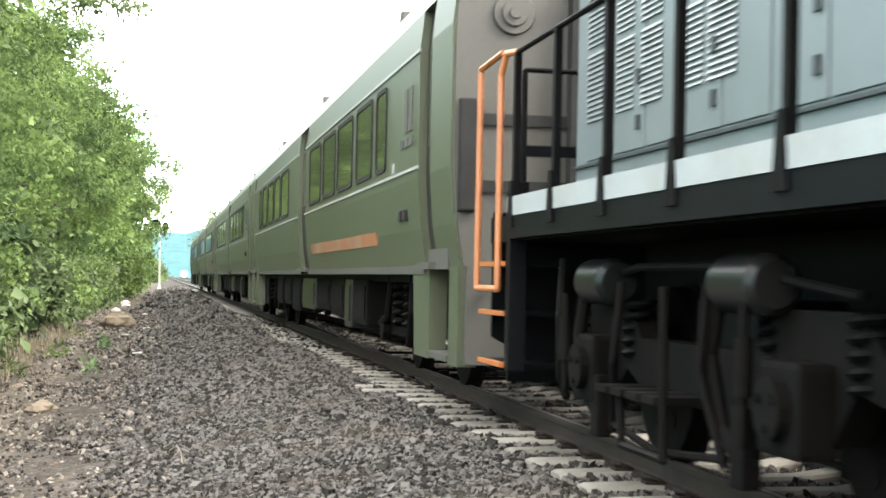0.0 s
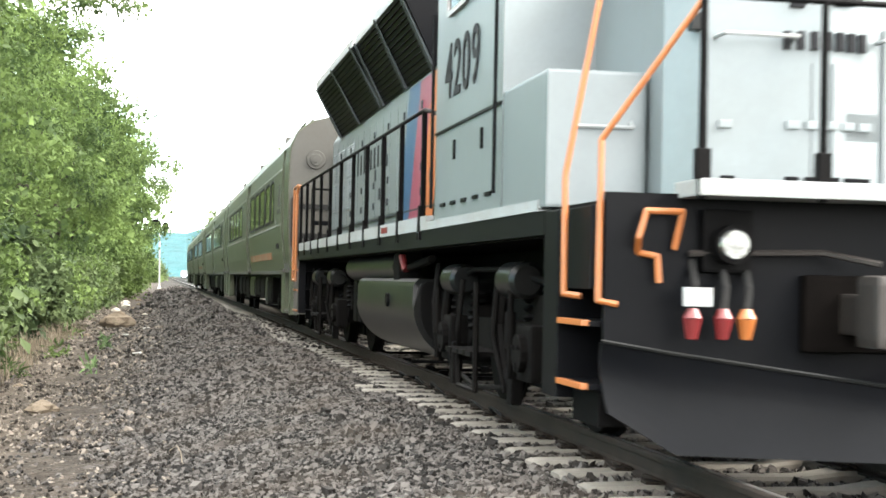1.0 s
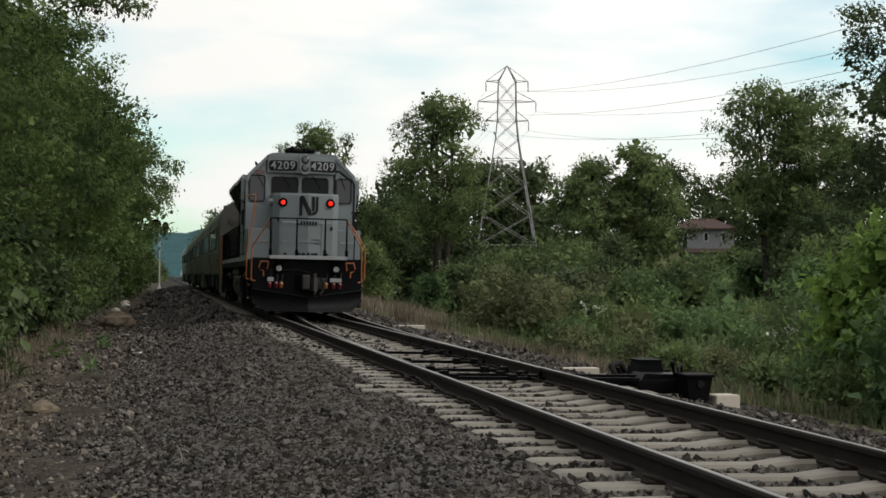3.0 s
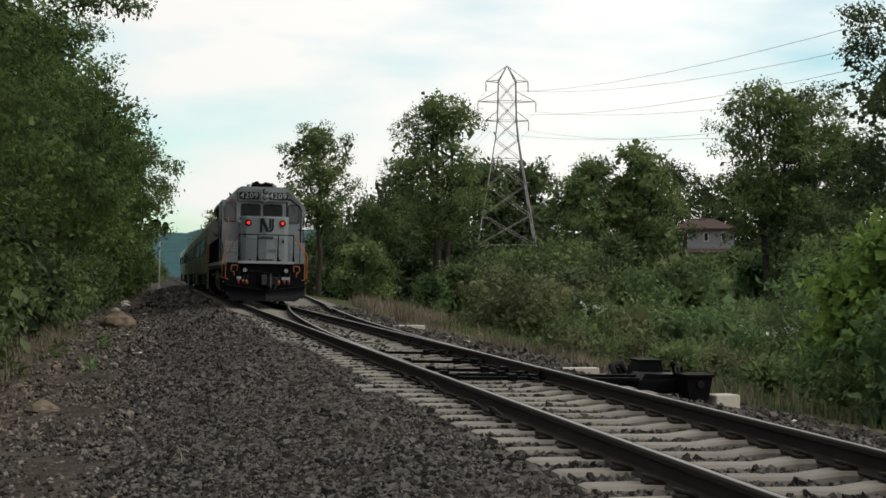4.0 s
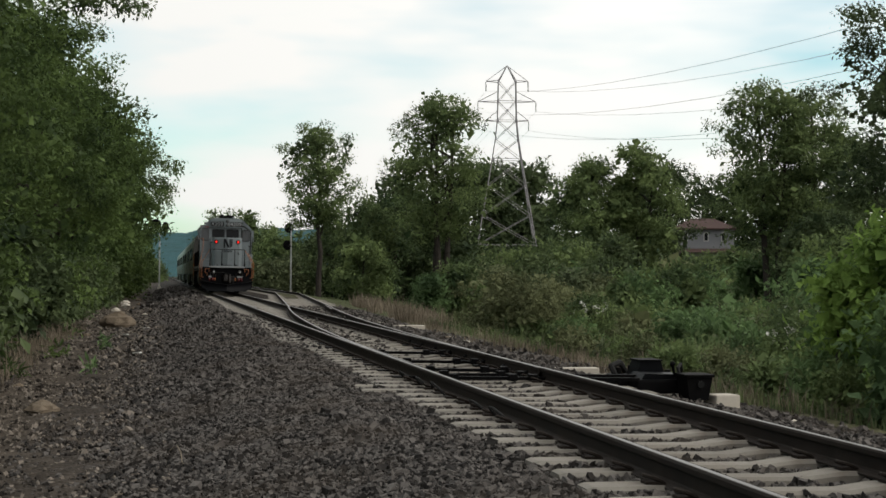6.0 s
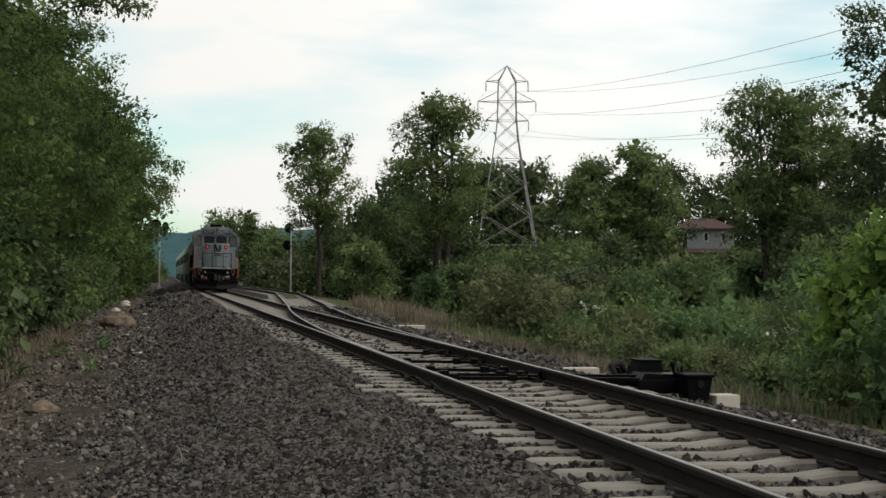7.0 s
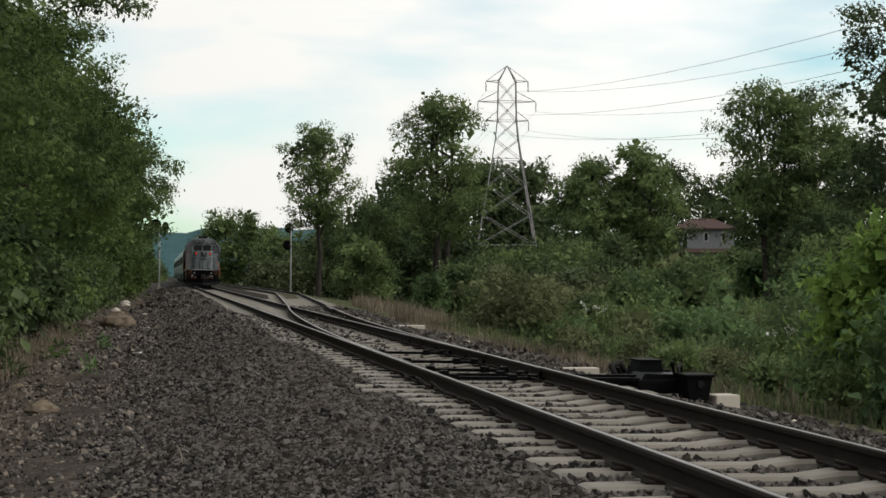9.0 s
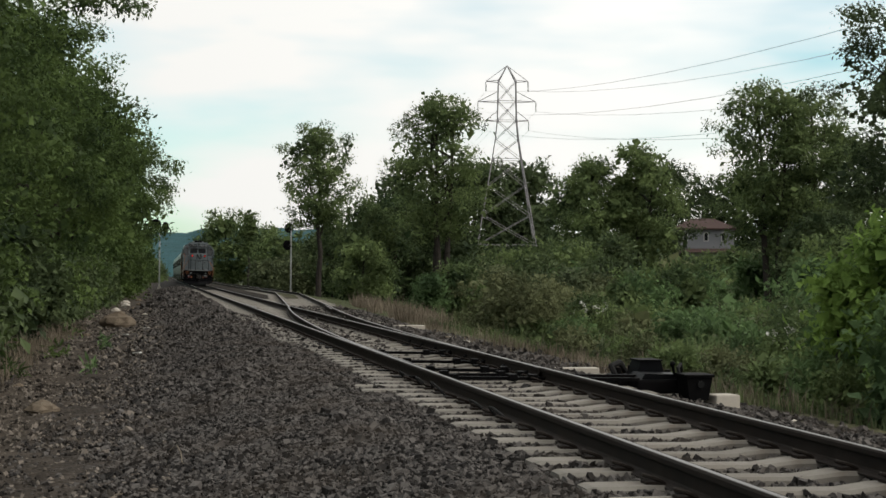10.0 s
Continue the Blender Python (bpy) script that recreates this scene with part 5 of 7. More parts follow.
    P("bell", bm, "dark")
    # cab sides
    for s in (-1, 1):
        for y0, y1 in ((2.0, 2.72), (2.80, 3.52)):
            bm = bmesh.new()
            ring(bm, rounded(y0 - 0.04, y1 + 0.04, 3.10, 3.64, 0.07), rounded(y0, y1, 3.14, 3.60, 0.05), "x", s * 1.49, s * 1.525)
            w = P("side_window", bm, "galv", "aluminium side window frame")
            bm = bmesh.new()
            prism(bm, rounded(y0, y1, 3.14, 3.60, 0.05), "x", s * 1.495, s * 1.508)
            part("pane", bm, M["cabglass"], w, "dark cab glass")
        bm = bmesh.new()
        box(bm, min(s * 1.5, s * 1.62), max(s * 1.5, s * 1.62), 1.92, 1.98, 3.05, 3.70, 0.01)
        P("wind_deflector", bm, "paint")
        bm = bmesh.new()
        box(bm, min(s * 1.49, s * 1.512), max(s * 1.49, s * 1.512), 1.62, 4.04, 2.20, 2.222)
        for y in (2.2, 3.2):
            box(bm, min(s * 1.49, s * 1.516), max(s * 1.49, s * 1.516), y, y + 0.05, 1.95, 2.10, 0.006)
        for y in np.arange(1.9, 3.9, 0.42):
            box(bm, min(s * 1.49, s * 1.515), max(s * 1.49, s * 1.515), y, y + 0.18, 1.60, 1.63, 0.006)
        P("cab_side_trim", bm, "dark")
        text_part("numeral", "4209", 0.62, M["ink"], loco, pose(s * 1.506, 3.0, 2.64, 90, 0, -90 if s < 0 else 90), 0.95, "large black numerals")
        bm = bmesh.new()
        tube(bm, [(s * 1.54, 1.66, 1.6), (s * 1.54, 1.66, 3.3)], 0.014, 6)
        P("grab_iron", bm, "dark")
        bm = bmesh.new()
        tube(bm, [(s * 1.54, 4.0, 1.6), (s * 1.54, 4.0, 3.2)], 0.014, 6)
        P("grab_iron", bm, "dark")
        bm = bmesh.new()
        tube(bm, [(s * 1.50, 1.8, 3.0), (s * 1.74, 1.55, 3.10)], 0.012, 6)
        box(bm, s * 1.66 - 0.03, s * 1.66 + 0.03, 1.60, 1.66, 3.04, 3.12, 0.01)
        P("mirror", bm, "dark", "small outside mirror")
    # long hood with doors
    bm = bmesh.new()
    prism(bm, [(-0.90, 1.456), (-0.90, 3.28), (-0.80, 3.45), (-0.5, 3.55), (0.5, 3.55), (0.80, 3.45), (0.90, 3.28), (0.90, 1.456)], "y", 4.06, 16.90)
    P("long_hood", bm, "paint", "silver-grey long engine hood")
    bm = bmesh.new()
    prism(bm, [(-0.55, 3.5), (-0.5, 3.95), (-0.3, 4.05), (0.3, 4.05), (0.5, 3.95), (0.55, 3.5)], "y", 4.3, 8.3)
    P("hood_top", bm, "dark")
    for s in (-1, 1):
        a, b = (s * 0.897, s * 0.915)
        lo, hi = min(a, b), max(a, b)
        k = 0
        for y0 in np.arange(4.25, 16.4, 0.62):
            bm = bmesh.new()
            box(bm, lo, hi, y0, y0 + 0.585, 1.83, 3.12, 0.004)
            d = P("hood_door", bm, "paint")
            if k % 2 == 0:
                for z in (1.94, 2.22, 2.9):
                    bm = bmesh.new()
                    box(bm, min(s * 0.915, s * 0.935), max(s * 0.915, s * 0.935), y0 + 0.06, y0 + 0.12, z, z + 0.09, 0.006)
                    part("latch", bm, M["fastener"], d)
            k += 1
        bm = bmesh.new()
        box(bm, min(s * 0.898, s * 0.925), max(s * 0.898, s * 0.925), 4.10, 16.88, 1.790, 1.812, 0.004)
        P("hood_ledge", bm, "fastener", "thin ledge along the foot of the hood doors")
        for y0, w in ((13.95, 0.40), (14.42, 0.34), (15.08, 0.38), (15.60, 0.34), (16.22, 0.36)):
            for z0, z1 in ((2.08, 2.53), (2.58, 3.03)):
                bm = bmesh.new()
                for z in np.arange(z0, z1, 0.036):
                    prism(bm, [(s * 0.914, z), (s * 0.914, z + 0.030), (s * 0.930, z + 0.004)], "y", y0, y0 + w)
                P("louver", bm, "paint", "bank of pressed louvers")
        for y0, z in ((11.6, 2.32), (11.2, 2.05), (10.6, 2.45), (7.4, 2.05), (6.6, 2.35), (5.6, 2.2)):
            bm = bmesh.new()
            box(bm, min(s * 0.914, s * 0.932), max(s * 0.914, s * 0.932), y0, y0 + 0.11, z, z + 0.15, 0.006)
            P("access_cover", bm, "fastener", "small grey access cover")
        # slanting colour bands
        for y0, m, l in ((9.66, "blue", "slanting blue band"), (8.90, "magenta", "slanting magenta band"), (8.14, "orange", "slanting orange band")):
            bm = bmesh.new()
            sl = -0.45
            prism(bm, [(y0, 1.60), (y0 + sl * 1.62, 3.22), (y0 - 0.76 + sl * 1.62, 3.22), (y0 - 0.76, 1.60)], "x", s * 0.9165, s * 0.9215)
            P("colour_band", bm, m, l)
        for k in range(9):
            bm = bmesh.new()
            y = 13.55 - k * 0.34
            box(bm, min(s * 0.916, s * 0.921), max(s * 0.916, s * 0.921), y - 0.13, y, 2.50, 2.86 if k in (0, 2) else 2.78)
            P("lettering_bar", bm, "ink", "row of tall black lettering")
        # flared radiator and intake housings under the roof line
        for y0, y1, w, zt in ((11.1, 15.6, 1.34, 4.12), (7.3, 11.05, 1.30, 4.14)):
            bm = bmesh.new()
            prism(bm, [(s * 0.2, 3.50), (s * 0.92, 3.27), (s * w, zt - 0.10), (s * (w - 0.06), zt), (s * 0.2, zt + 0.12)], "y", y0, y1)
            fl = P("radiator_flare", bm, "dark", "dark flared radiator housing")
            bm = bmesh.new()
            n = int((zt - 3.4) / 0.055)
            for i in range(n):
                f0 = (i + 0.1) / n
                x, z = 0.92 + (w - 0.92) * f0, 3.28 + (zt - 0.38 - 3.0) * f0
                prism(bm, [(s * x, z), (s * (x + 0.016), z + 0.004), (s * (x + 0.010), z + 0.03), (s * x, z + 0.03)], "y", y0 + 0.10, y1 - 0.10)
            part("grille", bm, M["soot"], fl, "sooty black radiator grille slats")
            for y in np.arange(y0 + 0.02, y1, (y1 - y0) / 2 - 0.08):
                bm = bmesh.new()
                prism(bm, [(s * 0.92, 3.26), (s * (w + 0.02), zt - 0.11), (s * (w + 0.035), zt - 0.09), (s * 0.945, 3.24)], "y", y, y + 0.13)
                part("grille_rib", bm, M["fastener"], fl)
            bm = bmesh.new()
            box(bm, min(s * (w - 0.06), s * (w + 0.005)), max(s * (w - 0.06), s * (w + 0.005)), y0, y1, zt - 0.10, zt + 0.02, 0.01)
            part("cornice", bm, M["galv"], fl, "pale top edge")
        # walkway handrails
        posts = [4.75, 5.97, 7.16, 8.40, 9.61, 10.84, 12.05, 13.23, 14.30, 15.31, 16.30]
        for y in posts:
            bm = bmesh.new()
            box(bm, s * 1.475 - 0.022, s * 1.475 + 0.022, y - 0.028, y + 0.028, 1.36, 2.49, 0.006)
            prism(bm, [(y - 0.07, 1.36), (y + 0.07, 1.36), (y + 0.03, 1.66), (y - 0.03, 1.66)], "x", s * 1.50, s * 1.515)
            P("handrail_post", bm, "black", "black handrail post")
        bm = bmesh.new()
        tube(bm, [(s * 1.475, 4.1, 2.40), (s * 1.475, 4.75, 2.50), (s * 1.475, 16.30, 2.50)], 0.019, 8)
        P("handrail", bm, "black", "black walkway handrail")
        # orange rails at the corners
        tall = [(s * 1.46, -0.22, 0.94), (s * 1.54, -0.16, 0.95), (s * 1.54, -0.14, 1.60), (s * 1.36, -0.24, 2.75), (s * 1.36, -0.26, 3.12), (s * 1.62, 0.4, 3.12)] if s < 0 else [(1.50, -0.40, 0.95), (1.52, -0.40, 1.78), (1.16, -0.4, 2.36)]
        for pts in (tall,
                    [(s * 1.33, -0.47, 0.90), (s * 1.43, -0.44, 0.92), (s * 1.42, -0.42, 1.78), (s * 0.98, -0.74, 2.50)],
                    [(s * 1.22, -0.45, 1.18), (s * 1.24, -0.54, 1.26), (s * 1.20, -0.54, 1.40), (s * 1.00, -0.54, 1.40), (s * 1.03, -0.50, 1.20)],
                    [(s * 1.22, -0.45, 1.18), (s * 1.13, -0.52, 1.16), (s * 1.12, -0.52, 1.02)]):
            bm = bmesh.new()
            tube(bm, pts, 0.018, 8)
            P("orange_handrail", bm, "handle", "bright orange grab rail")
        for pts in ([(s * 1.52, 16.58, 0.96), (s * 1.52, 16.58, 2.38), (s * 1.50, 16.52, 2.52), (s * 1.475, 16.30, 2.50)], [(s * 1.50, 17.32, 0.96), (s * 1.50, 17.32, 2.52), (s * 1.50, 16.62, 2.54)], [(s * 1.52, 16.58, 0.96), (s * 1.50, 17.32, 0.96)]):
            bm = bmesh.new()
            tube(bm, pts, 0.023, 8)
            P("orange_handrail", bm, "handle", "bright orange grab rail")
    for xs, y in (((-0.98, -0.31, 0.42, 0.98), -0.76), ((-1.2, -0.45, 0.45, 1.2), 17.22)):
        bm = bmesh.new()
        tube(bm, [(xs[0], y, 2.52), (xs[-1], y, 2.52)], 0.018, 8)
        P("handrail", bm, "black", "black end handrail")
        for x in xs:
            bm = bmesh.new()
            cyl(bm, (x, y, 1.46), (x, y, 2.52), 0.026, 0.02, 8)
            box(bm, x - 0.04, x + 0.04, y - 0.03, y + 0.03, 1.56, 1.72, 0.01)
            P("handrail_post", bm, "black", "black handrail post")
    bm = bmesh.new()
    box(bm, -1.2, 1.2, 17.18, 17.21, 1.9, 1.98)
    box(bm, -0.7, -0.25, 16.92, 17.05, 1.46, 3.1, 0.03)
    P("end_chain_panel", bm, "dark")
    bm = bmesh.new()
    tube(bm, [(1.30, 0.2, 1.5), (1.28, 0.0, 2.72)], 0.014, 6)
    box(bm, 1.18, 1.40, -0.05, 0.05, 2.72, 2.76, 0.01)
    P("stanchion", bm, "dark", "slender lamp stanchion")
    # fuel tank and air reservoirs
    bm = bmesh.new()
    half = [(1.36, 1.02), (1.40, 0.99), (1.42, 0.93)] + [(0.80 + 0.62 * math.cos(k * math.pi / 24), 0.75 - 0.52 * math.sin(k * math.pi / 24)) for k in range(13)]
    prism(bm, [(-x, z) for x, z in half] + half[::-1], "y", 5.45, 9.45)
    bmesh.ops.bevel(bm, geom=[e for e in bm.edges if abs(e.verts[0].co.y - e.verts[1].co.y) < 0.01], offset=0.05, segments=2, affect="EDGES")
    ft = part("fuel_tank", bm, M["tank"], loco, "grey rounded fuel tank", smooth=True)
    # a thin plate over each end, darker than the tank
    for y in (5.442, 9.446):
        bm = bmesh.new()
        prism(bm, [(-x * 0.955, 0.63 + (z - 0.63) * 0.93) for x, z in half] + [(x * 0.955, 0.63 + (z - 0.63) * 0.93) for x, z in half[::-1]], "y", y, y + 0.012)
        part("tank_end", bm, M["black"], ft, "near-black tank end plate")
    for s in (-1, 1):
        bm = bmesh.new()
        cyl(bm, (s * 1.40, 7.0, 0.80), (s * 1.445, 7.0, 0.80), 0.07, n=14)
        part("filler_cap", bm, M["black"], ft)
        bm = bmesh.new()
        cyl(bm, (s * 1.22, 7.05, 1.14), (s * 1.22, 10.95, 1.14), 0.155, n=22)
        part("air_reservoir", bm, M["tank"], loco, "grey cylindrical air reservoir", smooth=True)
        bm = bmesh.new()
        tube(bm, [(s * 1.3, 5.2, 1.2), (s * 1.32, 6.4, 1.12), (s * 1.3, 6.9, 1.2)], 0.04, 6)
        box(bm, min(s * 1.15, s * 1.38), max(s * 1.15, s * 1.38), 6.6, 6.95, 0.98, 1.28, 0.02)
        P("pipework", bm, "grime")
        bm = bmesh.new()
        cyl(bm, (s * 1.36, 6.3, 1.10), (s * 1.38, 6.42, 1.24), 0.035, n=10)
        P("fuel_gauge", bm, "redhose", "red and white striped fuel fitting")
        for y in np.arange(9.8, 11.4, 0.45):
            bm = bmesh.new()
            box(bm, min(s * 0.7, s * 1.2), max(s * 0.7, s * 1.2), y, y + 0.35, 0.45, 1.1, 0.03)
            P("equipment_box", bm, "black")
    loco_truck(loco, 3.0)
    loco_truck(loco, 13.85)
    return loco


SIDE = [(-1.44, 1.10), (-1.50, 1.45), (-1.535, 1.90), (-1.535, 3.02), (-1.50, 3.36), (-1.38, 3.62), (-1.10, 3.81), (-0.6, 3.93), (0, 3.97)]
SECTION = SIDE + [(-x, z) for x, z in SIDE[-2::-1]]


def coach_truck(car, yc):
    tr = new("truck")
    tr.parent = car
    tr.matrix_basis = pose(0, yc, 0)
    for s in (-1, 1):
        bm = bmesh.new()
        prism(bm, [(-1.7, 0.50), (-1.6, 0.72), (-0.7, 0.74), (-0.45, 0.58), (0.45, 0.58), (0.7, 0.74), (1.6, 0.72), (1.7, 0.50), (1.2, 0.40), (0.5, 0.40), (-0.5, 0.40), (-1.2, 0.40)], "x", s * 1.0, s * 1.15)
        for y in (-1.3, 1.3):
            cyl(bm, (s * 1.14, y, 0.46), (s * 1.24, y, 0.46), 0.14, n=12)
        part("side_frame", bm, M["grime"], tr)
        for y in (-0.35, 0.35):
            bm = bmesh.new()
            coil(bm, s * 1.16, y, 0.50, 0.98, 0.095, 0.025)
            part("coil_spring", bm, M["grime"], tr)
        bm = bmesh.new()
        tube(bm, [(s * 1.22, -0.75, 1.05), (s * 1.24, -0.8, 0.7), (s * 1.22, -0.55, 0.35)], 0.05, 8)
        part("brake_rigging", bm, M["grime"], tr)
        bm = bmesh.new()
        tube(bm, [(s * 1.22, 0.75, 1.05), (s * 1.24, 0.85, 0.6), (s * 1.2, 1.6, 0.5)], 0.04, 8)
        part("brake_rigging", bm, M["grime"], tr)
    bm = bmesh.new()
    box(bm, -1.0, 1.0, -0.3, 0.3, 0.5, 1.05, 0.05)
    part("bolster", bm, M["black"], tr)
    for y in (-1.3, 1.3):
        wheelset(tr, y, 0.43)


def build_coach(first):
    car = tagged(new("passenger_car"), "weathered olive-grey aluminium passenger coach with tinted windows", "passenger car", "coaches of the train")
    P = lambda name, bm, m, label="": part(name, bm, M[m], car, label)
    doors = ((-0.32, 0.26), (10.55, 11.80), (23.04, 23.62))
    cuts = [-1.22] + [v for d in doors for v in d] + [24.52]
    for i in range(0, len(cuts), 2):
        bm = bmesh.new()
        prism(bm, SECTION, "y", cuts[i], cuts[i + 1])
        P("body_panel", bm, "coach", "olive-grey aluminium body shell")
    inner = [(x * 0.952, min(z, 3.90)) for x, z in SECTION]
    for a, b in doors:
        bm = bmesh.new()
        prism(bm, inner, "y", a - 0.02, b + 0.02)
        P("vestibule", bm, "door", "dark recessed doorway, some recess shade in its colour")
        bm = bmesh.new()
        prism(bm, [(x, z) for x, z in SECTION if z > 3.3], "y", a - 0.01, b + 0.01)
        P("roof_bridge", bm, "coach")
        for s in (-1, 1):
            bm = bmesh.new()
            prism(bm, rounded(a + 0.12, b - 0.12, 2.15, 3.05, 0.07), "x", s * 1.458, s * 1.468)
            P("door_window", bm, "glass", "dark narrow door window")
            bm = bmesh.new()
            box(bm, min(s * 1.40, s * 1.53), max(s * 1.40, s * 1.53), a, b, 1.10, 1.16)
            P("door_sill", bm, "coach_end", "worn metal door sill")
    panes = [(2.18, 2.80), (3.20, 4.40), (4.85, 6.25), (6.60, 7.95), (8.35, 9.85)]
    panes = panes + [(23.3 - b + 0.25, 23.3 - a + 0.25) for a, b in panes]
    for s in (-1, 1):
        for a, b in panes:
            bm = bmesh.new()
            ring(bm, rounded(a - 0.045, b + 0.045, 2.085, 2.935, 0.10), rounded(a, b, 2.13, 2.89, 0.07), "x", s * 1.53, s * 1.550)
            w = P("window", bm, "rubber", "black rubber window seal")
            bm = bmesh.new()
            prism(bm, rounded(a, b, 2.13, 2.89, 0.07), "x", s * 1.530, s * 1.540)
            part("pane", bm, M["glass"], w, "tinted reflective glass")
        for a, b in ((0.23, 10.6), (11.76, 23.06)):
            bm = bmesh.new()
            for z in (1.98, 3.0):
                box(bm, min(s * 1.53, s * 1.547), max(s * 1.53, s * 1.547), a, b, z, z + 0.028)
            P("trim_moulding", bm, "galv", "bright raised moulding")
            bm = bmesh.new()
            box(bm, min(s * 1.40, s * 1.462), max(s * 1.40, s * 1.462), a, b, 1.06, 1.13)
            P("skirt_rail", bm, "coach_end")
        if first:
            bm = bmesh.new()
            vs = [bm.verts.new(c) for c in ((s * 1.488, 2.9, 1.36), (s * 1.488, 9.75, 1.36), (s * 1.509, 9.75, 1.50), (s * 1.509, 2.9, 1.50))]
            vt = [bm.verts.new(v.co + Vector((s * 0.006, 0, 0))) for v in vs]
            bm.faces.new(vt)
            bm.faces.new(vs[::-1])
            for i in range(4):
                bm.faces.new((vs[i], vs[(i + 1) % 4], vt[(i + 1) % 4], vt[i]))
            P("side_stripe", bm, "stripe", "faded orange side stripe")
        # end pylons that carry the steps, at both ends
        for a, b, c, d in ((-1.22, -0.86, 0.02, 0.86), (24.16, 24.52, 22.44, 23.28)):
            for u, v in ((a, b), (c, d)):
                bm = bmesh.new()
                prism(bm, [(u, 1.12), (v, 1.12), (v - 0.12 * (v > 0 and v < 2), 0.34), (u, 0.34)], "x", s * 1.30, s * 1.455)
                P("step_pylon", bm, "coach", "olive-grey end step housing")
            lo, hi = min(b, c, d) if a < 0 else d, c if a < 0 else a
            # dark block fills the open step well; its shade is in the colour
            bm = bmesh.new()
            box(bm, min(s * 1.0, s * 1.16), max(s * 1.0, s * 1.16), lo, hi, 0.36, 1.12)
            P("step_well", bm, "door", "step well, its shade put into the colour")
            for z in (0.36, 1.10):
                bm = bmesh.new()
                box(bm, min(s * 1.25, s * 1.47), max(s * 1.25, s * 1.47), lo, hi, z, z + 0.05 + 0.12 * (z > 1))
                P("step", bm, "coach_end", "worn metal step edge")
        for y, m, z in ((0.9, "rubber", 1.55), (1.15, "rubber", 1.55), (1.6, "white", 2.02)):
            bm = bmesh.new()
            box(bm, min(s * 1.5, s * 1.545), max(s * 1.5, s * 1.545), y, y + 0.12, z, z + 0.10, 0.01)
            P("fitting", bm, m)
        bm = bmesh.new()
        for y in (0.6, 0.85):
            box(bm, min(s * 1.53, s * 1.546), max(s * 1.53, s * 1.546), y, y + 0.16, 2.35, 2.75)
        for y in (0.55, 0.8, 1.05):
            box(bm, min(s * 1.53, s * 1.546), max(s * 1.53, s * 1.546), y, y + 0.18, 2.22, 2.30)
        P("lettering_bar", bm, "coach_end", "faded grey lettering")
    # ends: diaphragm frame, posts, round fittings
    for y, d in ((-1.22, -1), (24.52, 1)):
        bm = bmesh.new()
        prism(bm, [(x * 0.985, 1.12 + (z - 1.10) * 0.985) for x, z in SECTION], "y", y, y + d * 0.025)
        P("end_wall", bm, "coach_end", "grimy grey end wall")
        bm = bmesh.new()
        box(bm, -1.40, 1.40, min(y, y + d * 0.06), max(y, y + d * 0.06), 0.36, 1.12)
        P("end_sill", bm, "coach_end")
        bm = bmesh.new()
        ring(bm, rounded(-0.62, 0.62, 1.15, 3.45, 0.18), rounded(-0.45, 0.45, 1.25, 3.30, 0.12), "y", y + d * 0.02, y + d * 0.16)
        P("diaphragm", bm, "rubber", "black rubber gangway diaphragm")
        for s in (-1, 1):
            bm = bmesh.new()
            box(bm, min(s * 1.34, s * 1.48), max(s * 1.34, s * 1.48), min(y, y + d * 0.10), max(y, y + d * 0.10), 1.55, 2.42, 0.015)
            P("end_post", bm, "rubber", "dark end post")
            for z in (1.70, 2.22):
                bm = bmesh.new()
                box(bm, min(s * 0.62, s * 1.34), max(s * 0.62, s * 1.34), min(y, y + d * 0.05), max(y, y + d * 0.05), z, z + 0.09)
                P("end_rail", bm, "rubber")
            bm = bmesh.new()
            x = s * 1.06
            for r0, r1, k in ((0.175, 0.16, 0.035), (0.115, 0.10, 0.06), (0.05, 0.045, 0.08)):
                cyl(bm, (x, y + d * 0.02, 3.10), (x, y + d * (0.02 + k), 3.10), r0, r1, 24)
            P("end_lamp", bm, "coach_end", "round grey ringed end lamp")
            bm = bmesh.new()
            tube(bm, [(s * 1.18, y + d * 0.1, 1.0), (s * 1.15, y + d * 0.35, 0.75), (s * 0.6, y + d * 0.45, 0.55)], 0.03, 6)
            P("jumper_cable", bm, "rubber")
        bm = bmesh.new()
        box(bm, -0.11, 0.11, min(y, y + d * 0.55), max(y, y + d * 0.55), 0.74, 0.96, 0.02)
        P("coupler", bm, "grime")
    # roof pipe runs and pods
    for s in (-1, 1):
        bm = bmesh.new()
        tube(bm, [(s * 1.22, -0.9, 3.78), (s * 1.22, 24.2, 3.78)], 0.018, 6)
        tube(bm, [(s * 1.08, -0.9, 3.86), (s * 1.08, 24.2, 3.86)], 0.018, 6)
        for y in (3.2, 11.0, 19.0):
            box(bm, s * 1.16 - 0.08, s * 1.16 + 0.08, y, y + 0.18, 3.70, 3.90, 0.02)
        P("roof_conduit", bm, "coach_end", "roof edge conduit")
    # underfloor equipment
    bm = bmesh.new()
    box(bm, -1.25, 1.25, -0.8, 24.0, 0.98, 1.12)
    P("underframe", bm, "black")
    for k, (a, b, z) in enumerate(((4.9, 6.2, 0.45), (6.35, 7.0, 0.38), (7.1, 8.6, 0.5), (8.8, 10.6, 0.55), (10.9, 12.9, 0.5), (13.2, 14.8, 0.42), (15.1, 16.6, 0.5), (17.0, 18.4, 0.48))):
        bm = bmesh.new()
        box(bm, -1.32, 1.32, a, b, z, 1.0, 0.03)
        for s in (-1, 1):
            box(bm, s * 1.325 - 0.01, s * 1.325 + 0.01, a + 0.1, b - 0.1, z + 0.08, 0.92)
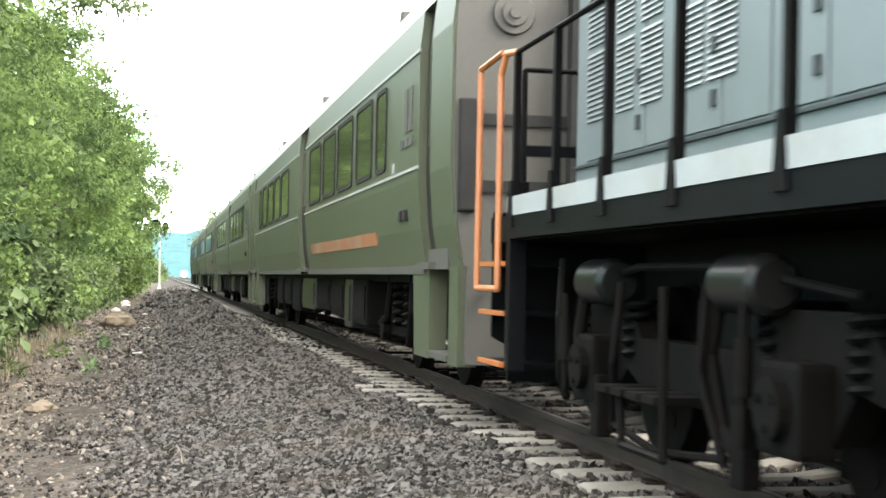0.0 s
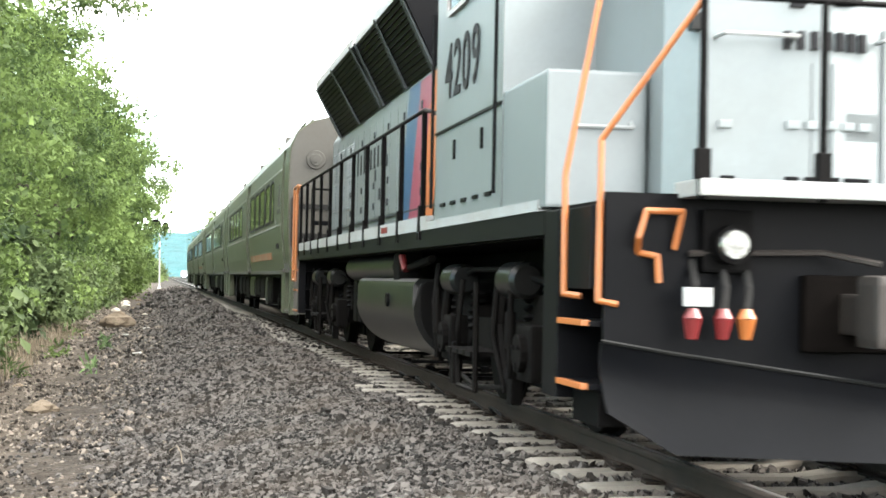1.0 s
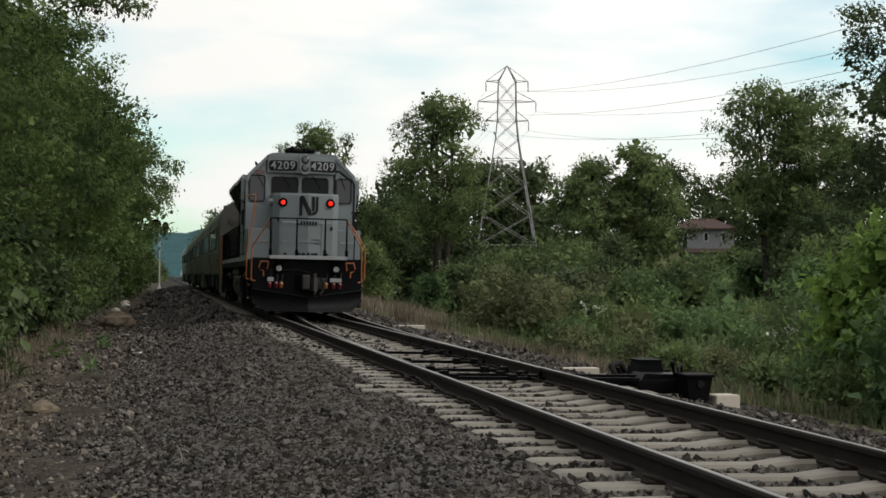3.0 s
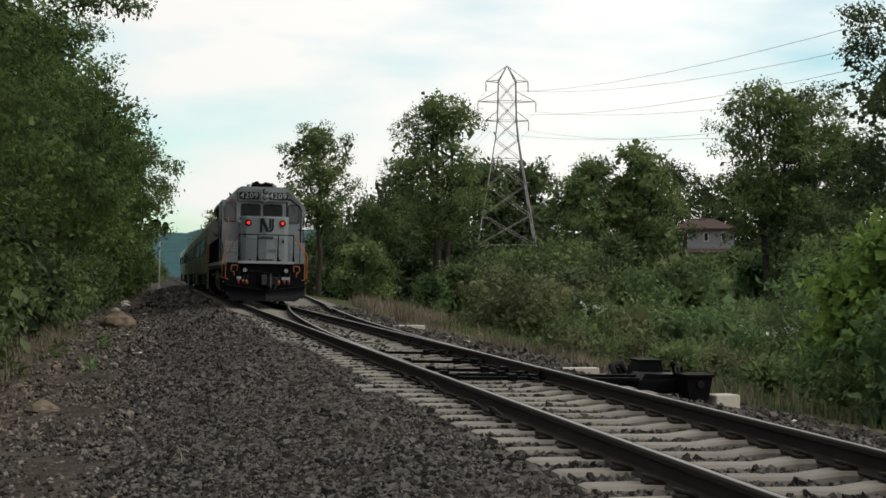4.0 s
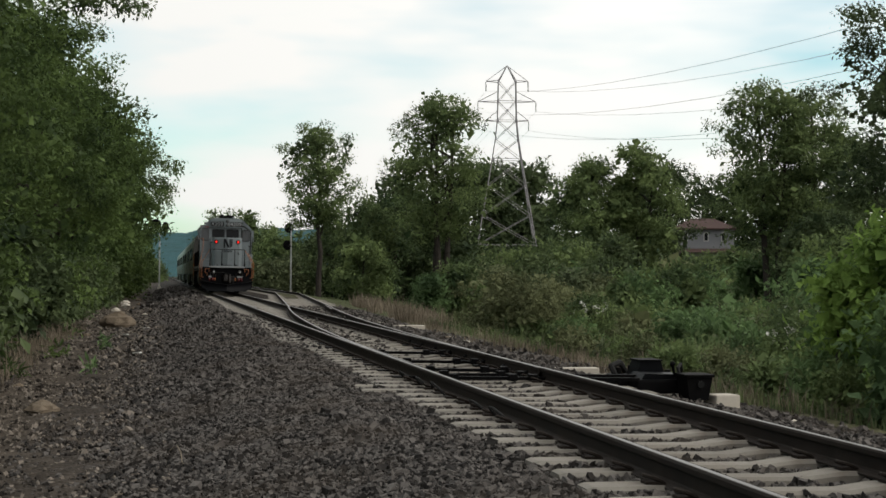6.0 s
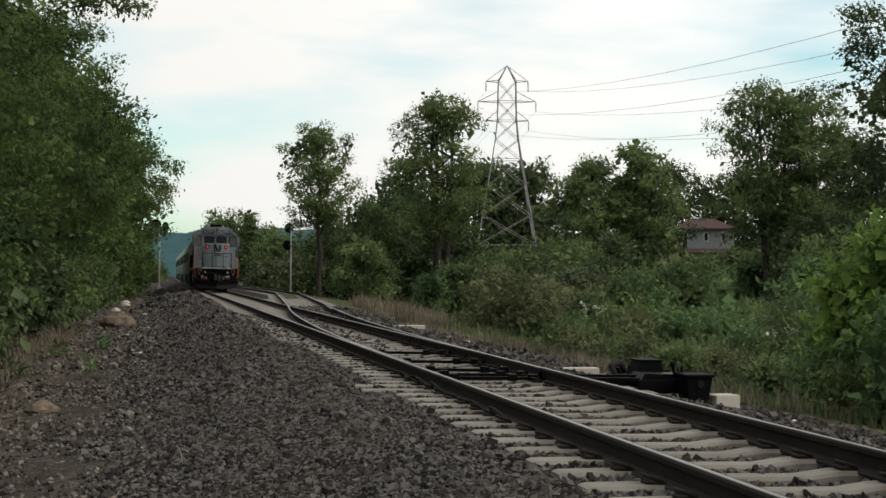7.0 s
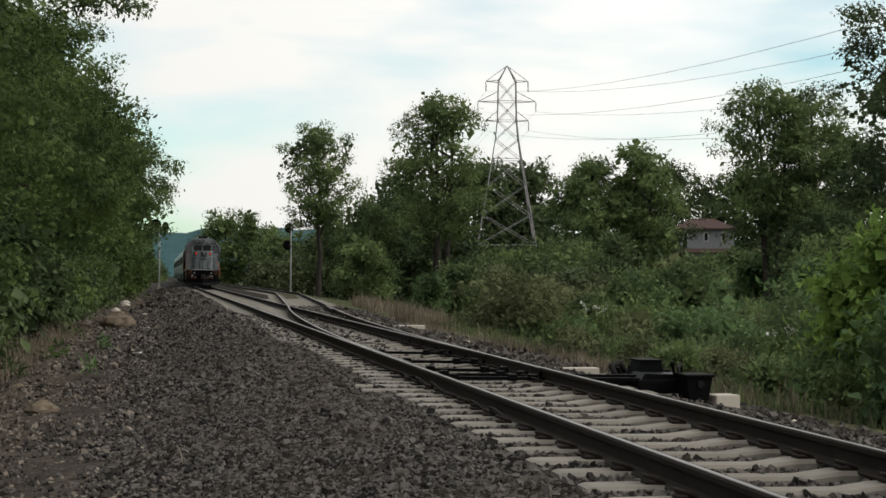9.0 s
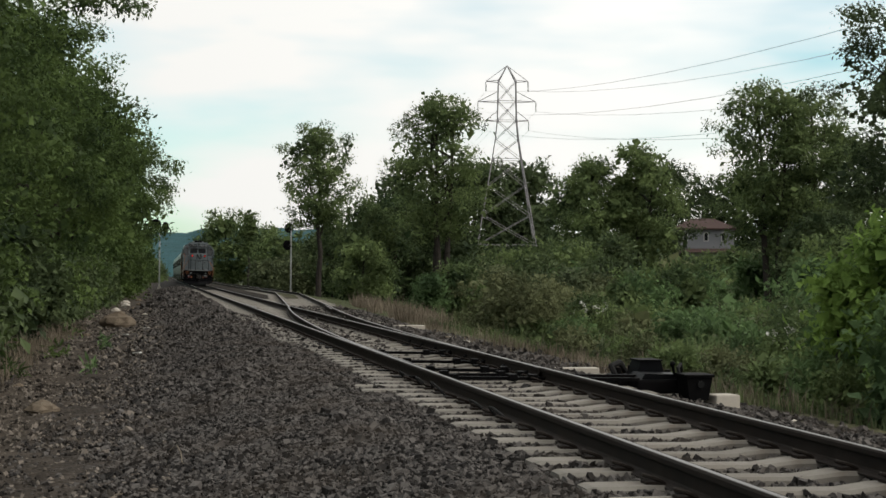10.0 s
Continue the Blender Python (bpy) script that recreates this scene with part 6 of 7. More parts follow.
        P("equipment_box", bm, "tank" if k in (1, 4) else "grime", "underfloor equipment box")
    coach_truck(car, 2.9)
    coach_truck(car, 20.5)
    return car


loco = build_loco()
cars = [build_coach(True)] + [build_coach(k == 2) for k in range(1, 4)]

# ---------------- verge growth ----------------
def blades(n, x0, x1, y0, y1, h, w, seed, only=None, tuft=6):
    rng = np.random.default_rng(seed)
    k = n // tuft
    cx, cy = rng.uniform(x0, x1, k), rng.uniform(y0, y1, k)
    x = np.repeat(cx, tuft) + rng.normal(0, 0.07, k * tuft)
    y = np.repeat(cy, tuft) + rng.normal(0, 0.07, k * tuft)
    if only is not None:
        keep = only(x, y)
        x, y = x[keep], y[keep]
    n = len(x)
    z = ground_z(x, y)
    a = rng.uniform(0, 6.283, n)
    hh = h * rng.lognormal(0, 0.35, n)
    lean = hh * rng.uniform(0.1, 0.55, n)
    s = np.stack([np.cos(a), np.sin(a), 0 * a], -1) * (w * rng.uniform(0.6, 1.4, n))[:, None]
    d = np.stack([-np.sin(a), np.cos(a), 0 * a], -1)
    p = np.stack([x, y, z - 0.02], -1)
    up = np.array([0, 0, 1.0])
    m = p + up * hh[:, None] * 0.6 + d * lean[:, None] * 0.35
    t = p + up * hh[:, None] + d * lean[:, None]
    v = np.stack([p - s, p + s, m + s * 0.8, m - s * 0.8, t], 1).reshape(-1, 3)
    i = np.arange(n)[:, None] * 5
    f = np.concatenate([i + np.array([[0, 1, 2]]), i + np.array([[0, 2, 3]]), i + np.array([[3, 2, 4]])])
    return v, f


def build_verge():
    def right(x, y):
        return x > second_centre(y) + 3.0

    def back(x, y):
        return x > second_centre(y) + 6.0

    def patch(x, y):
        p = np.sin(x * 1.9 + np.sin(y * 0.35) * 2) + np.sin(y * 0.55 + x * 0.7) + np.random.default_rng(1).normal(0, 0.5, len(x))
        return right(x, y) & (p > 0.35)
    v, f = join([blades(16000, 5.2, 13, 23, 50, 0.24, 0.010, 21, right), blades(5000, 3.6, 9, 14, 23, 0.16, 0.008, 29, patch), blades(22000, 5, 34, 42, 120, 0.45, 0.026, 22, back), blades(7000, 7, 16, 28, 50, 0.6, 0.014, 23, patch)])
    tagged(new("grass", raw_mesh("grass", v, f, M["grass"])), "tall green grass and weeds on the verge", "grass", kind="stuff")
    v, f = join([blades(12000, 3.3, 8.0, 21, 60, 0.22, 0.009, 24, patch), blades(14000, 4.5, 9.5, 50, 85, 0.42, 0.016, 25, patch), blades(2500, 3.3, 6.0, 13, 24, 0.24, 0.006, 26, patch),
                 blades(5200, -7.6, -5.9, 13, 44, 0.26, 0.007, 27)])
    tagged(new("dry_grass", raw_mesh("dry_grass", v, f, M["straw"])), "dry straw-coloured grass along the ballast's edge", "grass", kind="stuff")
    for k, (x, y, r, n) in enumerate(((-5.05, 33.0, 0.22, 90), (-4.75, 24.6, 0.12, 40), (-5.75, 30.0, 0.25, 90), (-6.1, 24.0, 0.3, 110), (-5.9, 38.0, 0.3, 90), (5.4, 34.0, 0.5, 160), (6.3, 44.0, 0.5, 160))):
        rng = np.random.default_rng(60 + k)
        z = float(ground_z(x, y))
        v, f = leaf_cloud(rng, [(0, 0, 0.10, r, r, 0.14)], n, 0.15, droop=0.0, spread=0.05, wide=0.3)
        ob = new("weed_tuft", raw_mesh("weed_tuft", v, f, M["leaf_fresh" if k < 2 else "leaf_wall"]))
        ob.matrix_basis = pose(x, y, z)
        tagged(ob, "low tuft of green weeds on bare ground", "weed", "weed tufts", "stuff")
    # white blossom on the brambles
    rng = np.random.default_rng(4)
    for k, (x, y, z) in enumerate(((8.6, 27.0, 0.15), (9.4, 28.6, 0.35), (7.9, 25.4, -0.05), (9.0, 43.0, 0.1), (9.9, 24.0, 0.5))):
        v, f = leaf_cloud(rng, [(0, 0, 0, 0.55, 0.5, 0.22)], 150, 0.06, droop=0, spread=0.05, wide=0.9)
        v2, f2 = leaf_cloud(rng, [(0, 0, -0.15, 0.7, 0.65, 0.5)], 2600, 0.10, spread=0.12)
        ob = tagged(new("bramble"), "low green bramble with small white blossom", "bramble", "flowering brambles")
        ob.matrix_basis = pose(x, y, max(z, float(ground_z(x, y)) + 0.45))
        fl = new("blossom", raw_mesh("blossom", v, f, M["flower"]))
        lf = new("foliage", raw_mesh("foliage", v2, f2, M["leaf_mid"]))
        bm = bmesh.new()
        g = float(ground_z(x, y)) - ob.matrix_basis.translation.z
        for i in range(7):
            cyl(bm, (0.1 * math.cos(i), 0.1 * math.sin(i), g), (0.5 * math.cos(i * 0.9), 0.5 * math.sin(i * 0.9), 0.1), 0.012, 0.006, 5)
        part("stem", bm, M["bark"], ob)
        fl.parent = lf.parent = ob


    rng = np.random.default_rng(33)
    for k in range(22):
        y = 14.5 + k * 1.05 + rng.uniform(-0.4, 0.4)
        x = 4.9 + rng.uniform(0, 1.6) + 0.03 * y
        tree("shrub", x, y, 0.50 + 0.40 * rng.uniform() + 0.009 * y, 0.6 + 0.25 * rng.uniform(), 3000, 0.06 + 0.0008 * y, ("leaf_mid", "leaf_fresh", "leaf_bush", "leaf_olive")[k % 4], 700 + k, "low tangled green weeds at the ballast's edge", 0.05, nblob=5, category="shrub",
             group="low weeds by the ballast", shell=0.4)


build_verge()


# ---------------- rocks and debris on the path ----------------
def rock(x, y, sx, sy, sz, seed, label, material="rock", rz=0.0):
    rng = np.random.default_rng(seed)
    bm = bmesh.new()
    bmesh.ops.create_icosphere(bm, subdivisions=3, radius=0.5)
    off = Vector(rng.uniform(-20, 20, 3))
    for v in bm.verts:
        n = v.co.normalized()
        q = Vector((round(n.x * 1.6) / 1.6, round(n.y * 1.6) / 1.6, round(n.z * 1.6) / 1.6))
        v.co = (v.co * 0.6 + q * 0.22) * (1 + 0.22 * noise.noise(n * 1.5 + off) + 0.08 * noise.noise(n * 5 + off))
        v.co = Vector((v.co.x * sx, v.co.y * sy, v.co.z * sz))
    ob = part("rock", bm, M[material], None)
    ob.matrix_basis = pose(x, y, float(ground_z(x, y)) + sz * 0.22, 0, 0, rz)
    tagged(ob, label, "rock", "rocks on the path")


def build_debris():
    rock(-5.0, 46.5, 0.95, 0.7, 0.62, 1, "large tan boulder on the bare path")
    rock(-5.05, 18.0, 0.36, 0.5, 0.20, 2, "flat tan stone half sunk in the gravel")
    for k, (x, y, s) in enumerate(((-5.3, 62, 0.45), (-5.6, 66, 0.6), (-4.9, 70, 0.5), (-5.4, 76, 0.7), (-4.8, 80, 0.45), (-5.6, 84, 0.7), (-5.0, 92, 0.6), (-4.3, 60, 0.3), (-5.6, 40, 0.3), (-5.2, 36.5, 0.22), (-5.7, 22.2, 0.2))):
        s *= 0.75
        rock(x, y, s, s * 0.8, s * 0.5, 10 + k, "pale grey stone lying on the bare path", "slab" if k % 2 else "rock", k * 40)
    for k, (x, y, s) in enumerate(((3.0, 34.5, 0.22), (3.15, 33.2, 0.26), (3.1, 31.6, 0.2), (3.3, 36, 0.2), (3.0, 29.8, 0.18), (3.2, 15.4, 0.14), (3.3, 30.6, 0.16))):
        rock(x, y, s, s * 0.8, s * 0.55, 40 + k, "pale stone at the foot of the ballast", "slab" if k % 2 else "rock", k * 55)
    rng = np.random.default_rng(12)
    for k, (x0, y0, x1, y1) in enumerate(((-6.0, 34.0, -4.75, 37.0), (-5.0, 64, -4.4, 55), (-6.2, 20.5, -5.9, 24), (-3.45, 11.2, -3.62, 12.6), (-4.2, 9.8, -3.95, 10.6))):
        bm = bmesh.new()
        p, q = Vector((x0, y0, float(ground_z(x0, y0)) + 0.04)), Vector((x1, y1, float(ground_z(x1, y1)) + 0.05))
        limb(bm, p, q, 0.03 if k < 3 else 0.006, 0.012 if k < 3 else 0.004, rng, 6, 6, 0.02)
        ob = part("stick", bm, M["bark"] if k < 3 else M["straw"], None)
        tagged(ob, "fallen dead branch on the gravel" if k < 3 else "dry straw stem lying on the ballast", "stick", "sticks")
    for x, y in ((-4.15, 30.2), (-4.6, 40.0), (-4.1, 44.0)):
        bm = bmesh.new()
        prism(bm, rounded(-0.09, 0.09, -0.05, 0.05, 0.02), "z", 0, 0.02)
        ob = part("litter", bm, M["flower"], None, m=pose(x, y, float(ground_z(x, y)) + 0.035, 8, 5, x * 50))
        tagged(ob, "scrap of white litter on the gravel", "litter", "litter")


build_debris()


# ---------------- switch machine and slabs ----------------
def build_switch_machine():
    ob = tagged(new("switch_machine"), "black cast-iron electric switch machine beside the points", "switch machine")
    ob.matrix_basis = pose(2.27, 17.4, float(ground_z(2.3, 17.4)) + 0.0)
    P = lambda name, bm, m, label="": part(name, bm, M[m], ob, label)
    for y in (-0.15, 0.62):
        bm = bmesh.new()
        box(bm, -1.2, 0.62, y - 0.12, y + 0.12, -0.1, 0.05, 0.015)
        P("long_tie", bm, "slab", "pale concrete headblock tie")
    bm = bmesh.new()
    box(bm, -0.32, 0.34, -0.28, 1.0, 0.05, 0.22, 0.03)
    case = P("gear_case", bm, "black", "low black gear case")
    bm = bmesh.new()
    prism(bm, [(-0.15, 0.22), (-0.09, 0.41), (0.17, 0.41), (0.23, 0.22)], "y", 0.28, 0.66)
    cover = P("motor_cover", bm, "dark", "dark hinged motor cover")
    bm = bmesh.new()
    box(bm, -0.11, 0.19, 0.26, 0.68, 0.41, 0.43, 0.008)
    part("cover_rim", bm, M["black"], cover)
    bm = bmesh.new()
    prism(bm, [(0.20, 0.0), (0.17, 0.27), (0.49, 0.27), (0.44, 0.0)], "y", -0.66, -0.30)
    jb = P("junction_box", bm, "black", "black flared junction box")
    bm = bmesh.new()
    box(bm, 0.15, 0.51, -0.69, -0.27, 0.27, 0.305, 0.012)
    part("lid", bm, M["black"], jb)
    bm = bmesh.new()
    cyl(bm, (0.34, -0.685, 0.19), (0.34, -0.66, 0.19), 0.042, n=14)
    part("badge", bm, M["tank"], jb, "round grey badge")
    bm = bmesh.new()
    box(bm, -0.46, -0.32, 0.05, 0.62, 0.03, 0.20, 0.02)
    P("lock_box", bm, "black")
    bm = bmesh.new()
    box(bm, -0.44, -0.30, 0.66, 1.05, 0.03, 0.16, 0.02)
    P("lock_box", bm, "black")
    bm = bmesh.new()
    prism(bm, [(-0.25, 0.221), (-0.20, 0.29), (0.28, 0.275), (0.34, 0.221)], "y", -0.22, 0.26)
    P("case_lid", bm, "dark", "bolted flat case lid")
    bm = bmesh.new()
    tube(bm, [(0.22, -0.30, 0.24), (0.20, -0.26, 0.36), (0.27, -0.16, 0.40), (0.34, 0.0, 0.32), (0.36, 0.2, 0.2)], 0.022, 8)
    P("cable_conduit", bm, "rubber")
    bm = bmesh.new()
    cyl(bm, (0.16, -0.25, 0.26), (0.12, -0.30, 0.40), 0.018, n=8)
    bmesh.ops.create_icosphere(bm, subdivisions=2, radius=0.035, matrix=Matrix.Translation((0.12, -0.30, 0.41)))
    P("hand_lever", bm, "black", "hand throw lever")
    bm = bmesh.new()
    tube(bm, [(-0.26, 0.78, 0.2), (-0.30, 0.84, 0.32), (-0.16, 0.92, 0.36), (-0.06, 1.0, 0.24), (-0.02, 1.12, 0.04)], 0.04, 8)
    P("cable_conduit", bm, "rubber")
    for x, y, h in ((-0.2, 0.86, 0.30), (-0.05, 0.80, 0.33), (0.08, 0.92, 0.29), (-0.28, 0.20, 0.25), (0.28, 0.34, 0.30)):
        bm = bmesh.new()
        cyl(bm, (x, y, 0.20), (x, y, h), 0.05, 0.038, 10)
        P("cover_bolt", bm, "black")
    bm = bmesh.new()
    tube(bm, [(0.50, -0.4, 0.2), (0.44, -0.1, 0.22), (0.38, 0.1, 0.16), (0.36, 0.5, 0.2)], 0.022, 8)
    P("cable", bm, "rubber")
    for y in (0.20, 0.80):
        bm = bmesh.new()
        cyl(bm, (-2.2, y, 0.09), (-0.3, y, 0.12), 0.025, n=8)
        P("throw_rod", bm, "grime", "steel throw rod")
    for x, y, sx, sy, h, rz in ((2.95, 16.9, 0.32, 0.28, 0.20, 8), (2.85, 21.2, 0.70, 0.30, 0.13, 4), (2.75, 22.6, 0.70, 0.24, 0.12, -3), (3.05, 40.6, 0.9, 0.35, 0.12, 0)):
        bm = bmesh.new()
        box(bm, -sx / 2, sx / 2, -sy / 2, sy / 2, 0, h, 0.02)
        s = part("concrete_block", bm, M["slab"], None, m=pose(x, y, float(ground_z(x, y)) - 0.02, 0, 0, rz))
        tagged(s, "weathered pale concrete block on the ballast", "concrete block", "concrete blocks")


build_switch_machine()


# ---------------- signals ----------------
def build_signal(x, y, top, heads):
    z = float(ground_z(x, y))
    ob = tagged(new("railway_signal"), "slim grey signal mast with round black heads", "railway signal", "signals")
    ob.matrix_basis = pose(x, y, z)
    bm = bmesh.new()
    cyl(bm, (0, 0, 0), (0, 0, top - z), 0.09, 0.07, 12)
    part("mast", bm, M["galv"], ob, "galvanised steel mast")
    bm = bmesh.new()
    box(bm, -0.22, 0.22, -0.22, 0.22, -0.05, 0.14, 0.02)
    cyl(bm, (0, 0, 0.14), (0, 0, 0.5), 0.14, 0.10, 12)
    part("base", bm, M["slab"], ob)
    for dx, dz, r, turn in heads:
        m = pose(dx, -0.1, dz - z, 0, 0, turn)
        bm = bmesh.new()
        cyl(bm, (0, -0.03, 0), (0, 0.0, 0), r, n=24)
        hd = part("signal_head", bm, M["black"], ob, "round black signal target", m)
        for k in range(3):
            bm = bmesh.new()
            a = k * 2.09 + 1.57
            cyl(bm, (r * 0.45 * math.cos(a), -0.25, r * 0.45 * math.sin(a)), (r * 0.45 * math.cos(a), -0.031, r * 0.45 * math.sin(a)), 0.10, n=12, caps=False)
            part("hood", bm, M["black"], hd)
        bm = bmesh.new()
        box(bm, -0.18, 0.18, 0.0, 0.28, -0.25, 0.25, 0.03)
        part("lamp_case", bm, M["black"], hd)
        bm = bmesh.new()
        cyl(bm, (0, 0.0, dz - z), (dx, -0.05, dz - z), 0.035, n=8)
        part("bracket", bm, M["galv"], ob)


build_signal(-3.85, 168, 7.0, ((-0.42, 6.65, 0.60, 0), (0.62, 6.35, 0.60, 55)))
build_signal(10.5, 165, 6.6, ((-0.25, 6.3, 0.55, 20), (-0.40, 4.4, 0.55, 20)))


# ---------------- power pylon and its lines ----------------
def build_pylon():
    x0, y0 = 47.75, 219.0
    g = float(ground_z(x0, y0))
    ob = tagged(new("pylon"), "grey steel lattice power pylon with three pairs of arms", "pylon")
    ob.matrix_basis = pose(x0, y0, g + 0.75, 0, 0, -12)
    lv = [(-0.75, 5.15), (4.5, 4.35), (9.0, 3.62), (13.5, 2.85), (17.5, 2.2), (20.5, 1.75), (23.4, 1.45), (26.3, 1.38), (29.4, 1.32)]

    def bars(name, pairs, r, label=""):
        bm = bmesh.new()
        for p, q in pairs:
            cyl(bm, p, q, r, n=5, caps=False)
        part(name, bm, M["pylon"], ob, label)
    C = ((-1, -1), (1, -1), (1, 1), (-1, 1))

    def leg(pts, r):
        bm, last = bmesh.new(), None
        for x, y, z in pts:
            row = [bm.verts.new((x + r * math.cos(k * 1.2566), y + r * math.sin(k * 1.2566), z)) for k in range(5)]
            if last:
                for k in range(5):
                    bm.faces.new((last[k], last[(k + 1) % 5], row[(k + 1) % 5], row[k]))
            last = row
        part("leg", bm, M["pylon"], ob, "steel angle leg")
    for sx, sy in C:
        leg([(sx * w, sy * w, z) for z, w in lv] + [(0, 0, 31.8)], 0.10)
    for k in range(4):
        (ax, ay), (bx, by) = C[k], C[(k + 1) % 4]
        pr = []
        for i, ((z0, w0), (z1, w1)) in enumerate(zip(lv, lv[1:])):
            if i > 0:
                pr += [((ax * w0, ay * w0, z0), (bx * w1, by * w1, z1)), ((bx * w0, by * w0, z0), (ax * w1, ay * w1, z1))]
            else:
                mid = ((ax + bx) / 2 * w1, (ay + by) / 2 * w1, z1)
                pr += [((ax * w0, ay * w0, z0), mid), ((bx * w0, by * w0, z0), mid)]
            if i in (1, 4, 6, 7):
                pr.append(((ax * w0, ay * w0, z0), (bx * w0, by * w0, z0)))
        for pair in pr:
            bars("brace", [pair], 0.045)
    tips = []
    for z, w in ((29.4, 3.2), (26.3, 4.4), (23.4, 3.3)):
        for s in (-1, 1):
            up = z + (2.3 if z > 29 else 1.6)
            bars("arm", [((s * 1.36, -1.3, z), (s * w, 0, z)), ((s * 1.36, 1.3, z), (s * w, 0, z)), ((s * (0.1 if z > 29 else 1.3), 0, up), (s * w, 0, z)), ((s * 1.34, -1.3, z), (s * 1.34, 1.3, z))], 0.055, "triangular cross arm")
            bm = bmesh.new()
            for k in range(7):
                cyl(bm, (s * w, 0, z - 0.15 - k * 0.2), (s * w, 0, z - 0.27 - k * 0.2), 0.13, 0.07, 8)
            part("insulator", bm, M["dark"], ob, "dark string insulator")
            tips.append(ob.matrix_basis @ Vector((s * w, 0, z - 1.5)))
    for k, p in enumerate(tips):
        for ex, ey, rise, sag in ((-11.5, -420.0, 4.0, 15.0), (14.0, 500.0, -10.0, 12.0)):
            cu = bpy.data.curves.new("power_line", "CURVE")
            cu.dimensions, cu.bevel_depth, cu.bevel_resolution = "3D", 0.017, 1
            sp = cu.splines.new("POLY")
            sp.points.add(24)
            for i in range(25):
                f = i / 24
                sp.points[i].co = (p.x + ex * f, p.y + ey * f, p.z + rise * f - 4 * sag * f * (1 - f), 1)
            cu.materials.append(M["tank"])
            tagged(new("power_line", cu), "thin grey overhead power line", "power line", "power lines")


build_pylon()


# ---------------- house, parked car, far vehicle ----------------
def build_house():
    x, y = 69.3, 192.0
    g = float(ground_z(x, y))
    ob = tagged(new("house"), "pale grey two-storey house with a brown hipped roof", "house")
    ob.matrix_basis = pose(x, y, g, 0, 0, -14)
    H = 7.75 - g
    bm = bmesh.new()
    box(bm, -3.9, 3.9, 0, 8, 0, H)
    part("wall", bm, M["siding"], ob, "pale grey clapboard wall")
    bm = bmesh.new()
    b = [bm.verts.new(c) for c in ((-4.4, -0.6, H), (4.4, -0.6, H), (4.4, 8.6, H), (-4.4, 8.6, H), (-4.4, -0.6, H - 0.18), (4.4, -0.6, H - 0.18), (4.4, 8.6, H - 0.18), (-4.4, 8.6, H - 0.18), (-1.6, 4, H + 1.5), (1.6, 4, H + 1.5))]
    for f in ((0, 1, 9, 8), (1, 2, 9), (2, 3, 8, 9), (3, 0, 8), (4, 7, 6, 5), (0, 4, 5, 1), (1, 5, 6, 2), (2, 6, 7, 3), (3, 7, 4, 0)):
        bm.faces.new([b[i] for i in f])
    part("roof", bm, M["shingle"], ob, "brown shingled hipped roof")
    bm = bmesh.new()
    prism(bm, [(-1.6, H - 3.3), (-0.02, H - 2.75), (-0.02, H - 3.3)], "x", -4.1, 4.1)
    part("porch_roof", bm, M["shingle"], ob, "low brown porch roof")
    for x0 in (-2.7, 0.1, 2.5):
        bm = bmesh.new()
        arch = [(x0 - 0.32, H - 1.75), (x0 + 0.32, H - 1.75), (x0 + 0.32, H - 0.75), (x0 + 0.2, H - 0.55), (x0, H - 0.48), (x0 - 0.2, H - 0.55), (x0 - 0.32, H - 0.75)]
        inn = [(x0 + (u - x0) * 0.78, H - 1.15 + (v - H + 1.15) * 0.88) for u, v in arch]
        ring(bm, arch, inn, "y", -0.08, 0.02)
        w = part("window", bm, M["flower"], ob, "white arched window frame")
        bm = bmesh.new()
        prism(bm, inn, "y", -0.045, -0.03)
        part("pane", bm, M["cabglass"], w, "dark window glass")


build_house()


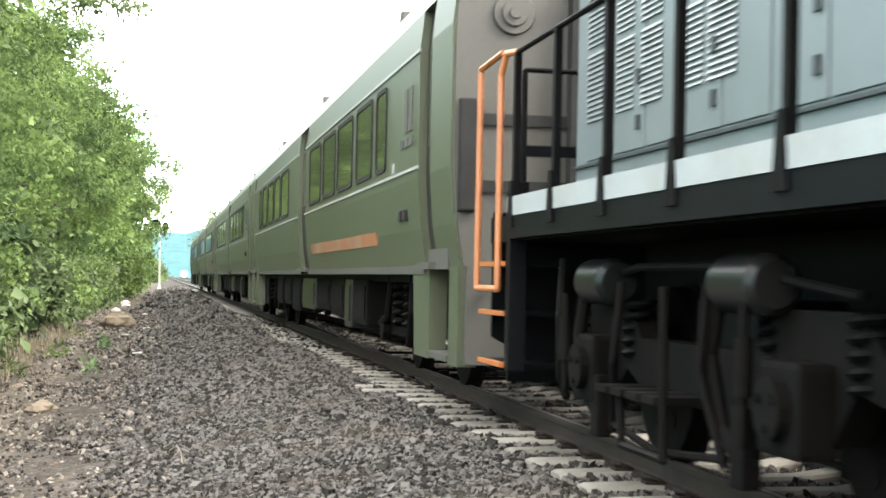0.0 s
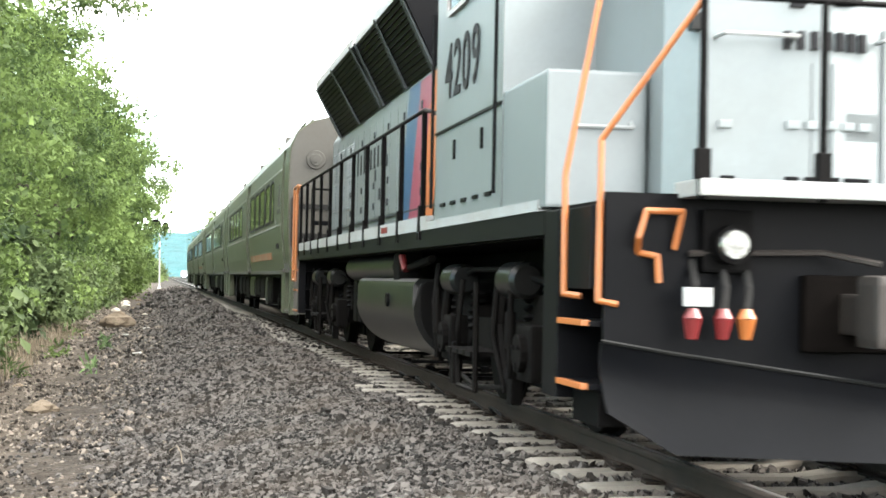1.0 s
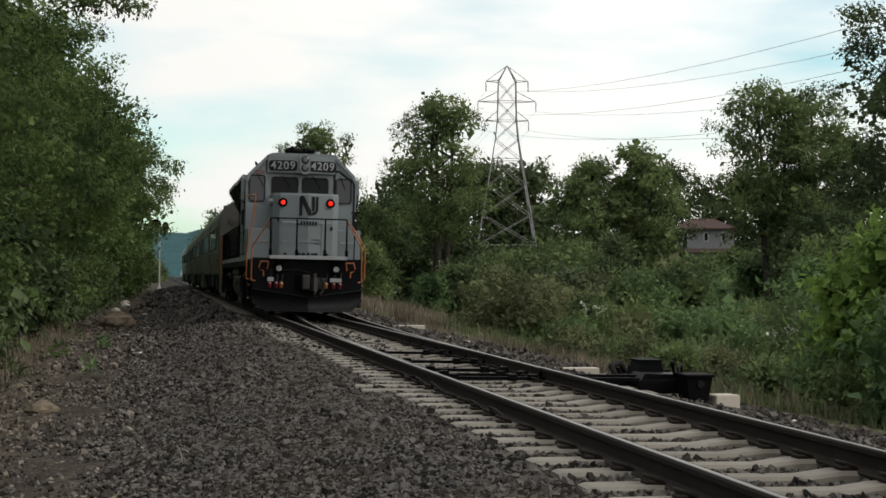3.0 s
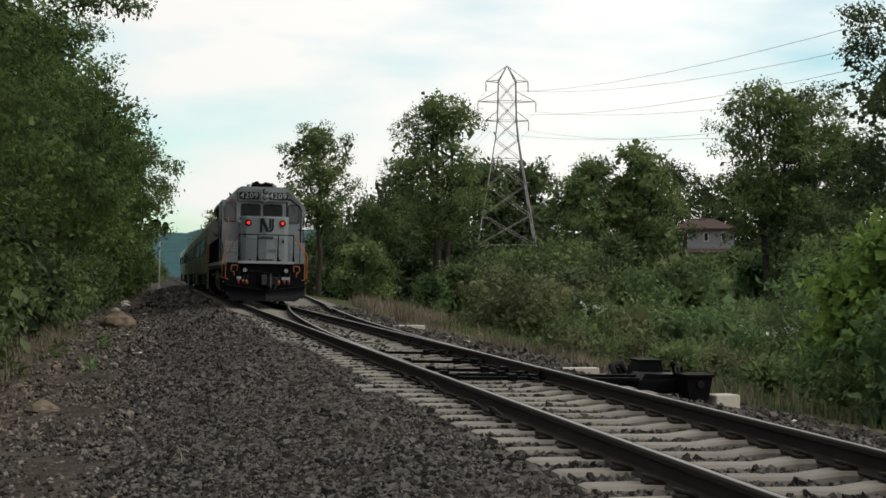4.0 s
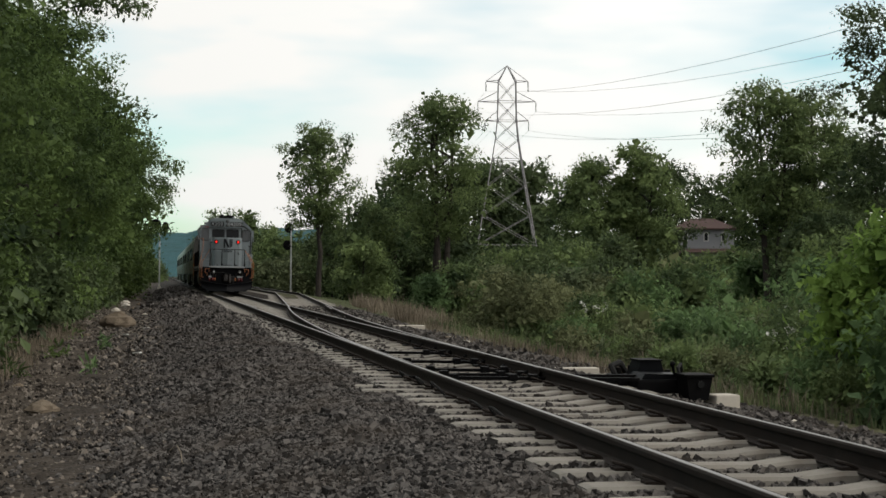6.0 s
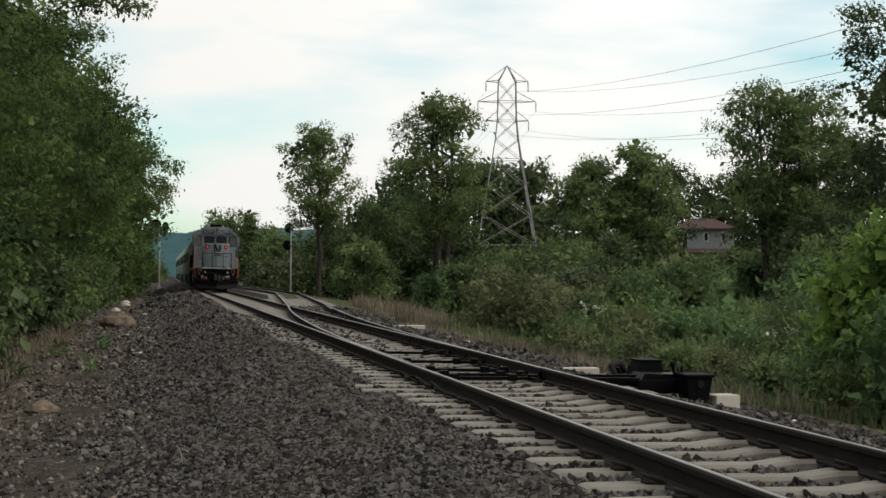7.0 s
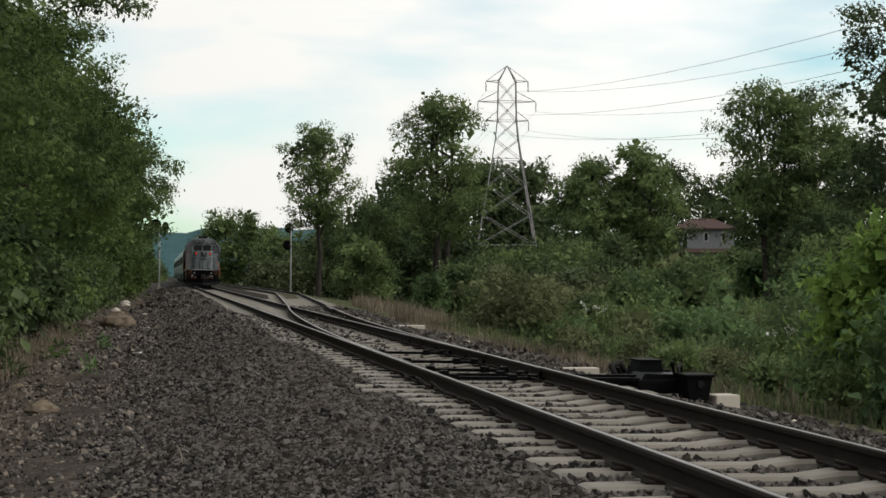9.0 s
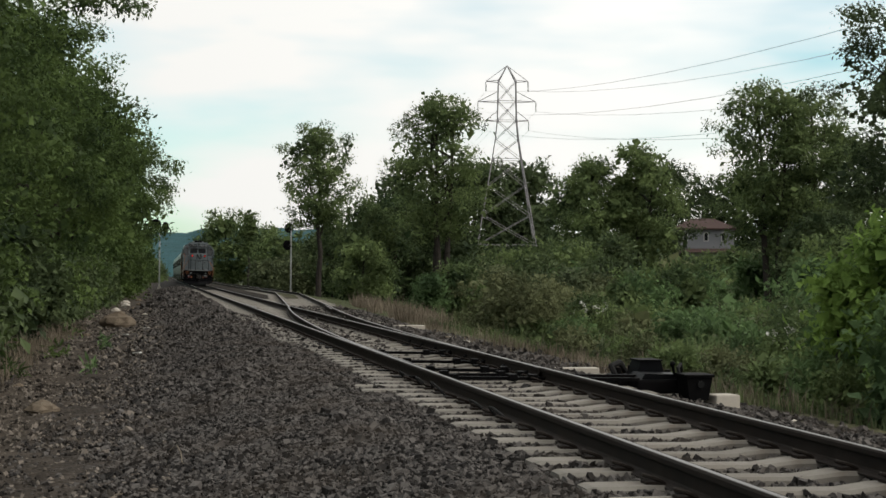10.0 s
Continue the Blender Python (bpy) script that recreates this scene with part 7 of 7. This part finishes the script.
def build_parked_car():
    x, y = 66.0, 158.0
    ob = tagged(new("parked_car"), "dark parked car half hidden by the undergrowth", "car")
    ob.matrix_basis = pose(x, y, float(ground_z(x, y)), 0, 0, 75)
    bm = bmesh.new()
    prism(bm, [(-2.1, 0.35), (-2.15, 0.75), (-1.9, 0.92), (-1.2, 0.98), (-0.6, 1.42), (0.7, 1.45), (1.5, 1.0), (2.05, 0.92), (2.1, 0.4)], "x", -0.85, 0.85)
    part("body", bm, M["tank"], ob, "dark grey car body")
    for s in (-1, 1):
        bm = bmesh.new()
        prism(bm, [(-1.05, 1.0), (-0.55, 1.36), (0.65, 1.38), (1.3, 1.02)], "x", s * 0.852, s * 0.862)
        part("side_window", bm, M["lens"], ob)
        for yy in (-1.35, 1.35):
            bm = bmesh.new()
            cyl(bm, (s * 0.68, yy, 0.32), (s * 0.88, yy, 0.32), 0.32, n=16)
            part("wheel", bm, M["rubber"], ob)


build_parked_car()


def build_far_vehicle():
    ob = tagged(new("track_vehicle"), "small white track vehicle with its headlight on", "vehicle")
    ob.matrix_basis = CANT @ pose(2.9, 430, -0.1)
    bm = bmesh.new()
    box(bm, -1.0, 1.0, 0, 4, 0.5, 1.5, 0.1)
    prism(bm, [(0.6, 1.5), (0.9, 2.3), (3.6, 2.3), (3.9, 1.5)], "x", -0.9, 0.9)
    part("body", bm, M["white"], ob)
    bm = bmesh.new()
    cyl(bm, (0, -0.06, 1.1), (0, 0.0, 1.1), 0.55, n=16)
    part("headlight", bm, M["glow"], ob, "bright white headlight")
    for s in (-1, 1):
        for yy in (0.8, 3.2):
            bm = bmesh.new()
            cyl(bm, (s * 0.7, yy, 0.3), (s * 0.9, yy, 0.3), 0.3, n=14)
            part("wheel", bm, M["rubber"], ob)


build_far_vehicle()


# ---------------- motion ----------------
def nose_at(t):
    ts, ys = [r[0] for r in LOCO], [r[1] for r in LOCO]
    return float(np.interp(t, ts, ys))


def motions():
    walk(loco, [(t, CANT @ pose(0, y, 0)) for t, y in LOCO])
    for k, c in enumerate(cars):
        walk(c, [(t, CANT @ pose(0, y + 19.446 + 25.9 * k, 0)) for t, y in LOCO])
    for ob, y, r in WHEELS:
        walk(ob, [(i / 30, Matrix.Translation((0, y, r)) @ Matrix.Rotation(-(nose_at(i / 30) + 6.98) / r, 4, "X")) for i in range(301)])


motions()
